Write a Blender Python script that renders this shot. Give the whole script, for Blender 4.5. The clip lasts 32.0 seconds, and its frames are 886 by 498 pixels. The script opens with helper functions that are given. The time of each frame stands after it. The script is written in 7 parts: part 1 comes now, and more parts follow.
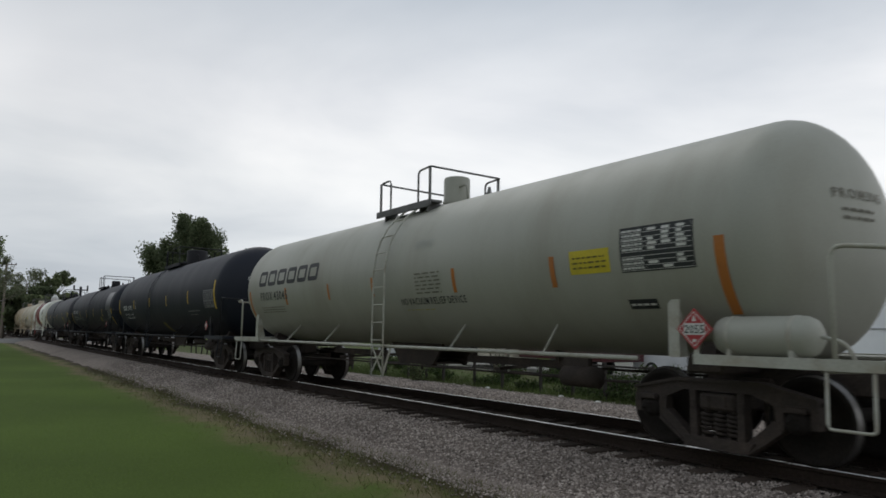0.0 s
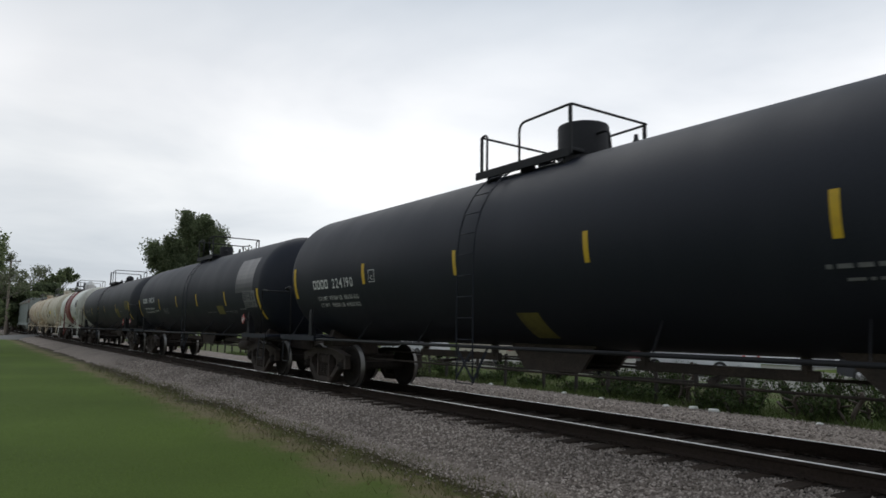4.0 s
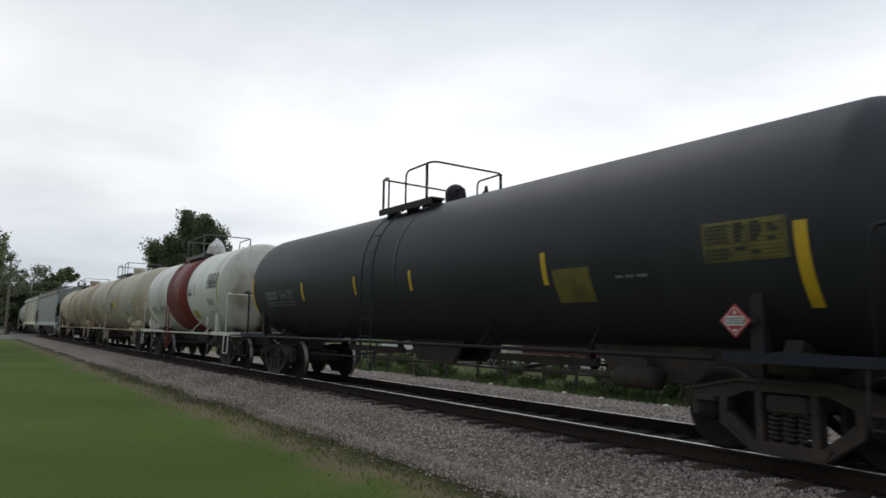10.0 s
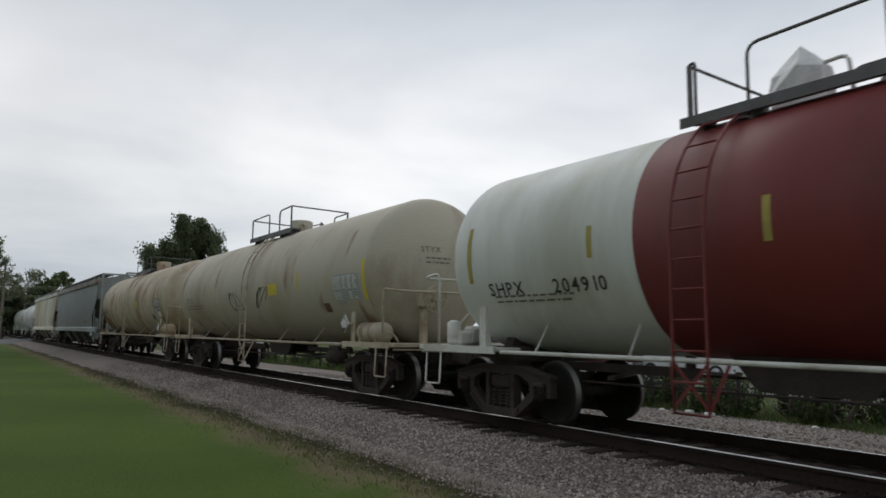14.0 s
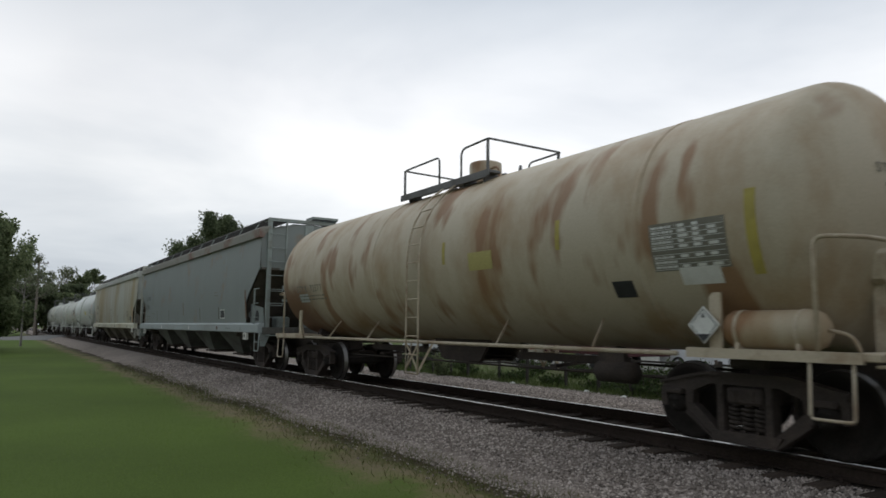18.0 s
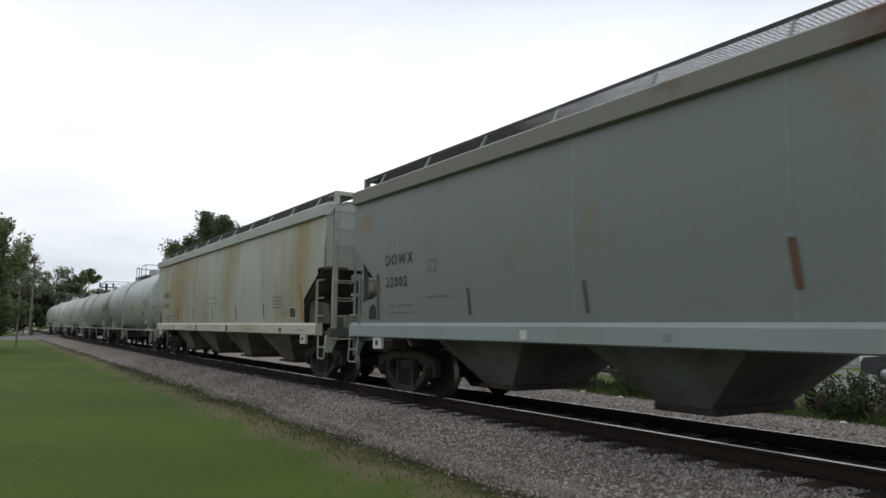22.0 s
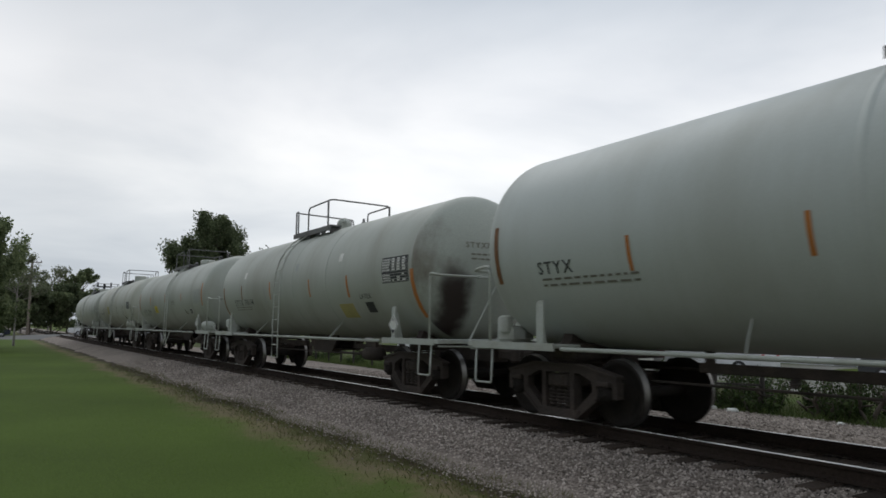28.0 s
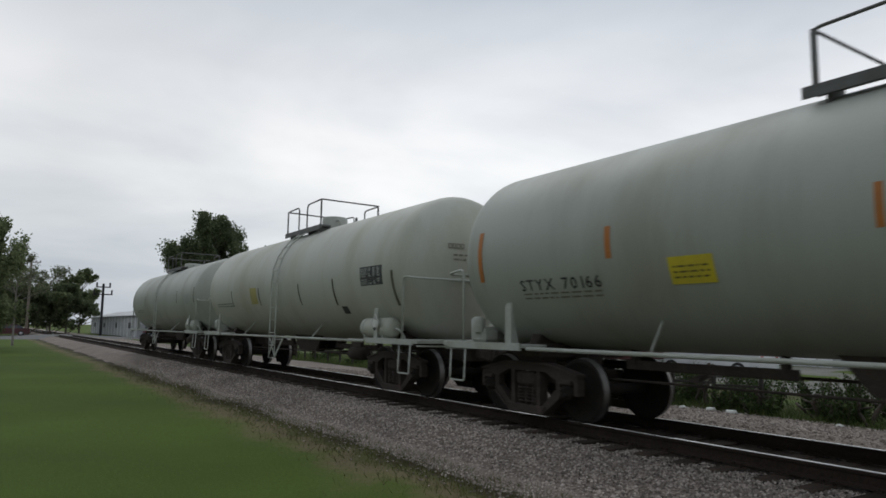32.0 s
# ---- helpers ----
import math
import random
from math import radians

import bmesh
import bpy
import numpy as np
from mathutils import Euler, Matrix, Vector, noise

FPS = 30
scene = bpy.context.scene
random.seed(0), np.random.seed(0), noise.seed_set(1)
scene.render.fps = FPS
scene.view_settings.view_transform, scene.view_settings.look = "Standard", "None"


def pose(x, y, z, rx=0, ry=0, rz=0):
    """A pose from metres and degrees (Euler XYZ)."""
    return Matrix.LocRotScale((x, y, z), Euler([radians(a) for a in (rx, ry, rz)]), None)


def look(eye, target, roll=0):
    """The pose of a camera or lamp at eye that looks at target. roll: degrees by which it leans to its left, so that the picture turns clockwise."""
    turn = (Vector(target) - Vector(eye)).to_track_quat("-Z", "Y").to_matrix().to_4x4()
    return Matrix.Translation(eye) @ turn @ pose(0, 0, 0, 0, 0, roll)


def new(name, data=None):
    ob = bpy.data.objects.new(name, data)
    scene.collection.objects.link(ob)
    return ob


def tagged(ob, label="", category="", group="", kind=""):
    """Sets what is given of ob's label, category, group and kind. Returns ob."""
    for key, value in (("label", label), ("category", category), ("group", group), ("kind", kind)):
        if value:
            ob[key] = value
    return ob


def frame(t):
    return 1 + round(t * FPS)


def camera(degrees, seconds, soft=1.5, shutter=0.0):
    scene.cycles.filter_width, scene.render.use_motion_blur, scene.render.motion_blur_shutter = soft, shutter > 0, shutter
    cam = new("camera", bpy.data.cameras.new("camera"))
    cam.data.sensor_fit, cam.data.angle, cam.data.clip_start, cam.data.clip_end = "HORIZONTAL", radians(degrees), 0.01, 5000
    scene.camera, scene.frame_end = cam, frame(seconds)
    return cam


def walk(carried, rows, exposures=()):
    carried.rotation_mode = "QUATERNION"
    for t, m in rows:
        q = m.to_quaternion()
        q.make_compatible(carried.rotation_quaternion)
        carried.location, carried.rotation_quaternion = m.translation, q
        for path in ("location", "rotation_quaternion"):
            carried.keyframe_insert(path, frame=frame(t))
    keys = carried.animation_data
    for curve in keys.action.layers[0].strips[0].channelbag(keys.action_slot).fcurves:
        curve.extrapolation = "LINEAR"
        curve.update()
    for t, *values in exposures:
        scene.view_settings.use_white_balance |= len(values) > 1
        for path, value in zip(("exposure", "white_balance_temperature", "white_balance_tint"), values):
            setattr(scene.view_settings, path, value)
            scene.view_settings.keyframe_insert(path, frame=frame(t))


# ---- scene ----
# World: the track's centre line is the y axis, y runs away along it, rail tops lie at z = 0.
EYE = (-8.196, -12.024, 1.351)
cam = camera(65.0, 32.0, soft=1.6, shutter=0.2)
TURNS = [  # seconds, yaw, pitch, roll
    (0, -34.54, 6.81, .73), (.5, -34.48, 6.73, .70), (1, -34.45, 6.68, .69), (1.5, -34.41, 6.64, .70), (2, -34.40, 6.62, .70),
    (2.5, -34.38, 6.59, .71), (3, -34.32, 6.56, .73), (3.5, -34.30, 6.53, .73), (5.5, -34.29, 6.51, .72), (7, -34.28, 6.50, .71),
    (8.5, -34.28, 6.49, .75), (10, -34.28, 6.50, .75), (11.5, -34.28, 6.50, .79), (12.5, -34.29, 6.50, .76), (13, -34.38, 6.57, .73),
    (13.5, -34.49, 6.65, .73), (14, -34.61, 6.84, .69), (14.5, -34.63, 7.0, .66), (15, -34.33, 6.98, .68), (15.5, -33.75, 6.83, .64),
    (16.4, -33.0, 6.58, .56), (17.5, -32.62, 6.42, .48), (18, -32.59, 6.40, .46), (19, -32.61, 6.40, .47), (20, -32.69, 6.39, .50),
    (21, -32.78, 6.42, .54), (22, -32.86, 6.42, .51), (23, -32.91, 6.41, .52), (24, -32.95, 6.44, .58), (25, -32.97, 6.43, .57),
    (26, -33.0, 6.44, .59), (26.5, -33.0, 6.45, .61), (28.5, -33.0, 6.45, .62), (29.5, -33.03, 6.46, .63), (30.5, -33.02, 6.46, .69),
    (31.5, -33.04, 6.49, .74), (32, -33.05, 6.53, .77)]
EXPOSURES = [(0, -.10), (3, -.02), (5.5, .22), (9, .2), (12, .06), (13, -.03), (14.6, -.08), (17.5, .08), (19, .16), (20.5, .34), (23, .42), (25, .36), (26.5, .2), (29, -.05), (30.5, -.06), (32, -.08)]
walk(cam, [(t, pose(*EYE, 90 + p, 0, y) @ pose(0, 0, 0, 0, 0, r)) for t, y, p, r in TURNS], EXPOSURES)

# The way that the train has gone, in metres, second by second.
GONE = [0, 5.63, 11.28, 16.95, 22.65, 28.37, 34.10, 39.83, 45.58, 51.36, 57.18, 63.09, 69.08, 75.13, 81.24, 87.38, 93.61, 99.95,
        106.39, 112.91, 119.49, 126.18, 133.02, 139.99, 147.04, 154.17, 161.37, 168.61, 175.92, 183.33, 190.87, 198.58, 206.50]

# ---------------------------------------------------------------- light
world = bpy.data.worlds.new("overcast_sky")
scene.world = world
world.use_nodes = True


def build_world():
    nt = world.node_tree
    nt.nodes.clear()
    N, Lk = nt.nodes.new, nt.links.new
    out = N("ShaderNodeOutputWorld")
    bg = N("ShaderNodeBackground")
    bg.inputs["Strength"].default_value = 1.0
    Lk(bg.outputs[0], out.inputs[0])
    sky = N("ShaderNodeTexSky")
    sky.sky_type, sky.sun_disc = "NISHITA", False
    sky.sun_elevation, sky.sun_rotation = radians(48), radians(-5)
    dim = N("ShaderNodeMix")
    dim.data_type, dim.blend_type = "RGBA", "MULTIPLY"
    dim.inputs[0].default_value = 1.0
    Lk(sky.outputs[0], dim.inputs[6])
    dim.inputs[7].default_value = (.06, .06, .06, 1)
    co = N("ShaderNodeTexCoord")
    sep = N("ShaderNodeSeparateXYZ")
    Lk(co.outputs["Generated"], sep.inputs[0])
    # cloud layers seen on a flat ceiling: the direction divided by its height
    up = N("ShaderNodeMath")
    up.operation = "MAXIMUM"
    up.inputs[1].default_value = .0
    Lk(sep.outputs[2], up.inputs[0])
    add = N("ShaderNodeMath")
    add.operation = "ADD"
    add.inputs[1].default_value = .16
    Lk(up.outputs[0], add.inputs[0])
    div = N("ShaderNodeVectorMath")
    div.operation = "DIVIDE"
    Lk(co.outputs["Generated"], div.inputs[0])
    comb = N("ShaderNodeCombineXYZ")
    for k in range(3):
        Lk(add.outputs[0], comb.inputs[k])
    Lk(comb.outputs[0], div.inputs[1])
    n1 = N("ShaderNodeTexNoise")
    n1.inputs["Scale"].default_value, n1.inputs["Detail"].default_value, n1.inputs["Roughness"].default_value = .9, 5, .5
    n1.inputs["Distortion"].default_value = .35
    Lk(div.outputs[0], n1.inputs["Vector"])
    r1 = N("ShaderNodeValToRGB")
    r1.color_ramp.elements[0].position, r1.color_ramp.elements[0].color = .30, (.60, .64, .69, 1)
    r1.color_ramp.elements[1].position, r1.color_ramp.elements[1].color = .66, (1.0, 1.0, 1.0, 1)
    Lk(n1.outputs[0], r1.inputs[0])
    # an overcast dome: brightest some way over the horizon, greyer towards it and overhead
    r2 = N("ShaderNodeValToRGB")
    e = r2.color_ramp.elements
    e[0].position, e[0].color = 0, (.66, .71, .78, 1)
    e[1].position, e[1].color = 1, (.56, .62, .70, 1)
    for p, c in ((.10, (.83, .87, .91, 1)), (.21, (1.16, 1.16, 1.15, 1)), (.31, (1.0, 1.01, 1.03, 1)), (.45, (.66, .71, .77, 1))):
        k = e.new(p)
        k.color = c
    Lk(up.outputs[0], r2.inputs[0])
    # the cloud is thinner, and so brighter, towards the side where the sun stands behind it
    half = N("ShaderNodeMath")
    half.operation = "MULTIPLY_ADD"
    half.inputs[1].default_value, half.inputs[2].default_value = .5, .5
    Lk(sep.outputs[0], half.inputs[0])
    side = N("ShaderNodeValToRGB")
    g = side.color_ramp.elements
    g[0].position, g[0].color = 0, (1.10, 1.10, 1.10, 1)
    g[1].position, g[1].color = 1, (1.06, 1.06, 1.06, 1)
    for p, c in ((.36, 1.04), (.53, .88), (.80, 1.05)):
        g.new(p).color = (c, c, c, 1)
    Lk(half.outputs[0], side.inputs[0])
    even = N("ShaderNodeVectorMath")
    even.operation = "SCALE"
    Lk(r2.outputs[0], even.inputs[0])
    Lk(side.outputs[0], even.inputs["Scale"])
    mul = N("ShaderNodeMix")
    mul.data_type, mul.blend_type = "RGBA", "MULTIPLY"
    mul.inputs[0].default_value = .75
    Lk(even.outputs[0], mul.inputs[6])
    Lk(r1.outputs[0], mul.inputs[7])
    mix = N("ShaderNodeMix")
    mix.data_type, mix.blend_type = "RGBA", "MIX"
    mix.inputs[0].default_value = .93
    Lk(dim.outputs[2], mix.inputs[6])
    Lk(mul.outputs[2], mix.inputs[7])
    Lk(mix.outputs[2], bg.inputs["Color"])


build_world()
sun = new("sun", bpy.data.lights.new("sun", "SUN"))
sun.data.energy, sun.data.angle, sun.data.color = .5, radians(35), (1, .97, .92)
sun.matrix_world = look((20, 60, 80), (0, 0, 0))

# ---------------------------------------------------------------- materials


def surf(name, col, rough=.6, metal=0.0, stain=None, amount=.5, size=.8, grain=40.0, fine=.12, bump=.08, stretch=(1, 1, 1), edge=(.45, .7), random_hue=0.0, space="Object", spec=.5, runs=None, spill=None):
    """A weathered surface: base colour, a second colour in irregular stains, optional narrow runs, fine grain and relief."""
    m = bpy.data.materials.new(name)
    m.use_nodes = True
    nt = m.node_tree
    N, Lk = nt.nodes.new, nt.links.new
    b = nt.nodes["Principled BSDF"]
    b.inputs["Roughness"].default_value, b.inputs["Metallic"].default_value = rough, metal
    b.inputs["Specular IOR Level"].default_value = spec
    co = N("ShaderNodeTexCoord")
    mp = N("ShaderNodeMapping")
    mp.inputs["Scale"].default_value = stretch
    Lk(co.outputs[space], mp.inputs["Vector"])
    n1 = N("ShaderNodeTexNoise")
    n1.inputs["Scale"].default_value, n1.inputs["Detail"].default_value, n1.inputs["Roughness"].default_value = size, 6, .6
    Lk(mp.outputs[0], n1.inputs["Vector"])
    r1 = N("ShaderNodeMapRange")
    r1.inputs["From Min"].default_value, r1.inputs["From Max"].default_value, r1.inputs["To Max"].default_value = edge[0], edge[1], amount
    Lk(n1.outputs[0], r1.inputs["Value"])
    n2 = N("ShaderNodeTexNoise")
    n2.inputs["Scale"].default_value, n2.inputs["Detail"].default_value = grain, 3
    Lk(co.outputs[space], n2.inputs["Vector"])
    mix = N("ShaderNodeMix")
    mix.data_type = "RGBA"
    mix.inputs[6].default_value = (*col, 1)
    mix.inputs[7].default_value = (*(stain or [c * .6 for c in col]), 1)
    Lk(r1.outputs[0], mix.inputs[0])
    painted = mix.outputs[2]
    if runs:
        colour, much, along, lo = runs
        m3 = N("ShaderNodeMapping")
        m3.inputs["Scale"].default_value = (.5, along, .5)
        Lk(co.outputs[space], m3.inputs["Vector"])
        n3, n4 = N("ShaderNodeTexNoise"), N("ShaderNodeTexNoise")
        n3.inputs["Scale"].default_value, n3.inputs["Detail"].default_value = 1.0, 3
        n4.inputs["Scale"].default_value, n4.inputs["Detail"].default_value = .8, 2
        Lk(m3.outputs[0], n3.inputs["Vector"])
        Lk(co.outputs[space], n4.inputs["Vector"])
        pr3 = N("ShaderNodeMath")
        pr3.operation = "MULTIPLY"
        Lk(n3.outputs[0], pr3.inputs[0])
        Lk(n4.outputs[0], pr3.inputs[1])
        r3 = N("ShaderNodeMapRange")
        r3.inputs["From Min"].default_value, r3.inputs["From Max"].default_value, r3.inputs["To Max"].default_value = lo, lo + .07, much
        Lk(pr3.outputs[0], r3.inputs["Value"])
        mix3 = N("ShaderNodeMix")
        mix3.data_type = "RGBA"
        Lk(r3.outputs[0], mix3.inputs[0])
        Lk(painted, mix3.inputs[6])
        mix3.inputs[7].default_value = (*colour, 1)
        painted = mix3.outputs[2]
    if spill:
        x0, z0, wide, colour, *along = spill
        xyz, masks = N("ShaderNodeSeparateXYZ"), []
        Lk(co.outputs[space], xyz.inputs[0])
        wob = N("ShaderNodeTexNoise")
        wob.inputs["Scale"].default_value, wob.inputs["Detail"].default_value = 3.0, 5
        Lk(co.outputs[space], wob.inputs["Vector"])
        for axis, off in ((along[0] if along else 0, -x0), (2, -z0)):
            k1, k2 = N("ShaderNodeMath"), N("ShaderNodeMath")
            k1.operation, k1.inputs[1].default_value, k1.inputs[2].default_value = "MULTIPLY_ADD", .45, off - .225
            Lk(wob.outputs[0], k1.inputs[0])
            Lk(xyz.outputs[axis], k2.inputs[0])
            Lk(k1.outputs[0], k2.inputs[1])
            d = k2.outputs[0]
            if axis < 2:
                ab = N("ShaderNodeMath")
                ab.operation = "ABSOLUTE"
                Lk(d, ab.inputs[0])
                d = ab.outputs[0]
            mm = N("ShaderNodeMapRange")
            mm.interpolation_type = "SMOOTHSTEP"
            mm.inputs["From Min"].default_value, mm.inputs["From Max"].default_value = (wide, wide * .25) if axis < 2 else (.1, -.45)
            Lk(d, mm.inputs["Value"])
            masks.append(mm.outputs[0])
        both, mix4 = N("ShaderNodeMath"), N("ShaderNodeMix")
        both.operation = "MULTIPLY"
        Lk(masks[0], both.inputs[0])
        Lk(masks[1], both.inputs[1])
        mix4.data_type = "RGBA"
        Lk(both.outputs[0], mix4.inputs[0])
        Lk(painted, mix4.inputs[6])
        mix4.inputs[7].default_value = (*colour, 1)
        painted = mix4.outputs[2]
    r2 = N("ShaderNodeMapRange")
    r2.inputs["From Min"].default_value, r2.inputs["From Max"].default_value = .3, .7
    r2.inputs["To Min"].default_value, r2.inputs["To Max"].default_value = 1 - fine, 1 + fine
    Lk(n2.outputs[0], r2.inputs["Value"])
    sc = N("ShaderNodeVectorMath")
    sc.operation = "SCALE"
    Lk(painted, sc.inputs[0])
    Lk(r2.outputs[0], sc.inputs["Scale"])
    last = sc.outputs[0]
    if random_hue:
        oi = N("ShaderNodeObjectInfo")
        rr = N("ShaderNodeMapRange")
        rr.inputs["To Min"].default_value, rr.inputs["To Max"].default_value = 1 - random_hue, 1 + random_hue
        Lk(oi.outputs["Random"], rr.inputs["Value"])
        s2 = N("ShaderNodeVectorMath")
        s2.operation = "SCALE"
        Lk(last, s2.inputs[0])
        Lk(rr.outputs[0], s2.inputs["Scale"])
        last = s2.outputs[0]
    Lk(last, b.inputs["Base Color"])
    if bump:
        bp = N("ShaderNodeBump")
        bp.inputs["Strength"].default_value, bp.inputs["Distance"].default_value = bump, .01
        Lk(n2.outputs[0], bp.inputs["Height"])
        Lk(bp.outputs[0], b.inputs["Normal"])
    rg = N("ShaderNodeMapRange")
    rg.inputs["To Min"].default_value, rg.inputs["To Max"].default_value = max(rough - .12, .03), min(rough + .15, 1)
    Lk(n1.outputs[0], rg.inputs["Value"])
    Lk(rg.outputs[0], b.inputs["Roughness"])
    return m


def islands(name, dark, light, rough=.9, warm=None, thin=0.0):
    """A material that gives each loose piece of a mesh its own tone."""
    m = bpy.data.materials.new(name)
    m.use_nodes = True
    nt = m.node_tree
    N, Lk = nt.nodes.new, nt.links.new
    b = nt.nodes["Principled BSDF"]
    b.inputs["Roughness"].default_value = rough
    b.inputs["Specular IOR Level"].default_value = .25
    g = N("ShaderNodeNewGeometry")
    r = N("ShaderNodeValToRGB")
    r.color_ramp.elements[0].color, r.color_ramp.elements[1].color = (*dark, 1), (*light, 1)
    if warm:
        k = r.color_ramp.elements.new(.55)
        k.color = (*warm, 1)
    Lk(g.outputs["Random Per Island"], r.inputs[0])
    co = N("ShaderNodeTexCoord")
    n = N("ShaderNodeTexNoise")
    n.inputs["Scale"].default_value = .35
    Lk(co.outputs["Object"], n.inputs["Vector"])
    mr = N("ShaderNodeMapRange")
    mr.inputs["From Min"].default_value, mr.inputs["From Max"].default_value = .3, .7
    mr.inputs["To Min"].default_value, mr.inputs["To Max"].default_value = .75, 1.25
    Lk(n.outputs[0], mr.inputs["Value"])
    sc = N("ShaderNodeVectorMath")
    sc.operation = "SCALE"
    Lk(r.outputs[0], sc.inputs[0])
    Lk(mr.outputs[0], sc.inputs["Scale"])
    Lk(sc.outputs[0], b.inputs["Base Color"])
    if thin:
        tr, mx = N("ShaderNodeBsdfTranslucent"), N("ShaderNodeMixShader")
        mx.inputs[0].default_value = thin
        Lk(sc.outputs[0], tr.inputs["Color"])
        Lk(b.outputs[0], mx.inputs[1])
        Lk(tr.outputs[0], mx.inputs[2])
        Lk(mx.outputs[0], nt.nodes["Material Output"].inputs["Surface"])
    return m


def glass(name):
    m = bpy.data.materials.new(name)
    m.use_nodes = True
    b = m.node_tree.nodes["Principled BSDF"]
    b.inputs["Base Color"].default_value = (.02, .025, .03, 1)
    b.inputs["Roughness"].default_value = .06
    return m


STREAK = (1.0, 1.5, .35)
BLOTCH = (1.0, .9, .5)
HEAD_RUST = surf("rust_stained_tank_end", (.365, .385, .34), .55, stain=(.11, .075, .048), amount=.7, size=.8, stretch=(1, 1, .6), edge=(.50, .68), fine=.08, bump=.05, spill=(-.82, 2.62, .42, (.034, .022, .019)))
HEAD_STREAK = surf("streaked_pale_tank_end", (.46, .485, .455), .55, stain=(.30, .285, .23), amount=.6, size=.7, stretch=(1, 1, .5), edge=(.48, .68), fine=.05, bump=.04, spill=(-.25, 1.85, .26, (.05, .035, .028)))
HEAD_DIRTY = surf("brown_streaked_tank_end", (.50, .50, .44), .6, stain=(.20, .145, .085), amount=.8, size=.7, stretch=(1, 1, .5), edge=(.48, .66), fine=.06, bump=.04, spill=(-.2, 1.9, .22, (.07, .045, .03)))
HEAD_BEIGE = surf("dirty_beige_tank_end", (.44, .40, .305), .65, stain=(.20, .14, .085), amount=.7, size=.8, stretch=(1, 1, .4), edge=(.50, .70), fine=.08, bump=.05)
BLACK = surf("black_tank_paint", (.0135, .0162, .0252), .58, stain=(.024, .027, .036), amount=.55, size=.7, stretch=STREAK, fine=.10, bump=.04, spec=.28)
BLACK_GREY = surf("faded_black_tank_paint", (.025, .0268, .033), .58, stain=(.046, .047, .053), amount=.65, size=.6, stretch=STREAK, fine=.10, bump=.04, spec=.35)
CREAM = surf("grey_cream_tank_paint", (.36, .36, .305), .5, stain=(.25, .235, .18), amount=.5, size=.6, stretch=STREAK, fine=.03, bump=.03)
WHITE = surf("white_tank_paint", (.66, .675, .62), .5, stain=(.42, .42, .33), amount=.7, size=.6, stretch=STREAK, fine=.03, bump=.03)
RED = surf("dark_red_tank_paint", (.17, .024, .021), .55, stain=(.10, .020, .018), amount=.6, size=.7, stretch=STREAK, fine=.06, bump=.03)
BEIGE = surf("dirty_beige_tank_paint", (.45, .41, .315), .6, stain=(.29, .215, .13), amount=.75, size=.6, stretch=BLOTCH, edge=(.47, .72), fine=.05, bump=.05, runs=((.19, .085, .04), .7, 3.0, .335))
RUSTY = surf("rust_stained_beige_tank_paint", (.46, .40, .295), .62, stain=(.30, .195, .095), amount=.9, size=.9, stretch=BLOTCH, edge=(.44, .70), fine=.06, bump=.06, runs=((.23, .112, .045), .8, 2.2, .285), spill=(7.0, 2.55, 2.4, (.17, .088, .045), 1))
PALE = surf("pale_grey_green_tank_paint", (.375, .395, .35), .5, stain=(.245, .235, .185), amount=.55, size=.6, stretch=STREAK, fine=.03, bump=.03)
PALE_DIRTY = surf("stained_pale_grey_tank_paint", (.46, .47, .415), .55, stain=(.33, .31, .22), amount=.6, size=.6, stretch=STREAK, fine=.04, bump=.04)
PALE_LIGHT = surf("pale_blue_grey_tank_paint", (.47, .50, .475), .5, stain=(.36, .365, .32), amount=.5, size=.6, stretch=STREAK, fine=.03, bump=.03)
GREEN_GREY = surf("grey_green_hopper_paint", (.215, .238, .226), .6, stain=(.27, .16, .08), amount=.6, size=.8, stretch=(1, 1.0, 1.1), edge=(.58, .72), fine=.05, bump=.04)
YELLOW_GREY = surf("yellowed_pale_hopper_paint", (.455, .465, .40), .6, stain=(.33, .255, .13), amount=.9, size=.50, stretch=(1, 1.0, .34), edge=(.38, .62), fine=.05, bump=.04)
SILL_GREY = surf("pale_blue_grey_sill_paint", (.33, .365, .36), .6, stain=(.24, .24, .21), amount=.5, size=.8, stretch=(1, .5, 1), fine=.05, bump=.04)
SILL_CREAM = surf("cream_hopper_sill_paint", (.56, .54, .43), .6, stain=(.40, .32, .19), amount=.6, size=.8, stretch=(1, .5, 1), fine=.05, bump=.04)
ROOF_GREY = surf("chalky_hopper_roof_paint", (.48, .49, .45), .7, stain=(.33, .31, .26), amount=.5, size=.6, fine=.05, bump=.04)
TOP_GREY = surf("grey_railing_paint", (.12, .12, .118), .6, stain=(.07, .06, .055), amount=.6, size=3, fine=.1)
RUST_EDGE = surf("rusty_hopper_edge_paint", (.25, .24, .21), .75, stain=(.17, .066, .044), amount=.8, size=.7, edge=(.53, .64), stretch=(1, .7, 1), fine=.08, bump=.1)
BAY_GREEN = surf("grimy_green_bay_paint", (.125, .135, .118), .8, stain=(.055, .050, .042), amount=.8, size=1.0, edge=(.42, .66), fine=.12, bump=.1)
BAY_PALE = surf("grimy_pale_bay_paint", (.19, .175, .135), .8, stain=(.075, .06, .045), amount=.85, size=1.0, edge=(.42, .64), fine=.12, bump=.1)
# dark brown with still darker random patches, for slope sheets and one car's webs
SLOPE = surf("dark_brown_slope_sheet", (.11, .095, .075), .85, stain=(.04, .033, .026), amount=.8, size=1.2, fine=.15, bump=.15)
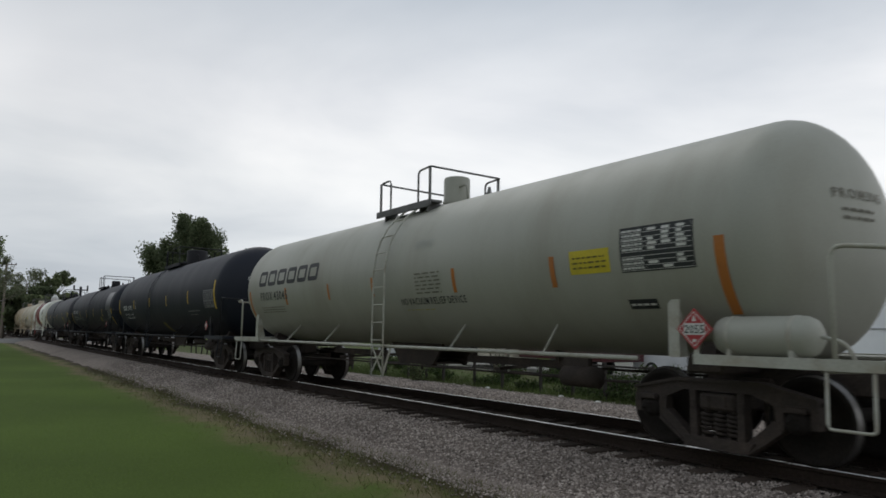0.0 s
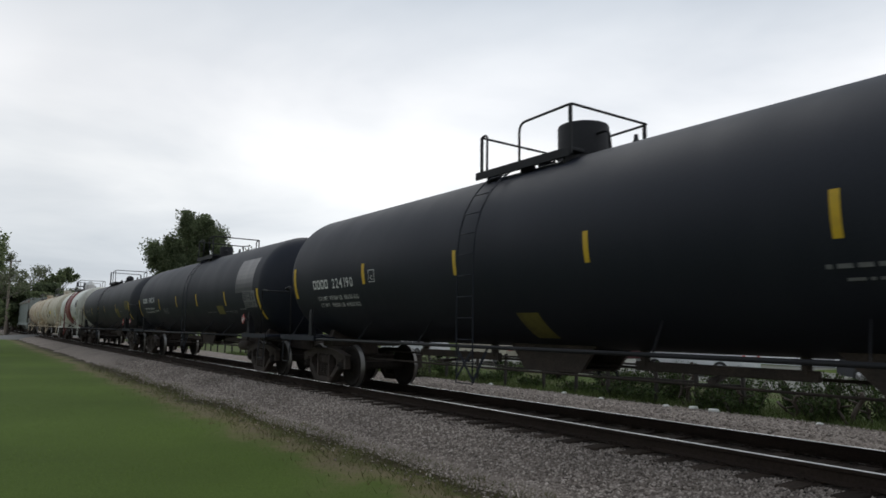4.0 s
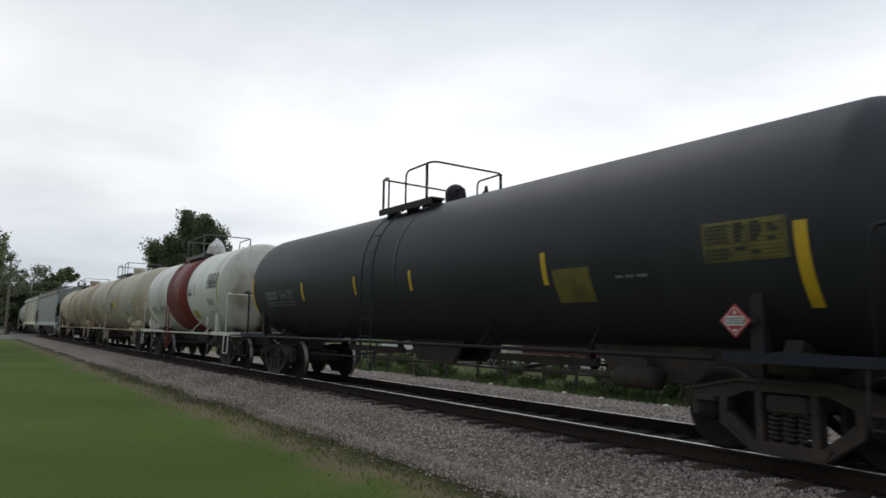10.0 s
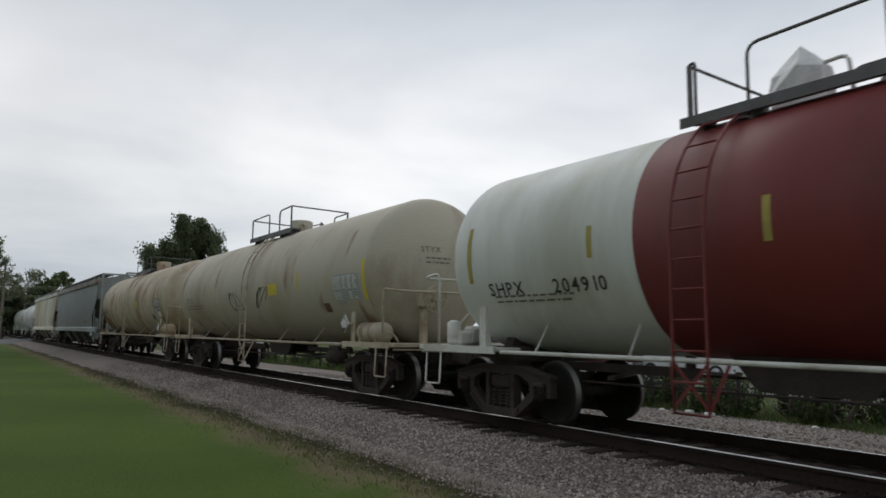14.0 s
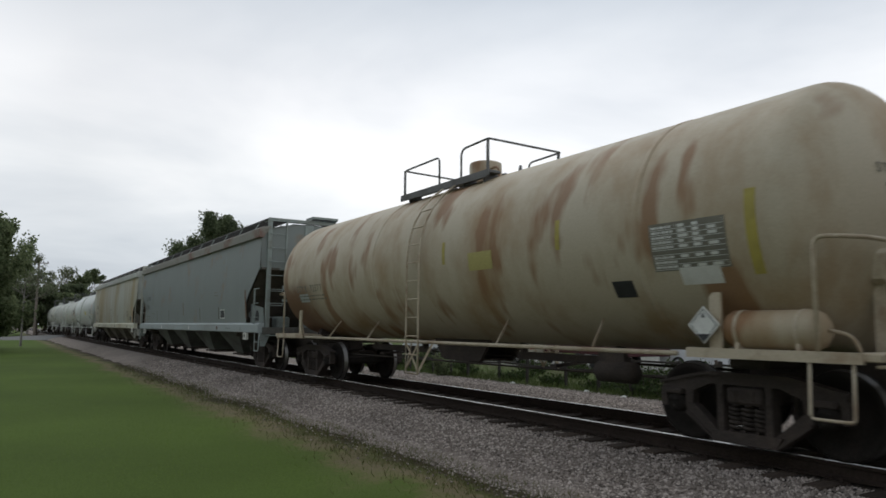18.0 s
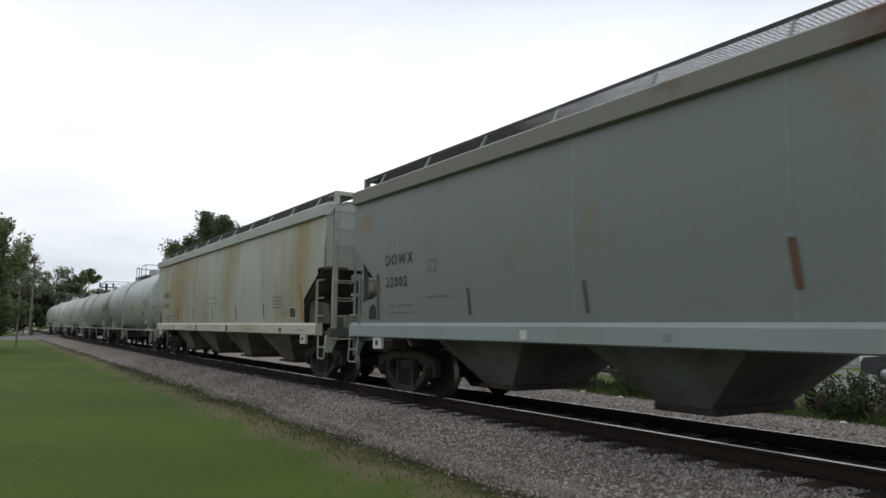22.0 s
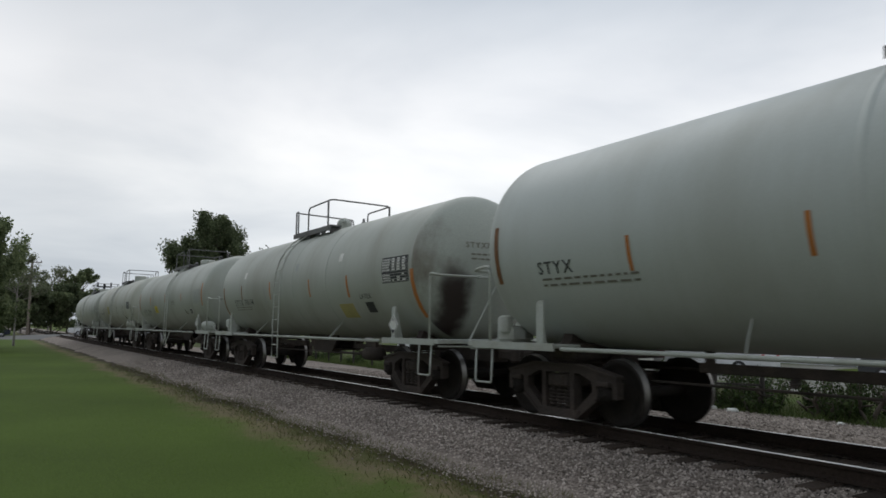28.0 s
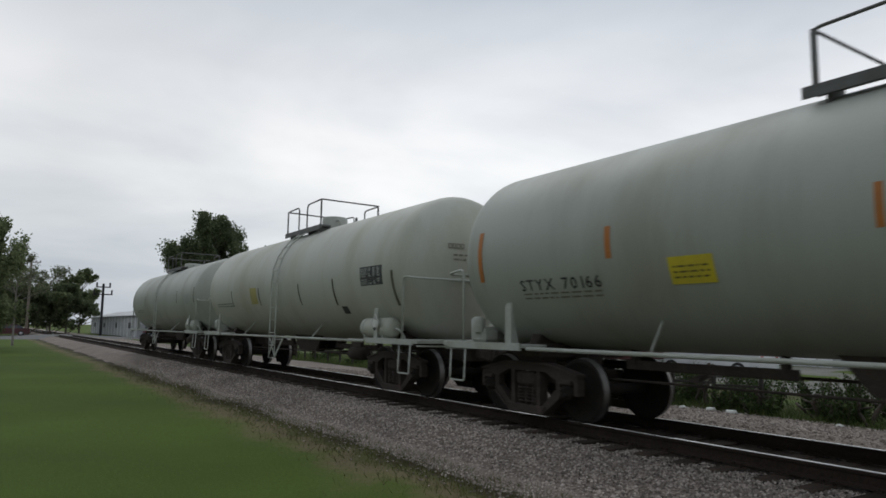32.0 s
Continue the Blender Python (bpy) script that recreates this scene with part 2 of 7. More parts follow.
GRIME = surf("dirt_caked_end_sill_paint", (.125, .125, .11), .85, stain=(.06, .048, .038), amount=.85, size=1.6, fine=.15, bump=.12)
FRAME = surf("grimy_truck_steel", (.050, .041, .036), .92, stain=(.090, .068, .056), amount=.7, size=2.5, fine=.2, bump=.2, spec=.25)
WHEEL = surf("dark_wheel_steel", (.020, .017, .015), .95, 0.0, stain=(.032, .025, .021), amount=.7, size=3, fine=.2, bump=.15, spec=.2)
TREAD = surf("polished_wheel_tread", (.22, .21, .20), .42, 1.0, fine=.1, bump=.02)
GRATE = surf("galvanised_running_board", (.085, .084, .081), .8, .2, stain=(.07, .055, .047), amount=.6, size=2, fine=.1)
STEEL = surf("dark_pipe_steel", (.018, .018, .021), .65, fine=.12, spec=.3)
PIPE_CREAM = surf("cream_pipe_paint", (.44, .44, .38), .55, stain=(.26, .21, .14), amount=.6, size=3, fine=.08)
PIPE_WHITE = surf("white_pipe_paint", (.66, .66, .60), .55, stain=(.34, .29, .21), amount=.6, size=3, fine=.08)
PIPE_BEIGE = surf("rusty_beige_pipe_paint", (.48, .41, .30), .6, stain=(.22, .13, .07), amount=.7, size=3, fine=.08)
PIPE_PALE = surf("pale_grey_pipe_paint", (.42, .44, .40), .55, stain=(.28, .26, .2), amount=.55, size=3, fine=.08)
PIPE_GREEN = surf("grey_green_pipe_paint", (.27, .31, .29), .6, stain=(.16, .14, .11), amount=.6, size=3, fine=.08)
YELLOW = surf("yellow_reflector_tape", (.62, .40, .02), .5, stain=(.40, .25, .03), amount=.5, size=5, fine=.05, bump=0)
YELLOW_OLD = surf("dull_yellow_reflector_tape", (.40, .33, .07), .6, stain=(.26, .21, .07), amount=.6, size=5, fine=.05, bump=0)
ORANGE = surf("orange_reflector_tape", (.46, .16, .03), .55, stain=(.33, .13, .04), amount=.5, size=5, fine=.05, bump=0)
WORN_TAPE = surf("worn_brown_tape", (.15, .075, .038), .7, stain=(.085, .06, .04), amount=.7, size=3, fine=.1)
BROWN_TAPE = surf("browned_orange_reflector_tape", (.20, .085, .028), .6, stain=(.12, .055, .025), amount=.6, size=5, fine=.05, bump=0)
DARK_TAPE = surf("dark_worn_reflector_tape", (.10, .095, .06), .7, stain=(.05, .05, .04), amount=.6, size=5, fine=.05, bump=0)
SIGN_YELLOW = surf("yellow_warning_panel", (.62, .50, .03), .6, stain=(.45, .36, .05), amount=.5, size=4, fine=.05, bump=0)
YELLOW_PATCH = surf("faded_yellow_panel", (.16, .135, .028), .7, stain=(.07, .06, .028), amount=.7, size=3, fine=.1, bump=0)
OLIVE_PATCH = surf("olive_yellow_panel", (.40, .35, .12), .7, stain=(.30, .27, .14), amount=.6, size=3, fine=.1, bump=0)
INK = surf("black_lettering", (.025, .026, .028), .6, fine=.15, bump=0)
INK_FADED = surf("faded_dark_lettering", (.16, .15, .12), .7, stain=(.24, .22, .17), amount=.6, size=6, fine=.1, bump=0)
WHITE_INK = surf("white_lettering", (.62, .63, .62), .6, stain=(.42, .42, .42), amount=.4, size=6, fine=.08, bump=0)
GREY_INK = surf("worn_grey_lettering", (.20, .20, .205), .7, stain=(.11, .11, .115), amount=.6, size=6, fine=.08, bump=0)
BROWN_PATCH = surf("brown_panel", (.12, .07, .04), .7, fine=.1, bump=0)
PLACARD_RED = surf("red_placard", (.42, .035, .04), .5, fine=.05, bump=0)
PLACARD_WHITE = surf("white_placard", (.66, .66, .62), .5, stain=(.45, .44, .38), amount=.4, size=6, fine=.05, bump=0)
GREYPANEL = surf("grey_paint_patch", (.34, .36, .34), .6, stain=(.28, .30, .28), amount=.5, size=3, fine=.05, bump=0)
BLACKPANEL = surf("satin_black_patch", (.022, .024, .030), .35, stain=(.03, .03, .035), amount=.5, size=1.5, stretch=STREAK, fine=.08, bump=.03)
CANVAS = surf("white_bag_plastic", (.62, .62, .60), .5, stain=(.42, .42, .40), amount=.6, size=6, fine=.1, bump=.2)

# ---------------------------------------------------------------- mesh helpers


class Shape:
    """Vertices and faces of one mesh."""

    def __init__(self):
        self.v, self.f, self.s = [], [], []

    def add(self, verts, faces, smooth=False):
        k = len(self.v)
        self.v += [tuple(p) for p in verts]
        self.f += [tuple(k + i for i in q) for q in faces]
        self.s += [smooth] * len(faces)
        return self

    def box(self, c, size, turn=None, chamfer=0.0):
        hx, hy, hz = (s / 2 for s in size)
        ch = min(chamfer, hx * .8, hy * .8, hz * .8)
        c = Vector(c)
        place = (lambda p: c + turn @ Vector(p)) if turn else (lambda p: c + Vector(p))
        sg = [(x, y, z) for x in (-1, 1) for y in (-1, 1) for z in (-1, 1)]
        if not ch:
            v = [place((x * hx, y * hy, z * hz)) for x, y, z in sg]
            return self.add(v, [(0, 1, 3, 2), (4, 6, 7, 5), (0, 4, 5, 1), (2, 3, 7, 6), (0, 2, 6, 4), (1, 5, 7, 3)])
        v, ix = [], {}
        for x, y, z in sg:
            for k, p in enumerate(((x * hx, y * (hy - ch), z * (hz - ch)), (x * (hx - ch), y * hy, z * (hz - ch)), (x * (hx - ch), y * (hy - ch), z * hz))):
                ix[x, y, z, k] = len(v)
                v.append(place(p))
        f = []
        for s in (-1, 1):
            for k, ring in ((0, [(s, -1, -1), (s, 1, -1), (s, 1, 1), (s, -1, 1)]), (1, [(-1, s, -1), (-1, s, 1), (1, s, 1), (1, s, -1)]), (2, [(-1, -1, s), (1, -1, s), (1, 1, s), (-1, 1, s)])):
                q = [ix[(*r, k)] for r in ring]
                f.append(q if s > 0 else q[::-1])
        for a in (-1, 1):
            for b in (-1, 1):
                f.append((ix[-1, a, b, 1], ix[1, a, b, 1], ix[1, a, b, 2], ix[-1, a, b, 2]))
                f.append((ix[a, -1, b, 0], ix[a, 1, b, 0], ix[a, 1, b, 2], ix[a, -1, b, 2]))
                f.append((ix[a, b, -1, 0], ix[a, b, 1, 0], ix[a, b, 1, 1], ix[a, b, -1, 1]))
        for x, y, z in sg:
            f.append((ix[x, y, z, 0], ix[x, y, z, 1], ix[x, y, z, 2]))
        return self.add(v, f)

    def bar(self, p, q, w, h):
        """A flat bar from p to q; w lies level, h upright."""
        p, q = Vector(p), Vector(q)
        d = q - p
        turn = d.to_track_quat("Y", "Z").to_matrix()
        return self.box((p + q) / 2, (w, d.length, h), turn)

    def tube(self, pts, r, n=7, closed=False):
        pts = [Vector(p) for p in pts]
        v, f = [], []
        for i, p in enumerate(pts):
            a, b = pts[max(i - 1, 0)], pts[min(i + 1, len(pts) - 1)]
            d = ((p - a).normalized() if i else Vector()) + ((b - p).normalized() if i < len(pts) - 1 else Vector())
            d.normalize()
            e = Vector((0, 0, 1)) if abs(d.z) < .9 else Vector((0, 1, 0))
            u = d.cross(e).normalized()
            w = u.cross(d)
            v += [p + (u * math.cos(t) + w * math.sin(t)) * r for t in (2 * math.pi * k / n for k in range(n))]
        for i in range(len(pts) - 1):
            f += [(i * n + k, i * n + (k + 1) % n, (i + 1) * n + (k + 1) % n, (i + 1) * n + k) for k in range(n)]
        f += [tuple(range(n))[::-1], tuple(range((len(pts) - 1) * n, len(pts) * n))]
        return self.add(v, f, True)

    def lathe(self, profile, c=(0, 0, 0), axis="y", n=48):
        """A profile of (along, radius) turned about an axis through c."""
        c, v, f, ring = Vector(c), [], [], []
        for a, r in profile:
            if r < 1e-5:
                ring.append([len(v)])
                pts = [(0, 0)]
            else:
                ring.append(list(range(len(v), len(v) + n)))
                pts = [(r * math.cos(2 * math.pi * k / n), r * math.sin(2 * math.pi * k / n)) for k in range(n)]
            for p, q in pts:
                v.append(c + Vector((p, a, q) if axis == "y" else (a, p, q) if axis == "x" else (p, q, a)))
        for A, B in zip(ring, ring[1:]):
            for k in range(n):
                q = [A[k % len(A)], A[(k + 1) % len(A)], B[(k + 1) % len(B)], B[k % len(B)]]
                q = [x for i, x in enumerate(q) if x not in q[:i]]
                if len(q) > 2:
                    f.append(q)
        return self.add(v, f, True)

    def prism(self, poly, a0, a1, axis="x"):
        """A polygon drawn out along an axis; poly in the other two coordinates."""
        n = len(poly)
        put = {"x": lambda a, p: (a, p[0], p[1]), "y": lambda a, p: (p[0], a, p[1]), "z": lambda a, p: (p[0], p[1], a)}[axis]
        v = [put(a0, p) for p in poly] + [put(a1, p) for p in poly]
        f = [tuple(range(n)), tuple(range(2 * n - 1, n - 1, -1))] + [(i, n + i, n + (i + 1) % n, (i + 1) % n) for i in range(n)]
        return self.add(v, f)

    def mesh(self, name, mat):
        me = bpy.data.meshes.new(name)
        me.from_pydata(self.v, [], self.f)
        me.polygons.foreach_set("use_smooth", self.s)
        me.materials.append(mat)
        me.update()
        bm = bmesh.new()
        bm.from_mesh(me)
        bmesh.ops.recalc_face_normals(bm, faces=bm.faces)
        bm.to_mesh(me)
        bm.free()
        return me


def part(name, shape, material, parent, label=""):
    ob = new(name, shape.mesh(name, material) if isinstance(shape, Shape) else shape)
    ob.parent = parent
    return tagged(ob, label)


def thing(name, label, category, group="", kind=""):
    return tagged(new(name), label, category, group, kind)


def rounded(pts, r=.12, n=4):
    """A polyline with its inner corners rounded."""
    pts = [Vector(p) for p in pts]
    out = [pts[0]]
    for a, p, b in zip(pts, pts[1:], pts[2:]):
        u, w = (a - p), (b - p)
        k = min(r, u.length * .45, w.length * .45)
        A, B = p + u.normalized() * k, p + w.normalized() * k
        out += [A * (1 - t) ** 2 + p * 2 * t * (1 - t) + B * t * t for t in (i / n for i in range(n + 1))]
    return out + [pts[-1]]


def letters(text, height):
    """Flat mesh data of a line of text, as vertices (u, v) and faces, u from 0 on, v from 0 to height."""
    cu = bpy.data.curves.new("line", "FONT")
    cu.body, cu.size, cu.resolution_u = text, height / .70, 2
    cu.offset = .011 * height / .70
    ob = bpy.data.objects.new("line", cu)
    scene.collection.objects.link(ob)
    bpy.context.view_layer.update()
    me = bpy.data.meshes.new_from_object(ob.evaluated_get(bpy.context.evaluated_depsgraph_get()))
    v, f = [(p.co.x, p.co.y) for p in me.vertices], [tuple(q.vertices) for q in me.polygons]
    bpy.data.objects.remove(ob)
    bpy.data.curves.remove(cu)
    bpy.data.meshes.remove(me)
    return v, f


GLYPHS = {}


def glyph(sign, h):
    if (sign, h) not in GLYPHS:
        GLYPHS[sign, h] = letters(sign, h)
    return GLYPHS[sign, h]


def spaced(text, h):
    """The signs of a line with the place of each along it."""
    out, u = [], 0.0
    for sign in text:
        if sign != " ":
            out.append((sign, u))
            u += max(max(a for a, _ in glyph(sign, h)[0]) + h * .19, h * .50)
        else:
            u += h * .42
    return out


def letter_rings(count, height, width):
    """Plain rounded rings in the place of a trade name: one (vertices, faces) for each mark."""
    step = width / count
    w, h = step * .84, height
    t, r, n = min(w * .26, h * .24), min(w, h) * .22, 3
    out = []
    for i in range(count):
        v, f = [], []
        for a, b, c, d, k in ((0, 0, w, h, r), (t, t, w - t, h - t, max(r - t * .6, .002))):
            for cx, cy, a0 in ((c - k, d - k, 0), (a + k, d - k, 90), (a + k, b + k, 180), (c - k, b + k, 270)):
                v += [(i * step + cx + k * math.cos(radians(a0 + 90 * j / n)), cy + k * math.sin(radians(a0 + 90 * j / n))) for j in range(n + 1)]
        m = 4 * (n + 1)
        f = [(j, (j + 1) % m, m + (j + 1) % m, m + j) for j in range(m)]
        out.append((v, f))
    return out


def grid_panel(w, h, nu, nv):
    v = [(w * i / nu, h * j / nv) for j in range(nv + 1) for i in range(nu + 1)]
    f = [(j * (nu + 1) + i, j * (nu + 1) + i + 1, (j + 1) * (nu + 1) + i + 1, (j + 1) * (nu + 1) + i) for j in range(nv) for i in range(nu)]
    return v, f


def small_rows(w, h, rows, cols, seed=1):
    """Bars in the place of small print that cannot be read."""
    rnd, v, f = random.Random(seed), [], []
    rh = h / rows
    for j in range(rows):
        u = 0
        while u < w * .97:
            d = min(rnd.uniform(.4, 1.5) * w / cols, w - u)
            k = len(v)
            y0, y1 = h - (j + 1) * rh + rh * (.32 if rows < 8 else .36), h - j * rh - rh * (.32 if rows < 8 else .32)
            v += [(u, y0), (u + d, y0), (u + d, y1), (u, y1)]
            f.append((k, k + 1, k + 2, k + 3))
            u += d + w / cols * .35
    return v, f


def on_tank(flat, R, zc, y, ang, side=-1, lift=.006):
    """Lays flat (u, v) data on the shell: u runs towards the reader's right from y, v up from the angle ang (degrees above level)."""
    vv, f = flat
    s = Shape()
    r = R + lift
    pts = []
    for u, v in vv:
        a = radians(ang) + v / r
        pts.append((side * r * math.cos(a), y + side * u, zc + r * math.sin(a)))
    return s.add(pts, f)


def on_plane(flat, x, y, z, side=-1, normal="x"):
    vv, f = flat
    return Shape().add([(x, y + side * u, z + v) for u, v in vv] if normal == "x" else [(x + u * side, y, z + v) for u, v in vv], f)


def stripe_flat(w, h, n=10):
    return grid_panel(w, h, 1, n)


# ---------------------------------------------------------------- trucks and wheels

WHEEL_R = .465
AXLE = .93
ROLLING = []   # (wheelset, which axle)


def wheelset_mesh():
    s = Shape()
    for sx in (-1, 1):
        x = .70 * sx
        prof = [(x + .07 * sx, .0), (x + .07 * sx, .11), (x + .05 * sx, .16), (x + .012 * sx, .20), (x + .012 * sx, .36), (x + .062 * sx, .40), (x + .066 * sx, WHEEL_R - .012),
                (x + .05 * sx, WHEEL_R), (x - .035 * sx, WHEEL_R + .004), (x - .045 * sx, WHEEL_R + .028), (x - .068 * sx, WHEEL_R + .026), (x - .07 * sx, .40), (x - .03 * sx, .36), (x - .03 * sx, .2), (x - .07 * sx, .14), (x - .07 * sx, 0)]
        s.lathe(prof, axis="x", n=40)
        s.lathe([(x + .07 * sx, .085), (x + .30 * sx, .085), (x + .30 * sx, 0)], axis="x", n=14)
    s.lathe([(-.66, .082), (.66, .082)], axis="x", n=14)
    for sx in (-1, 1):
        s.lathe([(.86 * sx, .10), (.88 * sx, .125), (1.04 * sx, .125), (1.055 * sx, .10), (1.075 * sx, .085), (1.075 * sx, 0)], axis="x", n=16)
        for k in range(3):
            a = 2 * math.pi * k / 3
            s.lathe([(1.06 * sx, .024), (1.095 * sx, .024), (1.095 * sx, 0)], (0, .06 * math.cos(a), .06 * math.sin(a)), axis="x", n=6)
    plain = len(s.f)
    for sx in (-1, 1):
        x = .70 * sx
        s.lathe([(x + .052 * sx, WHEEL_R - .004), (x + .05 * sx, WHEEL_R + .002), (x - .035 * sx, WHEEL_R + .006), (x - .042 * sx, WHEEL_R + .02)], axis="x", n=40)
    me = s.mesh("wheelset", WHEEL)
    me.materials.append(TREAD)
    for q in me.polygons[plain:]:
        q.material_index = 1
    return me


def side_frame_mesh():
    """A cast side frame: arched top chord, two windows, spring opening, slanting tension members and a pedestal over each bearing."""
    s = Shape()
    x0, x1 = .90, 1.03
    zc = WHEEL_R
    # top chord with its lip
    s.prism([(-AXLE - .22, zc + .13), (-AXLE - .20, zc + .23), (-.52, zc + .36), (.52, zc + .36), (AXLE + .20, zc + .23), (AXLE + .22, zc + .13), (AXLE - .25, zc + .15), (.44, zc + .25), (-.44, zc + .25), (-AXLE + .25, zc + .15)], x0, x1)
    s.prism([(-AXLE - .23, zc + .215), (-.53, zc + .35), (.53, zc + .35), (AXLE + .23, zc + .215), (AXLE + .23, zc + .25), (.53, zc + .385), (-.53, zc + .385), (-AXLE - .23, zc + .25)], x0 - .02, x1 + .025)
    # bottom chord under the springs
    s.prism([(-.46, zc - .27), (.46, zc - .27), (.38, zc - .40), (-.38, zc - .40)], x0 - .04, x1 + .03)
    for m in (-1, 1):
        # pedestal jaws round the bearing
        s.prism([(m * (AXLE + .23), zc + .16), (m * (AXLE + .22), zc - .06), (m * (AXLE + .14), zc - .06), (m * (AXLE + .14), zc + .16)], x0, x1)
        s.prism([(m * (AXLE - .14), zc + .16), (m * (AXLE - .14), zc - .10), (m * (AXLE - .22), zc - .11), (m * (AXLE - .25), zc + .16)], x0, x1)
        s.box((x1 - .02, m * AXLE, zc + .13), (.16, .24, .07), chamfer=.015)
        # slanting member with its raised edge
        s.prism([(m * (AXLE - .16), zc - .11), (m * (AXLE - .25), zc + .00), (m * .34, zc - .29), (m * .38, zc - .40)], x0, x1)
        s.prism([(m * (AXLE - .15), zc - .12), (m * (AXLE - .17), zc - .08), (m * .40, zc - .365), (m * .38, zc - .405)], x0 - .02, x1 + .025)
        # column beside the springs
        s.prism([(m * .345, zc + .25), (m * .265, zc + .25), (m * .255, zc - .28), (m * .345, zc - .28)], x0 - .02, x1 + .012)
        s.box((x1 + .015, m * .305, zc + .10), (.02, .06, .10), chamfer=.008)
    return s.mesh("side_frame", FRAME)


def springs_mesh():
    s = Shape()
    for k in (0,):
        pts = [(.955 + .065 * math.cos(t * 2.2), k * .165 + .065 * math.sin(t * 2.2), WHEEL_R - .27 + .30 * t / 17) for t in (i * .5 for i in range(35))]
        s.tube(pts, .021, 5)
    return s.mesh("spring", FRAME)


def bolster_mesh():
    s = Shape()
    s.box((0, 0, WHEEL_R + .13), (2.08, .46, .19), chamfer=.03)
    for q in (-1, 1):
        for y in (-.11, .11):
            s.box((q * 1.04, y, WHEEL_R + .13), (.03, .05, .15), chamfer=.01)
    s.box((0, 0, WHEEL_R + .3), (.5, .42, .16), chamfer=.03)
    for m in (-1, 1):
        s.box((.3 * m, .45, WHEEL_R - .02), (.1, .9, .08))
        s.box((0, m * .48, WHEEL_R + .02), (1.5, .1, .12), chamfer=.02)
        for q in (-1, 1):
            s.box((.70 * q, m * .43, WHEEL_R + .02), (.09, .07, .30), chamfer=.015)
    return s.mesh("bolster", FRAME)


MESHES = {}


def shared(key, make):
    if key not in MESHES:
        MESHES[key] = make()
    return MESHES[key]


def add_truck(car, y):
    """A two-axle freight truck under a car: bolster with two side frames, springs and two wheelsets."""
    truck = part("truck", shared("bolster", bolster_mesh), None, car)
    truck.location = (0, y, 0)
    for m in (1, -1):
        fr = part("side_frame", shared("frame", side_frame_mesh), None, truck)
        fr.scale = (m, 1, 1)
        for k in (-1, 0, 1):
            sp = part("spring", shared("springs", springs_mesh), None, truck)
            sp.scale, sp.location = (m, 1, 1), (0, k * .165, 0)
    for k, m in enumerate((-1, 1)):
        w = part("wheelset", shared("wheels", wheelset_mesh), None, truck)
        w.location = (0, m * AXLE, WHEEL_R)
        ROLLING.append((w, k))
    return truck


def add_coupler(car, y, m):
    s = Shape()
    s.box((0, y - m * .42, .86), (.17, .62, .19), chamfer=.03)
    s.box((.02, y - m * .10, .86), (.30, .26, .28), chamfer=.06)
    s.box((-.10, y + m * .03, .86), (.10, .16, .26), chamfer=.04)
    part("coupler", s, FRAME, car)
    h = Shape()
    h.tube(rounded([(.35, y - m * .55, .8), (.38, y - m * .35, .55), (.34, y - m * .08, .42), (.32, y + m * .02, .46)], .15), .022)
    part("air_hose", h, STEEL, car)


# ---------------------------------------------------------------- tank cars


def diamond(car, x, y, z, size, style, number, side=-1):
    """A hazard placard: diamond with its band, symbol and number, on a holder."""
    h = size / 2
    s = Shape()
    for d, b in ((0, h),):
        s.add([(x, y - b, z), (x, y, z + b), (x, y + b, z), (x, y, z - b), (x + .012, y - b, z), (x + .012, y, z + b), (x + .012, y + b, z), (x + .012, y, z - b)],
              [(0, 1, 2, 3), (7, 6, 5, 4), (0, 4, 5, 1), (1, 5, 6, 2), (2, 6, 7, 3), (3, 7, 4, 0)])
    pl = part("placard", s, PLACARD_RED if style == "red" else PLACARD_WHITE, car, ("red and white" if style == "red" else "white and black") + " hazard placard")
    ink = PLACARD_WHITE if style == "red" else INK
    rim = Shape()
    q, w = h * .86, h * .80
    e = x - .004
    rim.add([(e, y - q, z), (e, y, z + q), (e, y + q, z), (e, y, z - q), (e, y - w, z), (e, y, z + w), (e, y + w, z), (e, y, z - w)], [(0, 1, 5, 4), (1, 2, 6, 5), (2, 3, 7, 6), (3, 0, 4, 7)])
    rim.prism([(y - h * .12, z + h * .38), (y, z + h * .68), (y + h * .12, z + h * .38)], e - .001, e)
    rim.prism([(y - h * .1, z - h * .62), (y + h * .1, z - h * .62), (y + h * .1, z - h * .48), (y - h * .1, z - h * .48)], e - .001, e)
    part("symbol", rim, ink, pl)
    if style == "white":
        b = Shape()
        b.prism([(y - h * .45, z - h * .5), (y, z - h * .92), (y + h * .45, z - h * .5)], e - .002, e - .001)
        part("lower_corner", b, INK, pl)
    if number:
        pan = Shape()
        pan.box((e, y, z), (.004, h * 1.16, h * .56))
        part("number_panel", pan, PLACARD_WHITE, pl)
        v, f = letters(number, h * .40)
        wd = max(p[0] for p in v)
        part("number", on_plane((v, f), e - .004, y + wd / 2, z - h * .20), INK, pl)


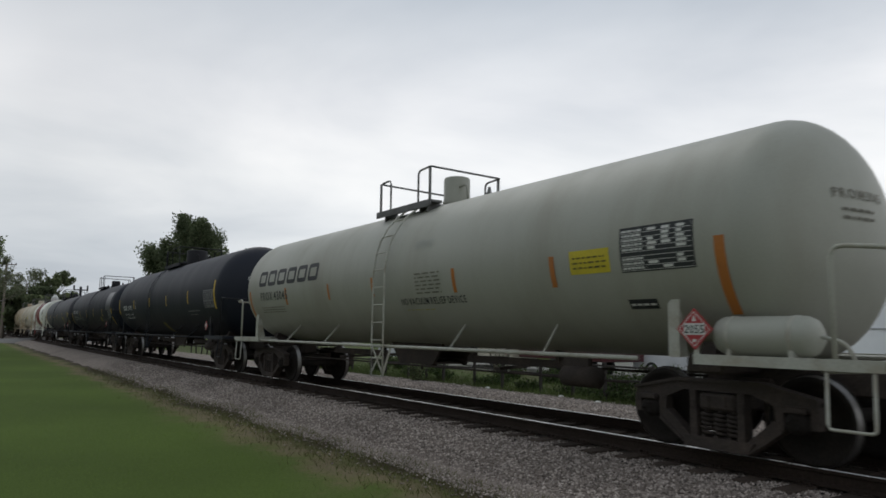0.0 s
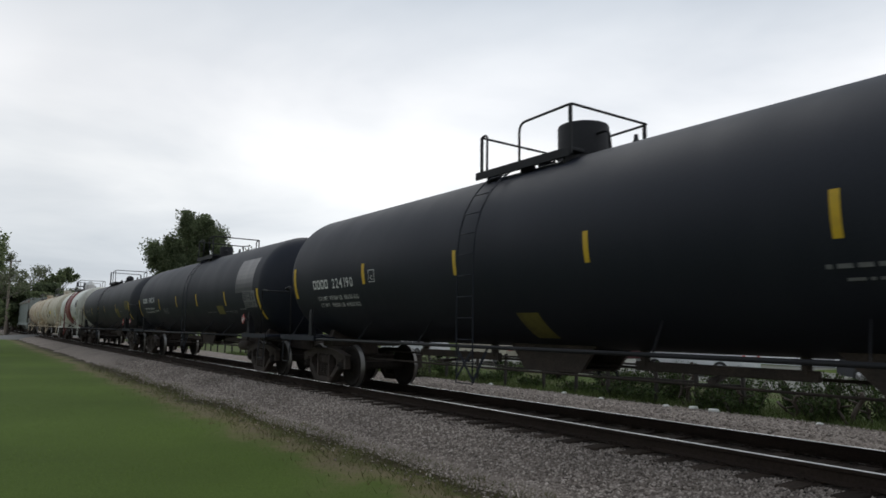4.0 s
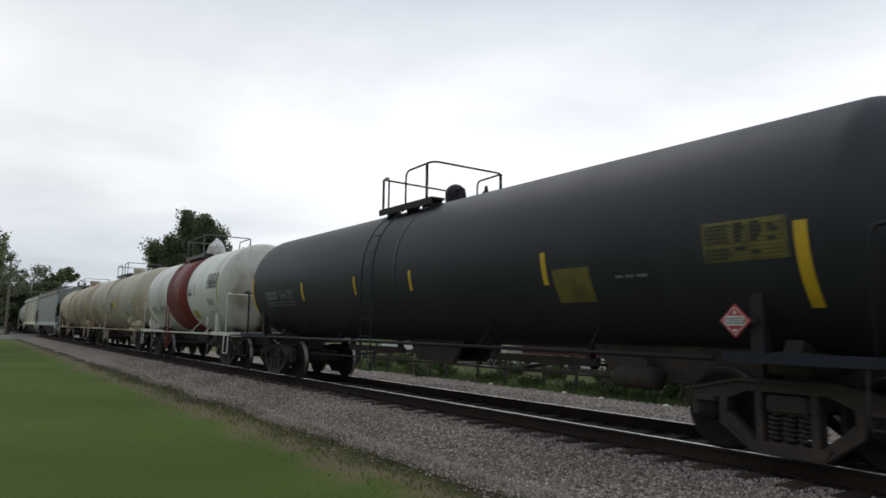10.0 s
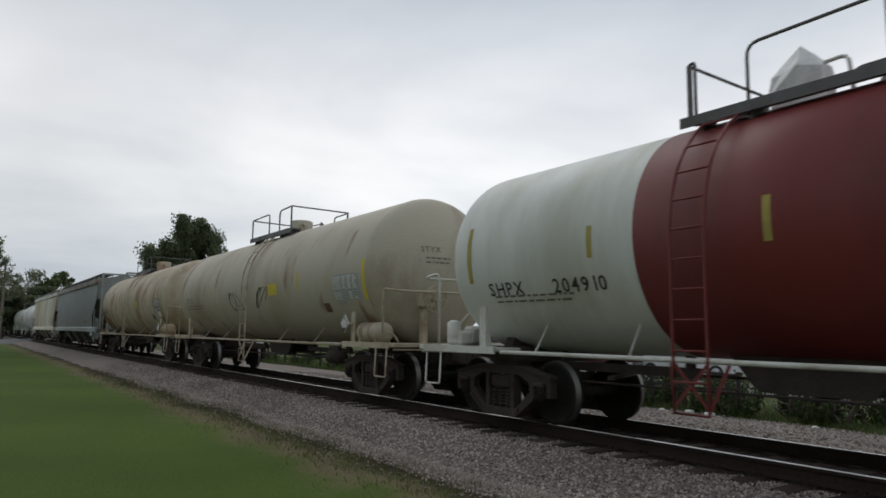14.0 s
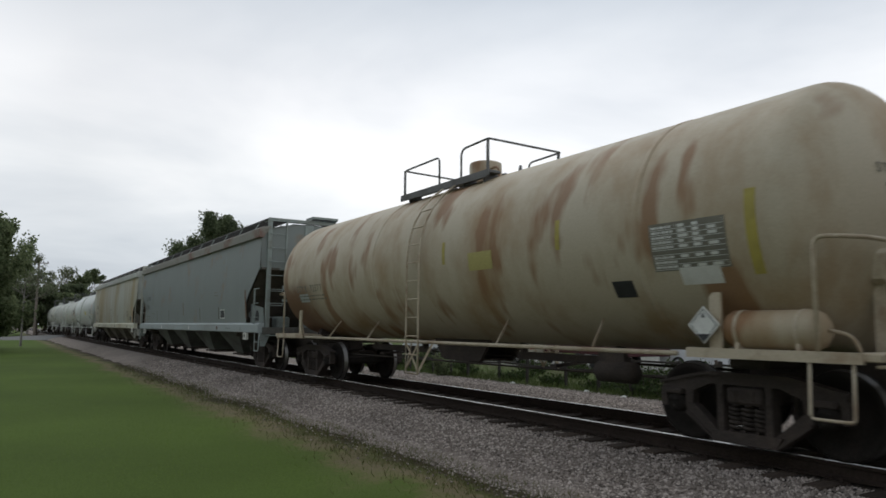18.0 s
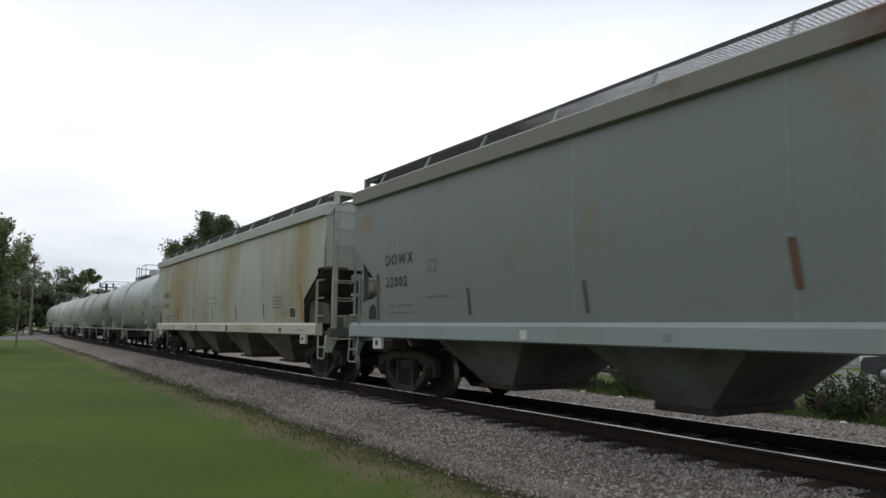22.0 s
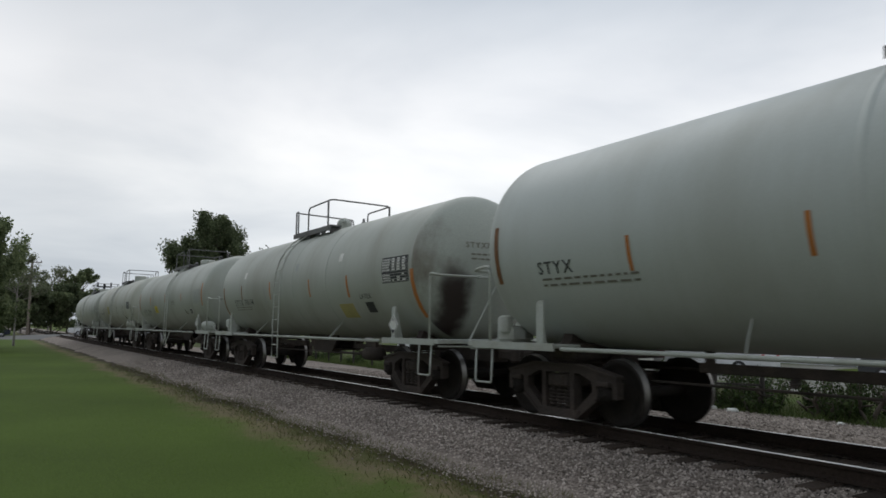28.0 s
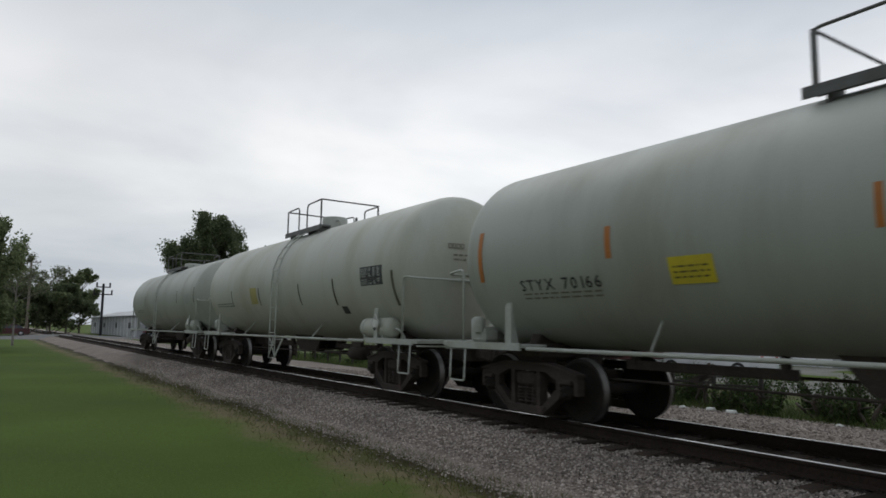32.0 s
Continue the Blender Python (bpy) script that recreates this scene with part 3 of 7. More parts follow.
def tank_car(p):
    """A tank car in its own space: near side at -x, leading end at -y."""
    L, R, zc = p["rear"] - p["front"], p["R"], p["zc"]
    H = L / 2
    R0, zc0 = p.get("drawn", (R, zc))

    def bend(a):
        """The angle on this shell of a height that was taken on another."""
        return math.degrees(math.asin(max(min((zc0 + R0 * math.sin(radians(a)) - zc) / R, .99), -.99)))
    car = thing("tank_car", p["label"], "tank car", "cars of the freight train")
    shell, pipe = p["shell"], p["pipe"]
    seam = H - p.get("seam", 1.45)
    seam_f = H - p.get("seam_f", p.get("seam", 1.45))
    head = p.get("head", .72)
    n = 14
    prof = [(-seam_f - head * math.sin(math.pi / 2 * (1 - i / n)), R * math.cos(math.pi / 2 * (1 - i / n))) for i in range(n + 1)]
    prof += [(y, R) for y in np.linspace(-seam_f, seam, 9)[1:-1]]
    prof += [(seam + head * math.sin(math.pi / 2 * i / n), R * math.cos(math.pi / 2 * i / n)) for i in range(n + 1)]
    tank = part("tank", Shape().lathe(prof, (0, 0, zc), n=96), shell, car)
    if "head_mat" in p:
        k = [(-seam_f - (head + .004) * math.sin(math.pi / 2 * (1 - i / n)), (R + .004) * math.cos(math.pi / 2 * (1 - i / n))) for i in range(n + 1)]
        part("end_cap", Shape().lathe(k + [(-seam_f + .02, R + .001)], (0, 0, zc), n=96), p["head_mat"], tank, "stained leading end of the tank")
    # weld seams, as slight raised rings
    for y in p.get("rings", ()):
        part("shell_ring", Shape().lathe([(y - .05, R), (y - .045, R + .007), (y + .045, R + .007), (y + .05, R)], (0, 0, zc), n=96), p.get("ring_mat", shell), tank)
    for (a, b), mat in p.get("bands", ()):
        part("painted_band", Shape().lathe([(a, R + .001), (a, R + .004), (b, R + .004), (b, R + .001)], (0, 0, zc), n=96), mat, tank, "dark red painted band")
    a1, a2, b1, b2, b3, tz = p.get("rails", (1.5, .5, -.2, -1.3, -.3, zc + R + .62))   # ends of the two top railings along the car, and their height
    zt = 1.10
    sill, deck = p.get("sill", FRAME), p.get("deck", pipe)
    for m in (-1, 1):
        He = H + (p.get("longer", 0) if m < 0 else 0)
        e = m * (He - .62)
        s = Shape()
        s.box((0, m * (H - 1.6), .88), (.36, 2.1, .34), chamfer=.02)
        s.box((0, m * (H - 2.15), 1.02), (1.9, .5, .24), chamfer=.03)
        part("stub_sill", s, sill, car)
        s = Shape()
        s.prism([(-.95, .98), (.95, .98), (.8, zc - R * .85), (.4, zc - R * .965), (0, zc - R), (-.4, zc - R * .965), (-.8, zc - R * .85)], m * (H - 2.25), m * (H - 2.05), "y")
        part("saddle", s, sill, car)
        s = Shape()
        for q in (-1, 1):
            s.box((q * 1.22, m * (He - 1.58), zt), (.54, 1.95, .05), chamfer=.01)
            s.box((q * 1.48, m * (He - 1.58), zt - .01), (.03, 1.95, .11))
        s.box((0, e + m * .02, zt), (2.96, .30, .08), chamfer=.01)
        part("end_platform", s, deck, car)
        s = Shape()
        x, y, yi, zr = 1.46, e + m * .06, e - m * p.get("rail_in", .42), p.get("rail_z", 2.36)
        s.tube(rounded([(-x, yi, zt), (-x, yi, zr), (-x, y, zr - .06), (x, y, zr - .06), (x, yi, zr), (x, yi, zt)], .14), .024)
        for q in (-1, 1):
            if p.get("vee"):
                s.bar((q * .04, y, zr - .08), (q * .72, y - m * .03, zt), .05, .014)
            s.box((q * .5, y, zr - .06), (.10, .05, .07), chamfer=.01)
        part("end_handrail", s, pipe, car)
        for q in (-1, 1):
            s = Shape()
            yy = m * (He - .70)
            s.tube(rounded([(q * 1.47, yy, zt), (q * 1.5, yy, .50), (q * 1.5, yy - m * .42, .50), (q * 1.47, yy - m * .42, zt)], .05), .016)
            part("sill_step", s, pipe, car)
            s = Shape()
            yp = m * (H - 2.2)
            s.prism([(yp - .075, zt), (yp + .075, zt), (yp + .075, zt + .61), (yp + .03, zt + .66), (yp - .075, zt + .66)], q * 1.40, q * 1.43)
            s.prism([(q * 1.42, zt), (q * 1.42, zt + .6), (q * (R * .90), zt + .52), (q * (R * .82), zt)], yp - .015, yp + .015, "y")
            part("saddle_post", s, p.get("post", pipe), car)
        add_truck(car, m * (H - 2.15 + (.2 if He > H else 0)))
        add_coupler(car, m * H, m)
        s = Shape()
        s.tube(rounded([(.9, m * (H - .60), .98), (.5, m * (H - .48), 1.02), (-.2, m * (H - .48), 1.0), (-1.45, m * (H - .5), 1.02)], .1), .018)
        part("uncoupling_rod", s, pipe, car)
    for q in (-1, 1):
        s = Shape()
        s.tube([(q * 1.47, -(H - 2.7), zt - .03), (q * 1.47, H - 2.7, zt - .03)], .030, 8)
        part("side_rail", s, pipe, car)
        for y in p.get("struts", (-(H * .52), -(H * .27), H * .27, H * .51)):
            s = Shape()
            s.bar((q * 1.47, y, zt - .03), (q * math.sqrt(R * R - (zc - zt - .38) ** 2), y + .16, zt + .38), .012, .04)
            part("rail_strut", s, pipe, car)
        # ladder: stands off the shell below, follows it above
        yl = p.get("ladder", (a2 + b1) / 2)
        s = Shape()
        ys = (yl - .22, yl + .22)
        curve = [(q * (R + .11), None, z) for z in (.50, 1.1, 1.7, zc)] + [(q * (R + .10) * math.cos(a), None, zc + (R + .10) * math.sin(a)) for a in (radians(d) for d in (12, 24, 36, 48, 58))]
        run = [(c[0], c[2]) for c in curve]
        s.tube([(x, ys[0], z) for x, z in reversed(run)] + [(x, ys[1], z) for x, z in run], p.get("ladder_r", .020))
        ladder = part("ladder", s, p.get("ladder_mat", pipe), car)
        for i in range(1, 11):
            z = .50 + .34 * i
            x = R + .11 if z < zc else math.sqrt(max((R + .10) ** 2 - (z - zc) ** 2, .01))
            part("rung", Shape().tube([(q * x, ys[0], z), (q * x, ys[1], z)], p.get("ladder_r", .020) * .75, 6), p.get("ladder_mat", pipe), ladder)
        for y in () if p.get("plain_ladder") else ys:
            s = Shape()
            s.bar((q * (R + .11), y, .56), (q * (R + .10), 2 * yl - y, 1.05), .012, .035)
            part("brace", s, p.get("ladder_mat", pipe), ladder)
            s = Shape()
            s.bar((q * (R + .11), y, .52), (q * 1.47, y + (.16 if y > yl else -.16), 1.06), .012, .04)
            part("brace", s, p.get("ladder_mat", pipe), ladder)
    # platform, railings and fittings on top
    top = zc + R
    rm = p.get("top_mat", TOP_GREY)
    mid, run_ = (a1 + b2) / 2, a1 - b2
    for q in (-1, 1):
        s = Shape()
        s.box((q * .72, mid + .08, top - .04), (.32, run_ + .1, .05), chamfer=.008)
        s.box((q * .88, mid + .08, top - .09), (.025, run_ + .1, .13))
        for y in (a1 - .12, b1 + .02, b2 + .22):
            s.box((q * .66, y, top - .16), (.3, .05, .22))
        part("top_walkway", s, rm, car)
    x = .87
    soft_ = .16 if p.get("round_rail") else .05
    s = Shape()
    s.tube(rounded([(-x, a2, top - .08), (-x, a2, tz - .02), (-x, a1, tz - .04), (x, a1, tz - .08), (x, a2, tz - .12), (x, a2, top - .08)], .12), .021)
    s.box((-x, a1 - .02, (top - .14 + tz - .04) / 2), (.025, .065, tz - top + .10))
    s.box((x, a1 - .02, (top - .14 + tz - .08) / 2), (.025, .065, tz - top + .06))
    part("safety_railing", s, rm, car)
    s = Shape()
    run = rounded([(-x, b1, top - .08), (-x, b1, tz - .03), (-x, (b1 + b2) / 2, tz - .015)], .16) + rounded([(-x, (b1 + b2) / 2, tz - .015), (-x, b2, tz), (x, b2, tz - .02), (x, (b2 + b3) / 2, tz - .03)], soft_)[1:] + rounded([(x, (b2 + b3) / 2, tz - .03), (x, b3, tz - .04), (x, b3, top - .08)], .12)[1:]
    s.tube(run, .021)
    inset = .22 if p.get("round_rail") else .02
    s.box((-x, b2 + inset, (top - .14 + tz) / 2), (.025, .065, tz - top + .12))
    s.box((x, b2 + .06, (top - .14 + tz) / 2), (.025, .065, tz - top + .10))
    part("safety_railing", s, rm, car)
    dome = p.get("dome", "low")
    hm = p.get("dome_mat", shell)
    dy, dr, dh = p.get("dome_at", (mid, .40, .24))
    s = Shape()
    if dome == "bag":
        s.lathe([(top - .1, dr * .8), (top + dh * .25, dr), (top + dh * .55, dr * .92), (top + dh * .85, dr * .42), (top + dh, dr * .1), (top + dh, 0)], (0, dy, 0), "z", 9)
        rnd = random.Random(5)
        s.v = [(u * rnd.uniform(.88, 1.1), dy + (v - dy) * rnd.uniform(.88, 1.1), w + rnd.uniform(-.03, .03)) for u, v, w in s.v]
        s.s = [False] * len(s.s)
    elif dome == "ball":
        s.lathe([(top - .1, dr * .94)] + [(top + dh - dr * (1 - math.sin(k)), dr * math.cos(k)) for k in np.linspace(-.2, math.pi / 2 - .001, 9)] + [(top + dh, 0)], (0, dy, 0), "z", 24)
    else:
        s.lathe([(top - .12, dr), (top + dh - .05, dr), (top + dh - .015, dr * .96), (top + dh, dr * .86), (top + dh + .01, 0)], (0, dy, 0), "z", 28)
        s.lathe([(top + .02, dr + .02), (top + .06, dr + .02)], (0, dy, 0), "z", 28)
    part("manway_cover", s, CANVAS if dome == "bag" else hm, car, "pale plastic bag tied over the valve" if dome == "bag" else "")
    for dx, oy, hh, rr in ((-.35, .62, .15, .07), (.3, -dr - .42, .30, .05), (-.12, dr + .30, .14, .09), (.32, -dr - .18, .14, .08)):
        s = Shape()
        s.lathe([(top - .12, rr), (top + hh * .45, rr), (top + hh * .45, rr * 1.5), (top + hh * .55, rr * 1.5), (top + hh * .7, rr * .8), (top + hh, rr * .6), (top + hh, 0)], (dx, dy + oy, 0), "z", 12)
        part("valve", s, rm, car)
    s = Shape()
    s.tube(rounded([(-.1, dy - dr + .05, top + dh * .6), (-.1, dy - dr - .22, top + dh * .62), (-.1, dy - dr - .26, top - .03)], .1), .025)
    part("vapour_pipe", s, hm, car)
    # outlet valve, brake rod and brake cylinder underneath
    s = Shape()
    s.lathe([(zc - R - .42, .05), (zc - R - .42, .13), (zc - R - .2, .13), (zc - R - .2, .22), (zc - R + .05, .24)], (0, .3, 0), "z", 14)
    s.lathe([(zc - R - .48, .03), (zc - R - .3, .03)], (-.22, .3, 0), "z", 8)
    part("bottom_outlet", s, FRAME, car)
    s = Shape()
    bot = zc - R
    s.prism([(-.75, bot + .08), (-.42, .74), (-.34, .70), (.84, .70), (.92, .74), (1.25, bot + .08)], -.42, -.36)
    s.prism([(-.75, bot + .08), (-.42, .74), (-.34, .70), (.84, .70), (.92, .74), (1.25, bot + .08)], .36, .42)
    s.box((0, .25, .73), (.80, 1.1, .04), chamfer=.01)
    part("outlet_skid", s, FRAME, car)
    if p.get("deep_sill"):
        s = Shape()
        s.prism([(-(H - 2.7), .70), (-(H - 4.9), .70), (-(H - 5.4), bot + .12), (-(H - 2.7), bot + .12)], -.52, .30)
        part("sill_pad", s, FRAME, car)
    for y0, y1 in ((-3.9, -1.3), (1.8, 4.4)):
        s = Shape()
        s.box((-.2, (y0 + y1) / 2, .86), (.09, y1 - y0, .13), chamfer=.01)
        for y in (y0 + .15, y1 - .15):
            s.box((-.2, y, .98), (.12, .08, .24))
        s.box((-.2, (y0 + y1) / 2, .76), (1.5, .10, .05), Matrix.Rotation(.5, 3, "Z"))
        part("brake_lever", s, FRAME, car)
    s = Shape()
    s.lathe([(-.35, 0), (-.35, .15), (.28, .15), (.34, .1), (.34, 0)], (-.75, -(H - 4.35), .74), "y", 18)
    s.box((-.75, -(H - 4.4), .93), (.08, .5, .24))
    part("brake_cylinder", s, FRAME, car)
    s = Shape()
    s.tube([(-.6, -(H - 3.6), .70), (-.55, H - 3.4, .66)], .018)
    s.tube([(.3, -(H - 2.2), .80), (.3, H - 2.2, .80)], .022)
    part("brake_rod", s, FRAME, car)
    if "air" in p:
        a, b = p["air"]
        mid, hl, r = (a + b) / 2, abs(b - a) / 2, p.get("air_r", .21)
        za = zt + .04 + r
        s = Shape().lathe([(-hl, 0), (-hl, r * .45), (-hl + .06, r * .85), (-hl + .13, r), (hl - .13, r), (hl - .06, r * .85), (hl, r * .45), (hl, 0)], (-1.22, mid, za), "y", 26)
        tk = part("air_reservoir", s, shell, car, "painted air reservoir on the end platform")
        for y in (mid - hl * .6, mid + hl * .6):
            s = Shape()
            s.lathe([(y - .02, r - .01), (y - .02, r + .008), (y + .02, r + .008), (y + .02, r - .01)], (-1.22, 0, za), "y", 26)
            s.box((-1.22, y, zt + .06), (.34, .05, .1))
            part("strap", s, pipe, tk)
        s = Shape()
        s.tube(rounded([(-1.22, mid - hl, za), (-1.2, mid - hl - .22, za - .05), (-1.1, mid - hl - .25, zt)], .1), .02)
        part("air_pipe", s, pipe, tk)
    if p.get("brake_gear"):
        s = Shape()
        y = -(H - .85)
        s.box((-.55, y, 1.5), (.12, .12, .8))
        s.box((-.5, y - .04, 2.0), (.42, .2, .36), chamfer=.05)
        s.lathe([(y - .24, 0), (y - .24, .05), (y - .2, .06), (y - .14, .06)], (-.42, 0, 2.0), "y", 12)
        part("brake_housing", s, p["pipe"], car)
        s = Shape()
        s.tube([(-.42 + .26 * math.cos(t), y - .24, 2.0 + .26 * math.sin(t)) for t in (2 * math.pi * k / 20 for k in range(21))], .014)
        for k in range(3):
            t = 2 * math.pi * k / 3
            s.tube([(-.42, y - .22, 2.0), (-.42 + .26 * math.cos(t), y - .24, 2.0 + .26 * math.sin(t))], .012)
        part("brake_wheel", s, p["pipe"], car)
    for m in ((1,) if p.get("gear_rear") else ()):
        s = Shape()
        s.box((-.95, H - .95, zt + .16), (.34, .4, .26), chamfer=.05)
        s.lathe([(zt + .2, .12), (zt + .42, .12), (zt + .46, .06), (zt + .46, 0)], (-1.12, H - 1.0, 0), "z", 14)
        s.box((-.6, H - .85, zt + .2), (.26, .3, .34), chamfer=.06)
        s.tube([(-.85, H - .8, zt + .4), (-.75, H - 1.25, zt + .8)], .02)
        part("brake_valve", s, p["pipe"], car)
    # reflector tape: (y, angle of the lower end, angle of the upper end, width)
    for y, a0, a1, w, *own in p.get("stripes", ()):
        part("reflector_tape", on_tank(stripe_flat(w, radians(bend(a1) - bend(a0)) * R, 12), R, zc, y + w / 2, bend(a0)), own[0] if own else p["tape"], tank)
    # panels: (y, lower angle, width, height, material)
    for i, (y, a, w, h, mat) in enumerate(p.get("panels", ())):
        part("painted_panel", on_tank(grid_panel(w, h, 2, 8), R, zc, y, bend(a), lift=.0035 + .0014 * min(i, 4)), mat, tank)
    # print: (text or rows, y, angle, height, ...)
    for y, a, h, text, mat, *wide in p.get("texts", ()):
        k = wide[0] if wide else 1.0
        for sign, u in spaced(text, h):
            part("letter" if sign.isalpha() else "digit", on_tank(([(b * k + u * k, c) for b, c in glyph(sign, h)[0]], glyph(sign, h)[1]), R, zc, y, bend(a), lift=.008), mat, tank)
    for y, a, h, wd, text, mat in p.get("fitted", ()):
        k = wd / spaced(text, h)[-1][1]
        for sign, u in spaced(text, h):
            part("letter", on_tank(([(b * k + u * k, c) for b, c in glyph(sign, h)[0]], glyph(sign, h)[1]), R, zc, y, bend(a), lift=.008), mat, tank)
    for y, a, w, h, count, mat in p.get("marks", ()):
        for mark in letter_rings(count, h, w):
            part("block_mark", on_tank(mark, R, zc, y, bend(a), lift=.008), mat, tank)
    for y, a, k, mat in p.get("boxes", ()):
        t = .014
        frame_ = ([(0, 0), (k, 0), (k, k), (0, k), (t, t), (k - t, t), (k - t, k - t), (t, k - t)], [(0, 1, 5, 4), (1, 2, 6, 5), (2, 3, 7, 6), (3, 0, 4, 7)])
        bx = part("stencil_box", on_tank(frame_, R, zc, y, bend(a), lift=.008), mat, tank)
        part("lettering", on_tank(([(u + k * .34, v + k * .18) for u, v in letters("C", .09)[0]], letters("C", .09)[1]), R, zc, y, bend(a), lift=.008), mat, bx)
    for y, a, w, h, rows, cols, mat, seed in p.get("prints", ()):
        tagged(part("small_print", on_tank(small_rows(w, h, rows, cols, seed) if rows else table_print(w, h, seed), R, zc, y, bend(a), lift=.0105), mat, tank), kind="stuff")
    for y, z, size, style, number in p.get("placards", ()):
        s = Shape()
        if abs(abs(y) - (H - 2.2)) < .3:
            s.box((-1.465, (y + math.copysign(H - 2.2, y)) / 2, z), (.05, abs(abs(y) - H + 2.2) + .06, .05))
        else:
            s.box((-1.47, y, zt + .15), (.02, .06, .34))
        part("placard_holder", s, pipe, car)
        diamond(car, -1.50, y, z, size, style, number)
    if p.get("head_print"):
        mat = p["head_print"]
        def on_head(fl, x0, z0):
            pts = []
            for u, v in fl[0]:
                x, z = x0 + u, z0 + v
                rr = min((x * x + (z - zc) ** 2) / (R * R), .98)
                pts.append((x, -(seam_f + head * math.sqrt(1 - rr)) - .014, z))
            return Shape().add(pts, fl[1])
        if "mark" in p:
            for sign, u in spaced(p["mark"], .11):
                part("letter", on_head(([(a + u, b) for a, b in glyph(sign, .11)[0]], glyph(sign, .11)[1]), -.66, zc + .34), mat, tank)
        else:
            for ring in letter_rings(4, .11, .36):
                part("block_mark", on_head(ring, -.66, zc + .34), mat, tank)
        number = [q[3] for q in p.get("texts", ()) if q[3].isdigit()]
        for sign, u in spaced(number[0], .11) if number else ():
            part("digit", on_head(([(a + u, b) for a, b in glyph(sign, .11)[0]], glyph(sign, .11)[1]), -.22, zc + .34), mat, tank)
        tagged(part("small_print", on_head(small_rows(.56, .18, 2, 7, 5), -.56, zc + .08), mat, tank), kind="stuff")
    for k in p.get("scribbles", ()):
        s = Shape()
        (y, a, w, h), sd = k
        rnd = random.Random(sd)
        for j in range(3):
            pts = []
            for i in range(16):
                t = i / 15 * rnd.uniform(4.5, 5.5)
                u, v = (.5 + .42 * math.cos(t + j)) * w * (.5 + j * .25), (.5 + .45 * math.sin(t * 1.3 + sd + j)) * h
                al = radians(a) + v / R
                pts.append((-(R + .004) * math.cos(al), y - u, zc + (R + .004) * math.sin(al)))
            s.tube(pts, p.get("scrawl", .009), 4)
        part("scribble", s, INK if p.get("scrawl", .009) > .008 else INK_FADED, tank, "black scrawled paint marks")
    return car

# ---------------------------------------------------------------- covered hopper cars


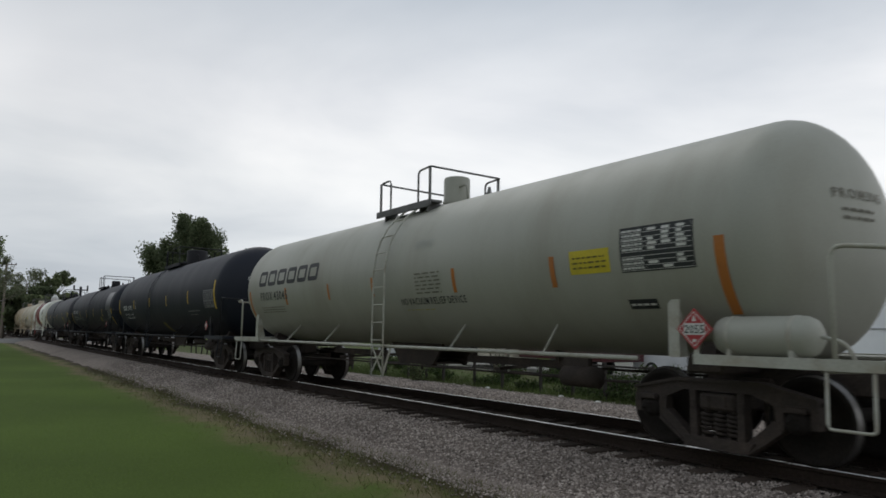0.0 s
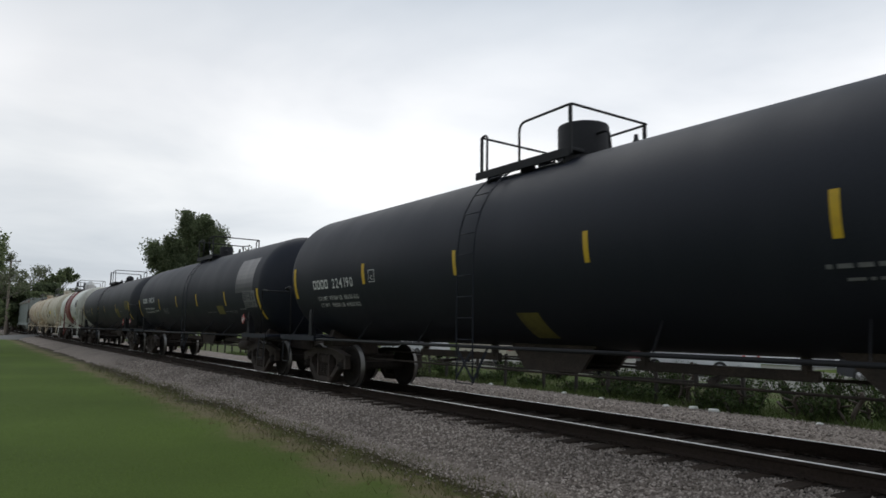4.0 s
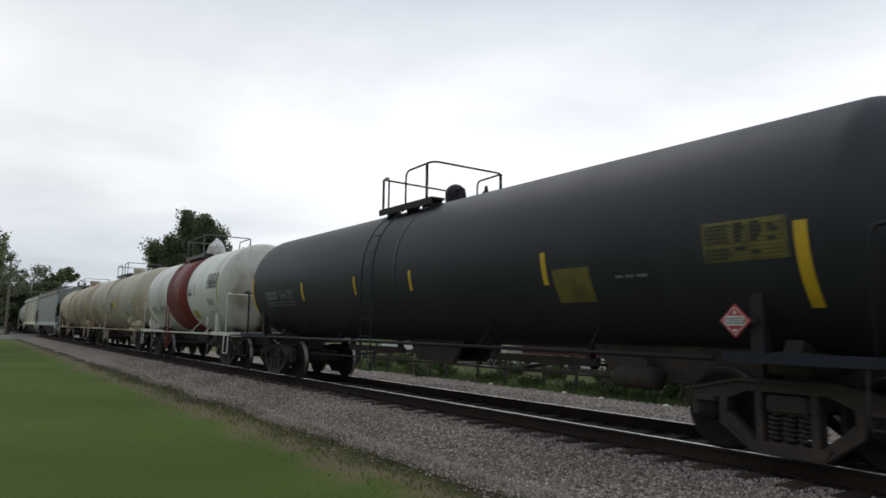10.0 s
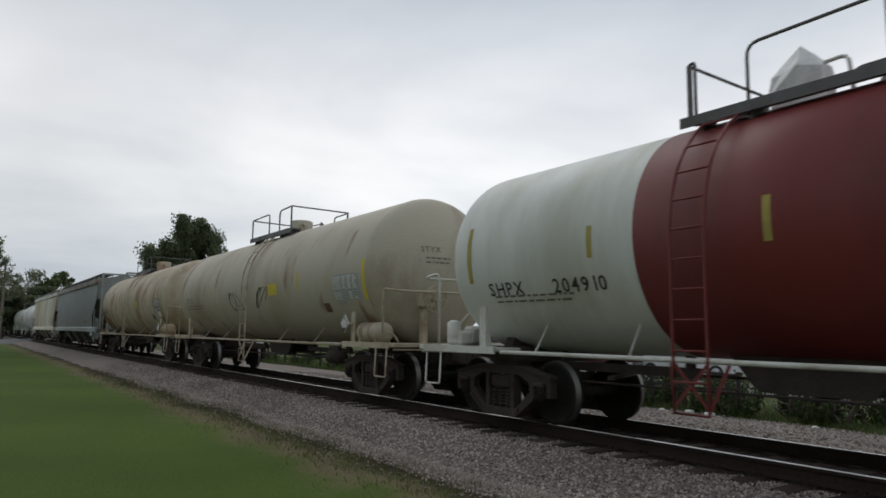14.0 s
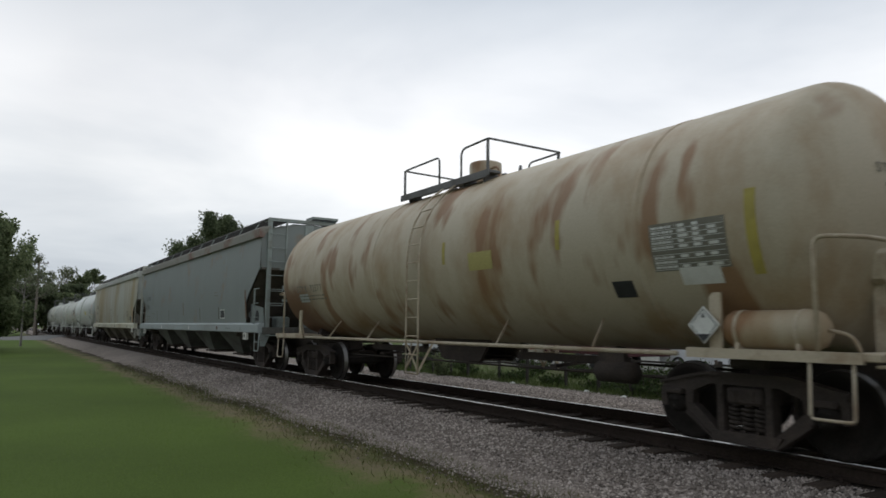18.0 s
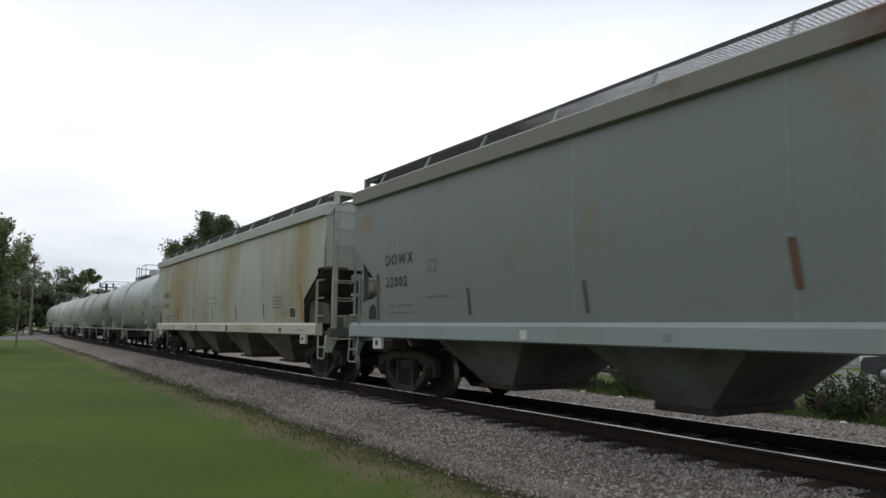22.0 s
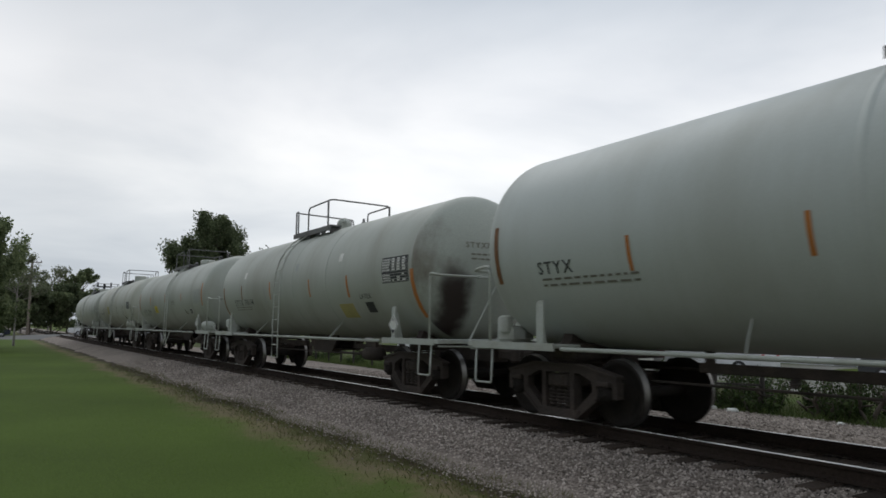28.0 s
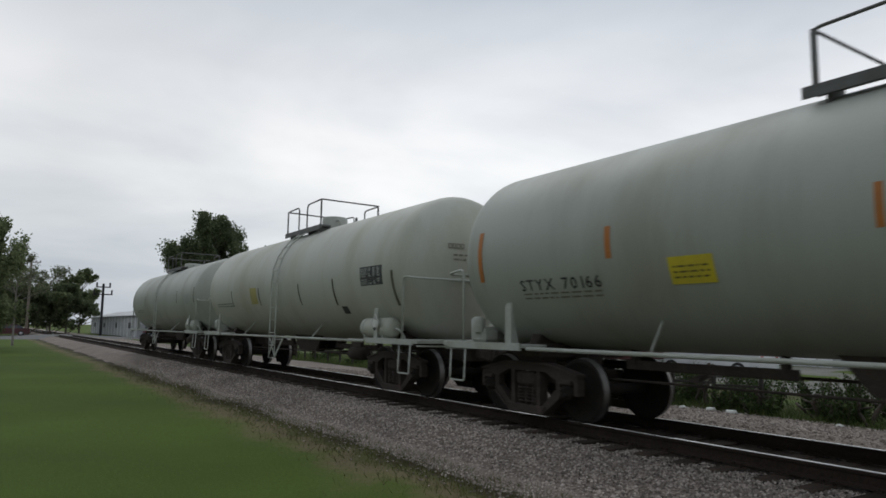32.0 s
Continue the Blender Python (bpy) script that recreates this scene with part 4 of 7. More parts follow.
def hopper_car(p):
    """A covered hopper: plain side sheets over a side sill, sloped ends with ladders, roof hatches and grated running boards."""
    L = p["rear"] - p["front"]
    H = L / 2
    car = thing("covered_hopper_car", p["label"], "hopper car", "cars of the freight train")
    body, trim, edge = p["body"], p["trim"], p["edge"]
    w, zs, ze, ye = 1.56, 1.42, 4.02, H - .80
    yb = ye - 1.28
    zk = p["cut"][0][1] - .04   # lower edge of the end sheet
    # side sheets: slightly bowed, with the low corners cut away
    for q in (-1, 1):
        s = Shape()
        cols = [-ye, -ye + .01, -ye + .38, -ye + .40, -yb - .6, -yb - .4, -yb - .012, -yb, -6.2, -3.1, 0, 3.1, 6.2, yb, yb + .012, yb + .4, yb + .6, ye - .40, ye - .38, ye - .01, ye]
        zr = np.linspace(0, 1, 9)

        def low(y):
            a = abs(y) - yb
            return zs if a < .01 else float(np.interp(ye - abs(y), *zip(*p["cut"])))
        m = len(zr)
        s.add([(q * (w + .05 * math.sin(math.pi * (low(y) + (ze - low(y)) * k - zs) / (ze - zs))), y, low(y) + (ze - low(y)) * k) for y in cols for k in zr],
              [(i * m + j, (i + 1) * m + j, (i + 1) * m + j + 1, i * m + j + 1) for i in range(len(cols) - 1) for j in range(m - 1)], True)
        sheet = part("side_sheet", s, body, car)
        for y in (-8.0, -6.2, -3.1, 0, 3.1, 6.2, 8.0):
            s = Shape()
            pts = [(q * (w + .05 * math.sin(math.pi * k) + .004), zs + .02 + (ze - zs - .04) * k) for k in np.linspace(0, 1, 8)]
            s.add([(x, y + d, z) for x, z in pts for d in (-.012, .012)], [(2 * i, 2 * i + 1, 2 * i + 3, 2 * i + 2) for i in range(7)])
            part("sheet_seam", s, trim, sheet)
        s = Shape()
        s.prism([(q * (w + .02), 1.13), (q * (w + .07), 1.15), (q * (w + .07), 1.37), (q * (w + .0), 1.43), (q * (w - .12), 1.43), (q * (w - .12), 1.13)], -(ye + p["sill_out"]), ye + p["sill_out"], "y")
        part("side_sill", s, p["sill"], car)
        s = Shape()
        s.prism([(q * (w - .02), ze - .02), (q * (w + .09), ze), (q * (w + .10), ze + .25), (q * (w - .02), ze + .32), (q * (w - .3), ze + .36)], -(ye + .03), ye + .03, "y")
        part("roof_eave", s, edge, car)
        for m in (-1, 1):
            # jacking pad under the sill
            s = Shape()
            s.box((q * (w + .03), m * (ye - 1.2), 1.02), (.08, .34, .22), chamfer=.01)
            pad = part("jacking_pad", s, PIPE_WHITE, car)
            # black disc on the solid pad, a hole's shade put into its colour
            s = Shape()
            s.lathe([(q * (w + .074), .0), (q * (w + .074), .06), (q * (w + .03), .06)], (0, m * (ye - 1.2), 1.03), "x", 12)
            part("pad_hole", s, INK, pad)
            # corner ladder
            s = Shape()
            x = q * (w + .06)
            y0, y1 = m * (ye - .36), m * (ye + .06)
            for y, z0, z1 in ((y0, 1.40, 2.47),):
                s.bar((x, y, z0), (x, y, z1), .05, .03)
            for z in (1.60, 2.02, 2.45):
                s.tube([(x, y0, z), (x, y1, z)], .015, 6)
            part("corner_ladder", s, p["rail"], car)
            s = Shape()
            ys = m * (ye - .22)
            y1 = m * (ye + .14)
            s.tube(rounded([(x - q * .03, ys - m * .08, 1.15), (x, ys, .60), (x, y1, .60), (x - q * .03, y1, 1.15)], .05), .017)
            s.tube([(x - q * .01, ys - m * .03, .86), (x - q * .01, y1, .86)], .015)
            part("sill_step", s, p["rail"], car)
    for m in (-1, 1):
        # end: upright sheet above, slope sheet below, posts and platform
        s = Shape()
        n = 10
        prof = [.998 * (-w + 2 * w * i / n) for i in range(n + 1)]
        v = []
        for x in prof:
            bulge = .10 * (1 - (x / w) ** 2)
            zt = ze + .2 + .28 * (1 - (x / w) ** 2)
            v += [(x, m * (ye - .06 + bulge), zk), (x, m * (ye - .06 + bulge), zt)]
        s.add(v, [(2 * i, 2 * i + 2, 2 * i + 3, 2 * i + 1) for i in range(n)], True)
        part("end_sheet", s, p["end"], car)
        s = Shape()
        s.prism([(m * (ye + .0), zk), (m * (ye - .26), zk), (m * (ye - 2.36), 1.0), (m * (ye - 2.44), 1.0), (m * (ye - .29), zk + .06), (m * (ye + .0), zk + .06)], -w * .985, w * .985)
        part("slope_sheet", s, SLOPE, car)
        for q in (-1, 1):
            s = Shape()
            # web plate under the slope sheet; a black arch laid on it paints an opening's shade
            o = [(m * (ye - .62 + .17 * math.cos(k)), 1.62 + .20 * math.sin(k)) for k in np.linspace(0, math.pi, 9)]
            s.prism([(m * yb, 1.42), (m * yb, 2.02), (m * (ye - .10), 1.88), (m * (ye - .02), 1.42)] if m * yb < 0 else [(m * yb, 1.42), (m * (ye - .02), 1.42), (m * (ye - .10), 1.88), (m * yb, 2.02)], q * (w - .16), q * (w - .13))
            web = part("web_plate", s, p["web"], car)
            part("arched_opening", Shape().prism(o + [(m * (ye - .79), 1.50), (m * (ye - .45), 1.50)], q * (w - .132), q * (w - .126)), INK, web)
            # corner post and inner stile with the rungs of the end ladder between them
            s = Shape()
            s.box((q * (w - .24), m * (ye - .01), 2.96), (.13, .08, 3.34), chamfer=.008)
            post = part("corner_post", s, trim, car)
            s = Shape()
            s.box((q * (w - .76), m * (ye + .02), 2.94), (.055, .05, 3.28), chamfer=.006)
            part("ladder_stile", s, trim, car)
            for z in np.arange(1.62, 4.5, .42):
                part("rung", Shape().tube(rounded([(q * (w - .24), m * (ye + .02), z), (q * (w - .27), m * (ye + .09), z - .02), (q * (w - .73), m * (ye + .09), z - .02), (q * (w - .76), m * (ye + .03), z)], .03), .013, 6), p["rail"], post)
            s = Shape()
            s.prism([(q * (w - .02), 1.16), (q * (w - .36), 1.16), (q * (w - .16), .74), (q * (w - .02), .74)], m * (ye + .05), m * (ye + .075), "y")
            part("step_bracket", s, trim, car)
        # wide channel in the middle of the end, and a slimmer post beside it
        for x, wd, z0, dp in ((-.15, .28, 1.30, .15), (.52, .09, 1.30, .10)):
            s = Shape()
            z1 = ze + .44 if wd > .2 else zk + .02
            s.box((x + .06, m * (ye + .0), (z0 + z1) / 2), (wd, dp, z1 - z0), chamfer=.012)
            part("end_post", s, trim, car)
        for z in (1.95, 2.38):
            s = Shape()
            s.tube(rounded([(-1.42, m * (ye + .1), z + .06), (-1.34, m * (ye + .18), z), (-.95, m * (ye + .18), z), (-.9, m * (ye + .1), z + .06)], .04), .014, 6)
            part("grab_iron", s, p["rail"], car)
        s = Shape()
        s.box((0, m * (ye - .45), 1.20), (2.8, 1.2, .05))
        s.box((0, m * (ye + .1), 1.20), (3.0, .14, .20), chamfer=.01)
        part("end_platform", s, GRIME, car)
        s = Shape()
        s.box((0, m * (ye - .4), .95), (.42, 2.6, .42), chamfer=.02)
        s.box((0, m * (H - 2.1), 1.02), (2.4, .5, .24), chamfer=.03)
        part("centre_sill", s, FRAME, car)
        s = Shape()
        s.tube([(-1.45, m * (ye + .16), 1.06), (1.2, m * (ye + .22), 1.02)], .018)
        part("grab_rail", s, p["rail"], car)
        add_truck(car, m * (H - 2.12))
        add_coupler(car, m * H, m)
    # brake gear stands at the leading end
    s = Shape()
    s.box((-.42, -(ye + .06), 2.36), (.34, .26, .40), chamfer=.05)
    s.box((-.62, -(ye - .02), 2.52), (.5, .06, .10))
    s.box((-.62, -(ye - .02), 2.12), (.5, .06, .08))
    part("brake_housing", s, trim, car)
    s = Shape()
    s.lathe([(-.5, 0), (-.5, .16), (.4, .16), (.45, .1), (.45, 0)], (.35, -(ye - .5), 1.5), "y", 18)
    part("air_reservoir", s, trim, car)
    s = Shape()
    s.box((-.7, -(ye - .55), 1.45), (.42, .5, .36), chamfer=.05)
    part("valve_box", s, trim, car)
    s = Shape()
    s.tube([(-.18 + .26 * math.cos(t), -(ye + .27), 2.38 + .26 * math.sin(t)) for t in (2 * math.pi * k / 20 for k in range(21))], .014)
    for k in range(4):
        t = math.pi / 2 * k
        s.tube([(-.18, -(ye + .22), 2.38), (-.18 + .26 * math.cos(t), -(ye + .27), 2.38 + .26 * math.sin(t))], .012)
    part("brake_wheel", s, p["rail"], car)
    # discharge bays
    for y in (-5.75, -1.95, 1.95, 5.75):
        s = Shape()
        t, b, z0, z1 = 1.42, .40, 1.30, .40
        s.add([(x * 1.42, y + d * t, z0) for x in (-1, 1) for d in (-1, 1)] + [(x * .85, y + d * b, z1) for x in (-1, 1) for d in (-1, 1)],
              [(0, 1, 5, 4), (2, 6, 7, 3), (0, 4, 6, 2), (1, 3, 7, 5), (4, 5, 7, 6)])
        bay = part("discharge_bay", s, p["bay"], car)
        s = Shape()
        s.box((0, y, .36), (1.7, .95, .1), chamfer=.02)
        s.tube([(-1.0, y + .3, .36), (1.0, y + .3, .36)], .03)
        part("outlet_gate", s, FRAME, bay)
    # roof with hatches and running boards
    s = Shape()
    n = 12
    v = []
    for y in (-(ye + .06), ye + .06):
        for i in range(n + 1):
            x = -w + 2 * w * i / n
            v.append((x, y, ze + .2 + .28 * (1 - (x / w) ** 2)))
    s.add(v, [(i, i + 1, n + 2 + i, n + 1 + i) for i in range(n)], True)
    part("roof", s, edge, car)
    for y in np.arange(-8.2, 8.3, 2.05):
        s = Shape()
        s.box((0, y, ze + .54), (.62, 1.9, .12), chamfer=.03)
        part("roof_hatch", s, trim, car)
    for q in (-1, 1):
        rb = Shape()
        x0, x1, z = q * .66, q * 1.36, 4.60
        for k in (0, 1):
            x = x0 + (x1 - x0) * k
            rb.box((x, 0, z), (.016, 2 * (ye - .04), .05))
        yy = -(ye - .05)
        while yy < ye - .05:
            rb.box(((x0 + x1) / 2, yy, z), (abs(x1 - x0), .022, .014))
            yy += .060
        board = part("running_board", rb, GRATE, car, "open grated steel running board")
        for y in np.arange(-9, 9.1, 1.8):
            s = Shape()
            s.bar((x1, y, z - .03), (q * (w - .06), y, ze + .30), .04, .03)
            part("bracket", s, trim, board)
            s = Shape()
            s.bar((x0, y, z - .03), (x0, y - .001, ze + .42), .04, .03)
            part("bracket", s, trim, board)
    for m in (-1, 1):
        # crosswalk over the end: bearer bars, a dense grating, an angle round its edge, and a raised platform in the middle
        s = Shape()
        for k in range(44):
            s.box((-1.28 + k * .0595, m * (ye - .28), 4.60), (.020, .44, .012))
        for k in range(6):
            s.box((0, m * (ye - .49 + .085 * k), 4.595), (2.58, .016, .012))
        walk_ = part("end_walkway", s, GRATE, car, "open grated steel end walkway")
        tagged(walk_, kind="stuff")
        s = Shape()
        s.box((0, m * (ye - .04), 4.59), (2.66, .03, .10))
        s.box((-1.32, m * (ye - .28), 4.59), (.03, .46, .10))
        s.box((1.32, m * (ye - .28), 4.59), (.03, .46, .10))
        part("walkway_edge", s, trim, car)
        s = Shape()
        s.box((.42, m * (ye + .12), 4.73), (.86, .02, .07))
        s.box((.42, m * (ye - .42), 4.73), (.86, .02, .07))
        s.prism([(m * (ye - .42), 4.46), (m * (ye + .12), 4.70), (m * (ye + .12), 4.76), (m * (ye - .42), 4.76)], -.01, .02)
        s.prism([(m * (ye - .42), 4.56), (m * (ye + .12), 4.70), (m * (ye + .12), 4.76), (m * (ye - .42), 4.76)], .82, .85)
        plat = part("raised_platform", s, trim, car)
        for k in range(11):
            part("slat", Shape().box((.07 + k * .07, m * (ye - .15), 4.74), (.02, .52, .03)), GRATE, plat)

    def wall(z):
        return -(w + .05 * math.sin(math.pi * (z - zs) / (ze - zs)) + .007)
    def flat(name, data, y, z, mat, lift=.003):
        v, f = data
        return part(name, Shape().add([(wall(z + b) - lift, y - a, z + b) for a, b in v], f), mat, car)
    for y, z, h, text, *wide in p["texts"]:
        k = wide[0] if wide else 1.0
        for sign, u in spaced(text, h):
            flat("letter" if sign.isalpha() else "digit", ([(a * k + u * k, b) for a, b in glyph(sign, h)[0]], glyph(sign, h)[1]), y, z, INK)
    for y, z, wd, h, rows, cols, seed in p["prints"]:
        tagged(flat("small_print", small_rows(wd, h, rows, cols, seed), y, z, INK_FADED), kind="stuff")
    for y, z, wd, h, lean in p["stripes"]:
        data = grid_panel(wd, h, 1, 6)
        flat("reflector_tape", ([(a + lean * (h - b) / h, b) for a, b in data[0]], data[1]), y + wd / 2, z, WORN_TAPE if h > .5 and (h < .6 or not p["bright"]) else ORANGE if h > .6 else BROWN_TAPE if p["bright"] else DARK_TAPE)
    for i, (y, z, wd, h, mat) in enumerate(p["panels"]):
        flat("painted_panel", grid_panel(wd, h, 1, 4), y, z, mat, .0015 * i)
    for y, z, wd, h, mat in p["sill_panels"]:
        part("sill_panel", on_plane(grid_panel(wd, h, 1, 1), -(w + .0745), y, z), mat, car)
    for y, z, wd, h, seed in p["sill_prints"]:
        tagged(part("small_print", on_plane(small_rows(wd, h, 1, 9, seed), -(w + .0745), y, z), INK_FADED, car), kind="stuff")
    for y, z, a in p["boxes"]:
        t = .02
        flat("stencil_box", ([(0, 0), (a, 0), (a, a), (0, a), (t, t), (a - t, t), (a - t, a - t), (t, a - t)], [(0, 1, 5, 4), (1, 2, 6, 5), (2, 3, 7, 6), (3, 0, 4, 7)]), y, z, INK_FADED)
    return car


# ---------------------------------------------------------------- the train

BLACKISH = dict(deep_sill=True, deck=BLACK, ladder_mat=BLACK, ladder_r=.013, top_mat=STEEL, R=1.48, zc=2.54, drawn=(1.5, 2.55), shell=BLACK, pipe=STEEL, tape=YELLOW, dome_mat=STEEL, seam=1.45, head=.75)
PALEISH = dict(R=1.52, zc=2.58, drawn=(1.52, 2.58), shell=PALE, pipe=PIPE_PALE, tape=DARK_TAPE, seam=1.30, head=.72, struts=(-2.52, 2.9))


def table(y, a, w, h, back, ink, seed):
    """A stencilled inspection table: a backing and its ruled columns of small print."""
    return [(y, a, w, h, back)], [(y - .02, a + .7, w - .04, h - .04, 0, 0, ink, seed)]


def table_print(w, h, seed):
    """Fine rules, a wide column of print and three columns of stacked entries, as plain bars."""
    rnd, v, f = random.Random(seed), [], []

    def bar(u0, u1, v0, v1):
        k = len(v)
        v.extend([(u0, v0), (u1, v0), (u1, v1), (u0, v1)])
        f.append((k, k + 1, k + 2, k + 3))
    n = 9
    rh = h / n
    for j in range(n):
        z = h - (j + 1) * rh
        bar(0, w, z, z + rh * .10)
        if j == 5:
            continue
        u = w * .02
        while u < w * .30:
            d = rnd.uniform(.02, .07) * w
            bar(u, min(u + d, w * .33), z + rh * .32, z + rh * .78)
            u += d + .012 * w
        for c in (.40, .60, .80):
            if rnd.random() < (.9 if j < 5 else .55):
                bar(w * c, w * (c + rnd.uniform(.07, .14)), z + rh * .28, z + rh * .86)
    for c in (.0, .36, .995):
        bar(w * c, w * c + .005 * w, 0, h)
    return v, f


def rows_of(*tables):
    return [q for t in tables for q in t[0]], [q for t in tables for q in t[1]]


def build_train():
    cars = []
    pa, pr = rows_of(table(-6.10, -15, 1.08, .56, INK, PLACARD_WHITE, 2))
    cars.append((-9.1, tank_car(dict(rails=(1.06, .62, -.46, -.90, -.4, 4.57), ladder=-.15, dome_at=(-.57, .27, .56), front=-9.1, rear=9.05, R=1.44, zc=2.50, drawn=(1.48, 2.50), shell=CREAM, pipe=PIPE_CREAM, tape=ORANGE, seam=1.46, seam_f=1.45, head=.84, rail_z=2.22, air=(-8.45, -7.3), longer=.65,
        label="grey-cream tank car with dark block lettering and orange tape", head_print=INK_FADED, ladder_mat=PIPE_CREAM, fitted=[(-.64, -26, .13, 2.0, "NO VACUUM RELIEF DEVICE", INK)],
        stripes=[(-7.50, -38, -2, .13), (-4.86, -20, -3, .10), (-2.47, -19, -3, .09), (.35, -18, -3, .08), (2.4, -18, -4, .08), (4.9, -20, -3, .10), (7.5, -38, -3, .11)],
        mark="PROX", marks=[(6.80, .8, 3.95, .42, 6, INK)], texts=[(6.70, -14, .225, "PROX", INK, .88), (5.72, -14, .225, "43045", INK)],
        panels=pa + [(-5.21, -14, .71, .32, SIGN_YELLOW), (-6.07, -34, .44, .14, INK)],
        prints=pr + [(-5.27, -12, .6, .2, 3, 8, YELLOW_PATCH, 3), (6.74, -28, 1.6, .2, 3, 14, INK_FADED, 4), (-6.1, -33, .38, .08, 1, 6, PLACARD_WHITE, 5), (-1.26, -19, .81, .42, 6, 5, INK_FADED, 6), (-.75, -31, 1.0, .05, 1, 7, OLIVE_PATCH, 7), (-1.2, 14, .62, .16, 4, 5, GREYPANEL, 8)],
        placards=[(-7.2, 1.42, .46, "red", "2055")]))))
    pa, pr = rows_of(table(-6.74, -19, 1.12, .60, GREY_INK, BLACK, 12))
    cars.append((9.05, tank_car(dict(BLACKISH, R=1.53, zc=2.59, seam_f=1.56, seam=1.34, rails=(1.53, 1.36, .5, -.70, .35, 4.76), dome_at=(-.1, .42, .58), front=9.05, rear=28.3, label="black tank car with white lettering and yellow tape", head_print=WHITE_INK,
        stripes=[(-8.0, -21, 15, .14), (-4.8, -12, 6, .10), (-1.6, -12, 4, .09), (1.4, -12, 4, .09), (4.64, -12, 4, .12), (8.2, -20, 8, .13)],
        panels=pa + [(.22, -62, .5, .62, YELLOW_PATCH)], prints=pr + [(-4.63, -24.5, 1.48, .13, 1, 12, GREY_INK, 14), (-4.8, -29, .9, .09, 1, 8, GREY_INK, 15)],
        marks=[(7.14, -13, .82, .21, 4, WHITE_INK)], texts=[(6.14, -13, .21, "224190", WHITE_INK), (7.02, -23, .095, "LD LMT 195500 LB  88650 KG", WHITE_INK), (6.99, -29.5, .095, "LT WT   90500 LB  41050 KG", WHITE_INK)], boxes=[(4.42, -11, .25, WHITE_INK)],
        placards=[(-7.2, 1.46, .32, "red", "2055")]))))
    pa, pr = rows_of(table(-6.59, -26, 1.05, .50, GREY_INK, BLACK, 22))
    cars.append((28.3, tank_car(dict(BLACKISH, R=1.455, zc=2.515, seam_f=1.45, seam=1.28, rails=(.55, -.13, -.84, -1.35, -1.0, 4.62), dome_at=(-.12, .25, .42), vee=True, front=28.3, rear=47.1, label="black tank car with a glossy repainted panel and yellow tape", head_print=WHITE_INK,
        stripes=[(-7.87, -42, -5, .15), (-4.83, -22, -5, .10), (-1.55, -20, -3, .10), (1.33, -20, -3, .09), (4.25, -22, -4, .09), (8.2, -40, -3, .13)],
        panels=[(-5.95, -8, 1.55, 1.05, BLACKPANEL)] + pa + [(-3.81, -33, .68, .30, YELLOW_PATCH)],
        prints=pr + [(-2.6, -31, 1.0, .06, 1, 10, GREY_INK, 23), (-4.6, -31, .6, .07, 1, 5, GREY_INK, 26), (3.68, -29, .85, .24, 4, 5, GREY_INK, 27), (-5.15, -33, .62, .13, 2, 9, GREY_INK, 28), (-6.1, -29.5, .56, .11, 1, 4, GREY_INK, 29)],
        marks=[(7.30, -9, .84, .20, 4, WHITE_INK)], texts=[(6.15, -9, .22, "54235", WHITE_INK, 1.22), (7.15, -20.5, .085, "LD LMT 188900 LBS 85700 KGS", WHITE_INK), (7.12, -26.5, .085, "LT WT   74100 LBS 33600 KGS", WHITE_INK), (5.1, -25, .085, "03-93 NEW", WHITE_INK)],
        placards=[(-6.95, 1.55, .30, "red", "2055")]))))
    pa, pr = rows_of(table(-6.63, -17, .98, .44, YELLOW_PATCH, BLACK_GREY, 32))
    cars.append((47.1, tank_car(dict(BLACKISH, R=1.43, zc=2.49, seam=1.28, seam_f=1.45, shell=BLACK_GREY, rails=(1.7, 1.45, .75, -.27, .6, 4.60), round_rail=True, dome="ball", dome_at=(.19, .22, .40), vee=True, front=47.1, rear=66.0, label="faded black tank car with worn grey lettering", head_print=GREY_INK, rings=(.2,),
        stripes=[(-7.75, -39, -3, .14), (-4.0, -22, -4, .10), (-.35, -20, -5, .09), (1.9, -20, -5, .08), (4.7, -22, -5, .12), (8.2, -34, 5, .13)],
        panels=pa + [(-4.16, -33, .70, .50, YELLOW_PATCH)], prints=pr + [(7.2, -27, 1.9, .16, 2, 14, GREY_INK, 33), (-5.3, -22, .5, .1, 1, 4, GREY_INK, 34)],
        marks=[(7.22, -19, .86, .21, 4, GREY_INK)], texts=[(6.20, -19, .225, "54135", GREY_INK)],
        placards=[(-7.05, 1.47, .36, "red", "2055"), (-8.85, 1.50, .30, "red", "2055")]))))
    pa, pr = rows_of(table(-3.80, 0, 1.2, .50, INK, PLACARD_WHITE, 42))
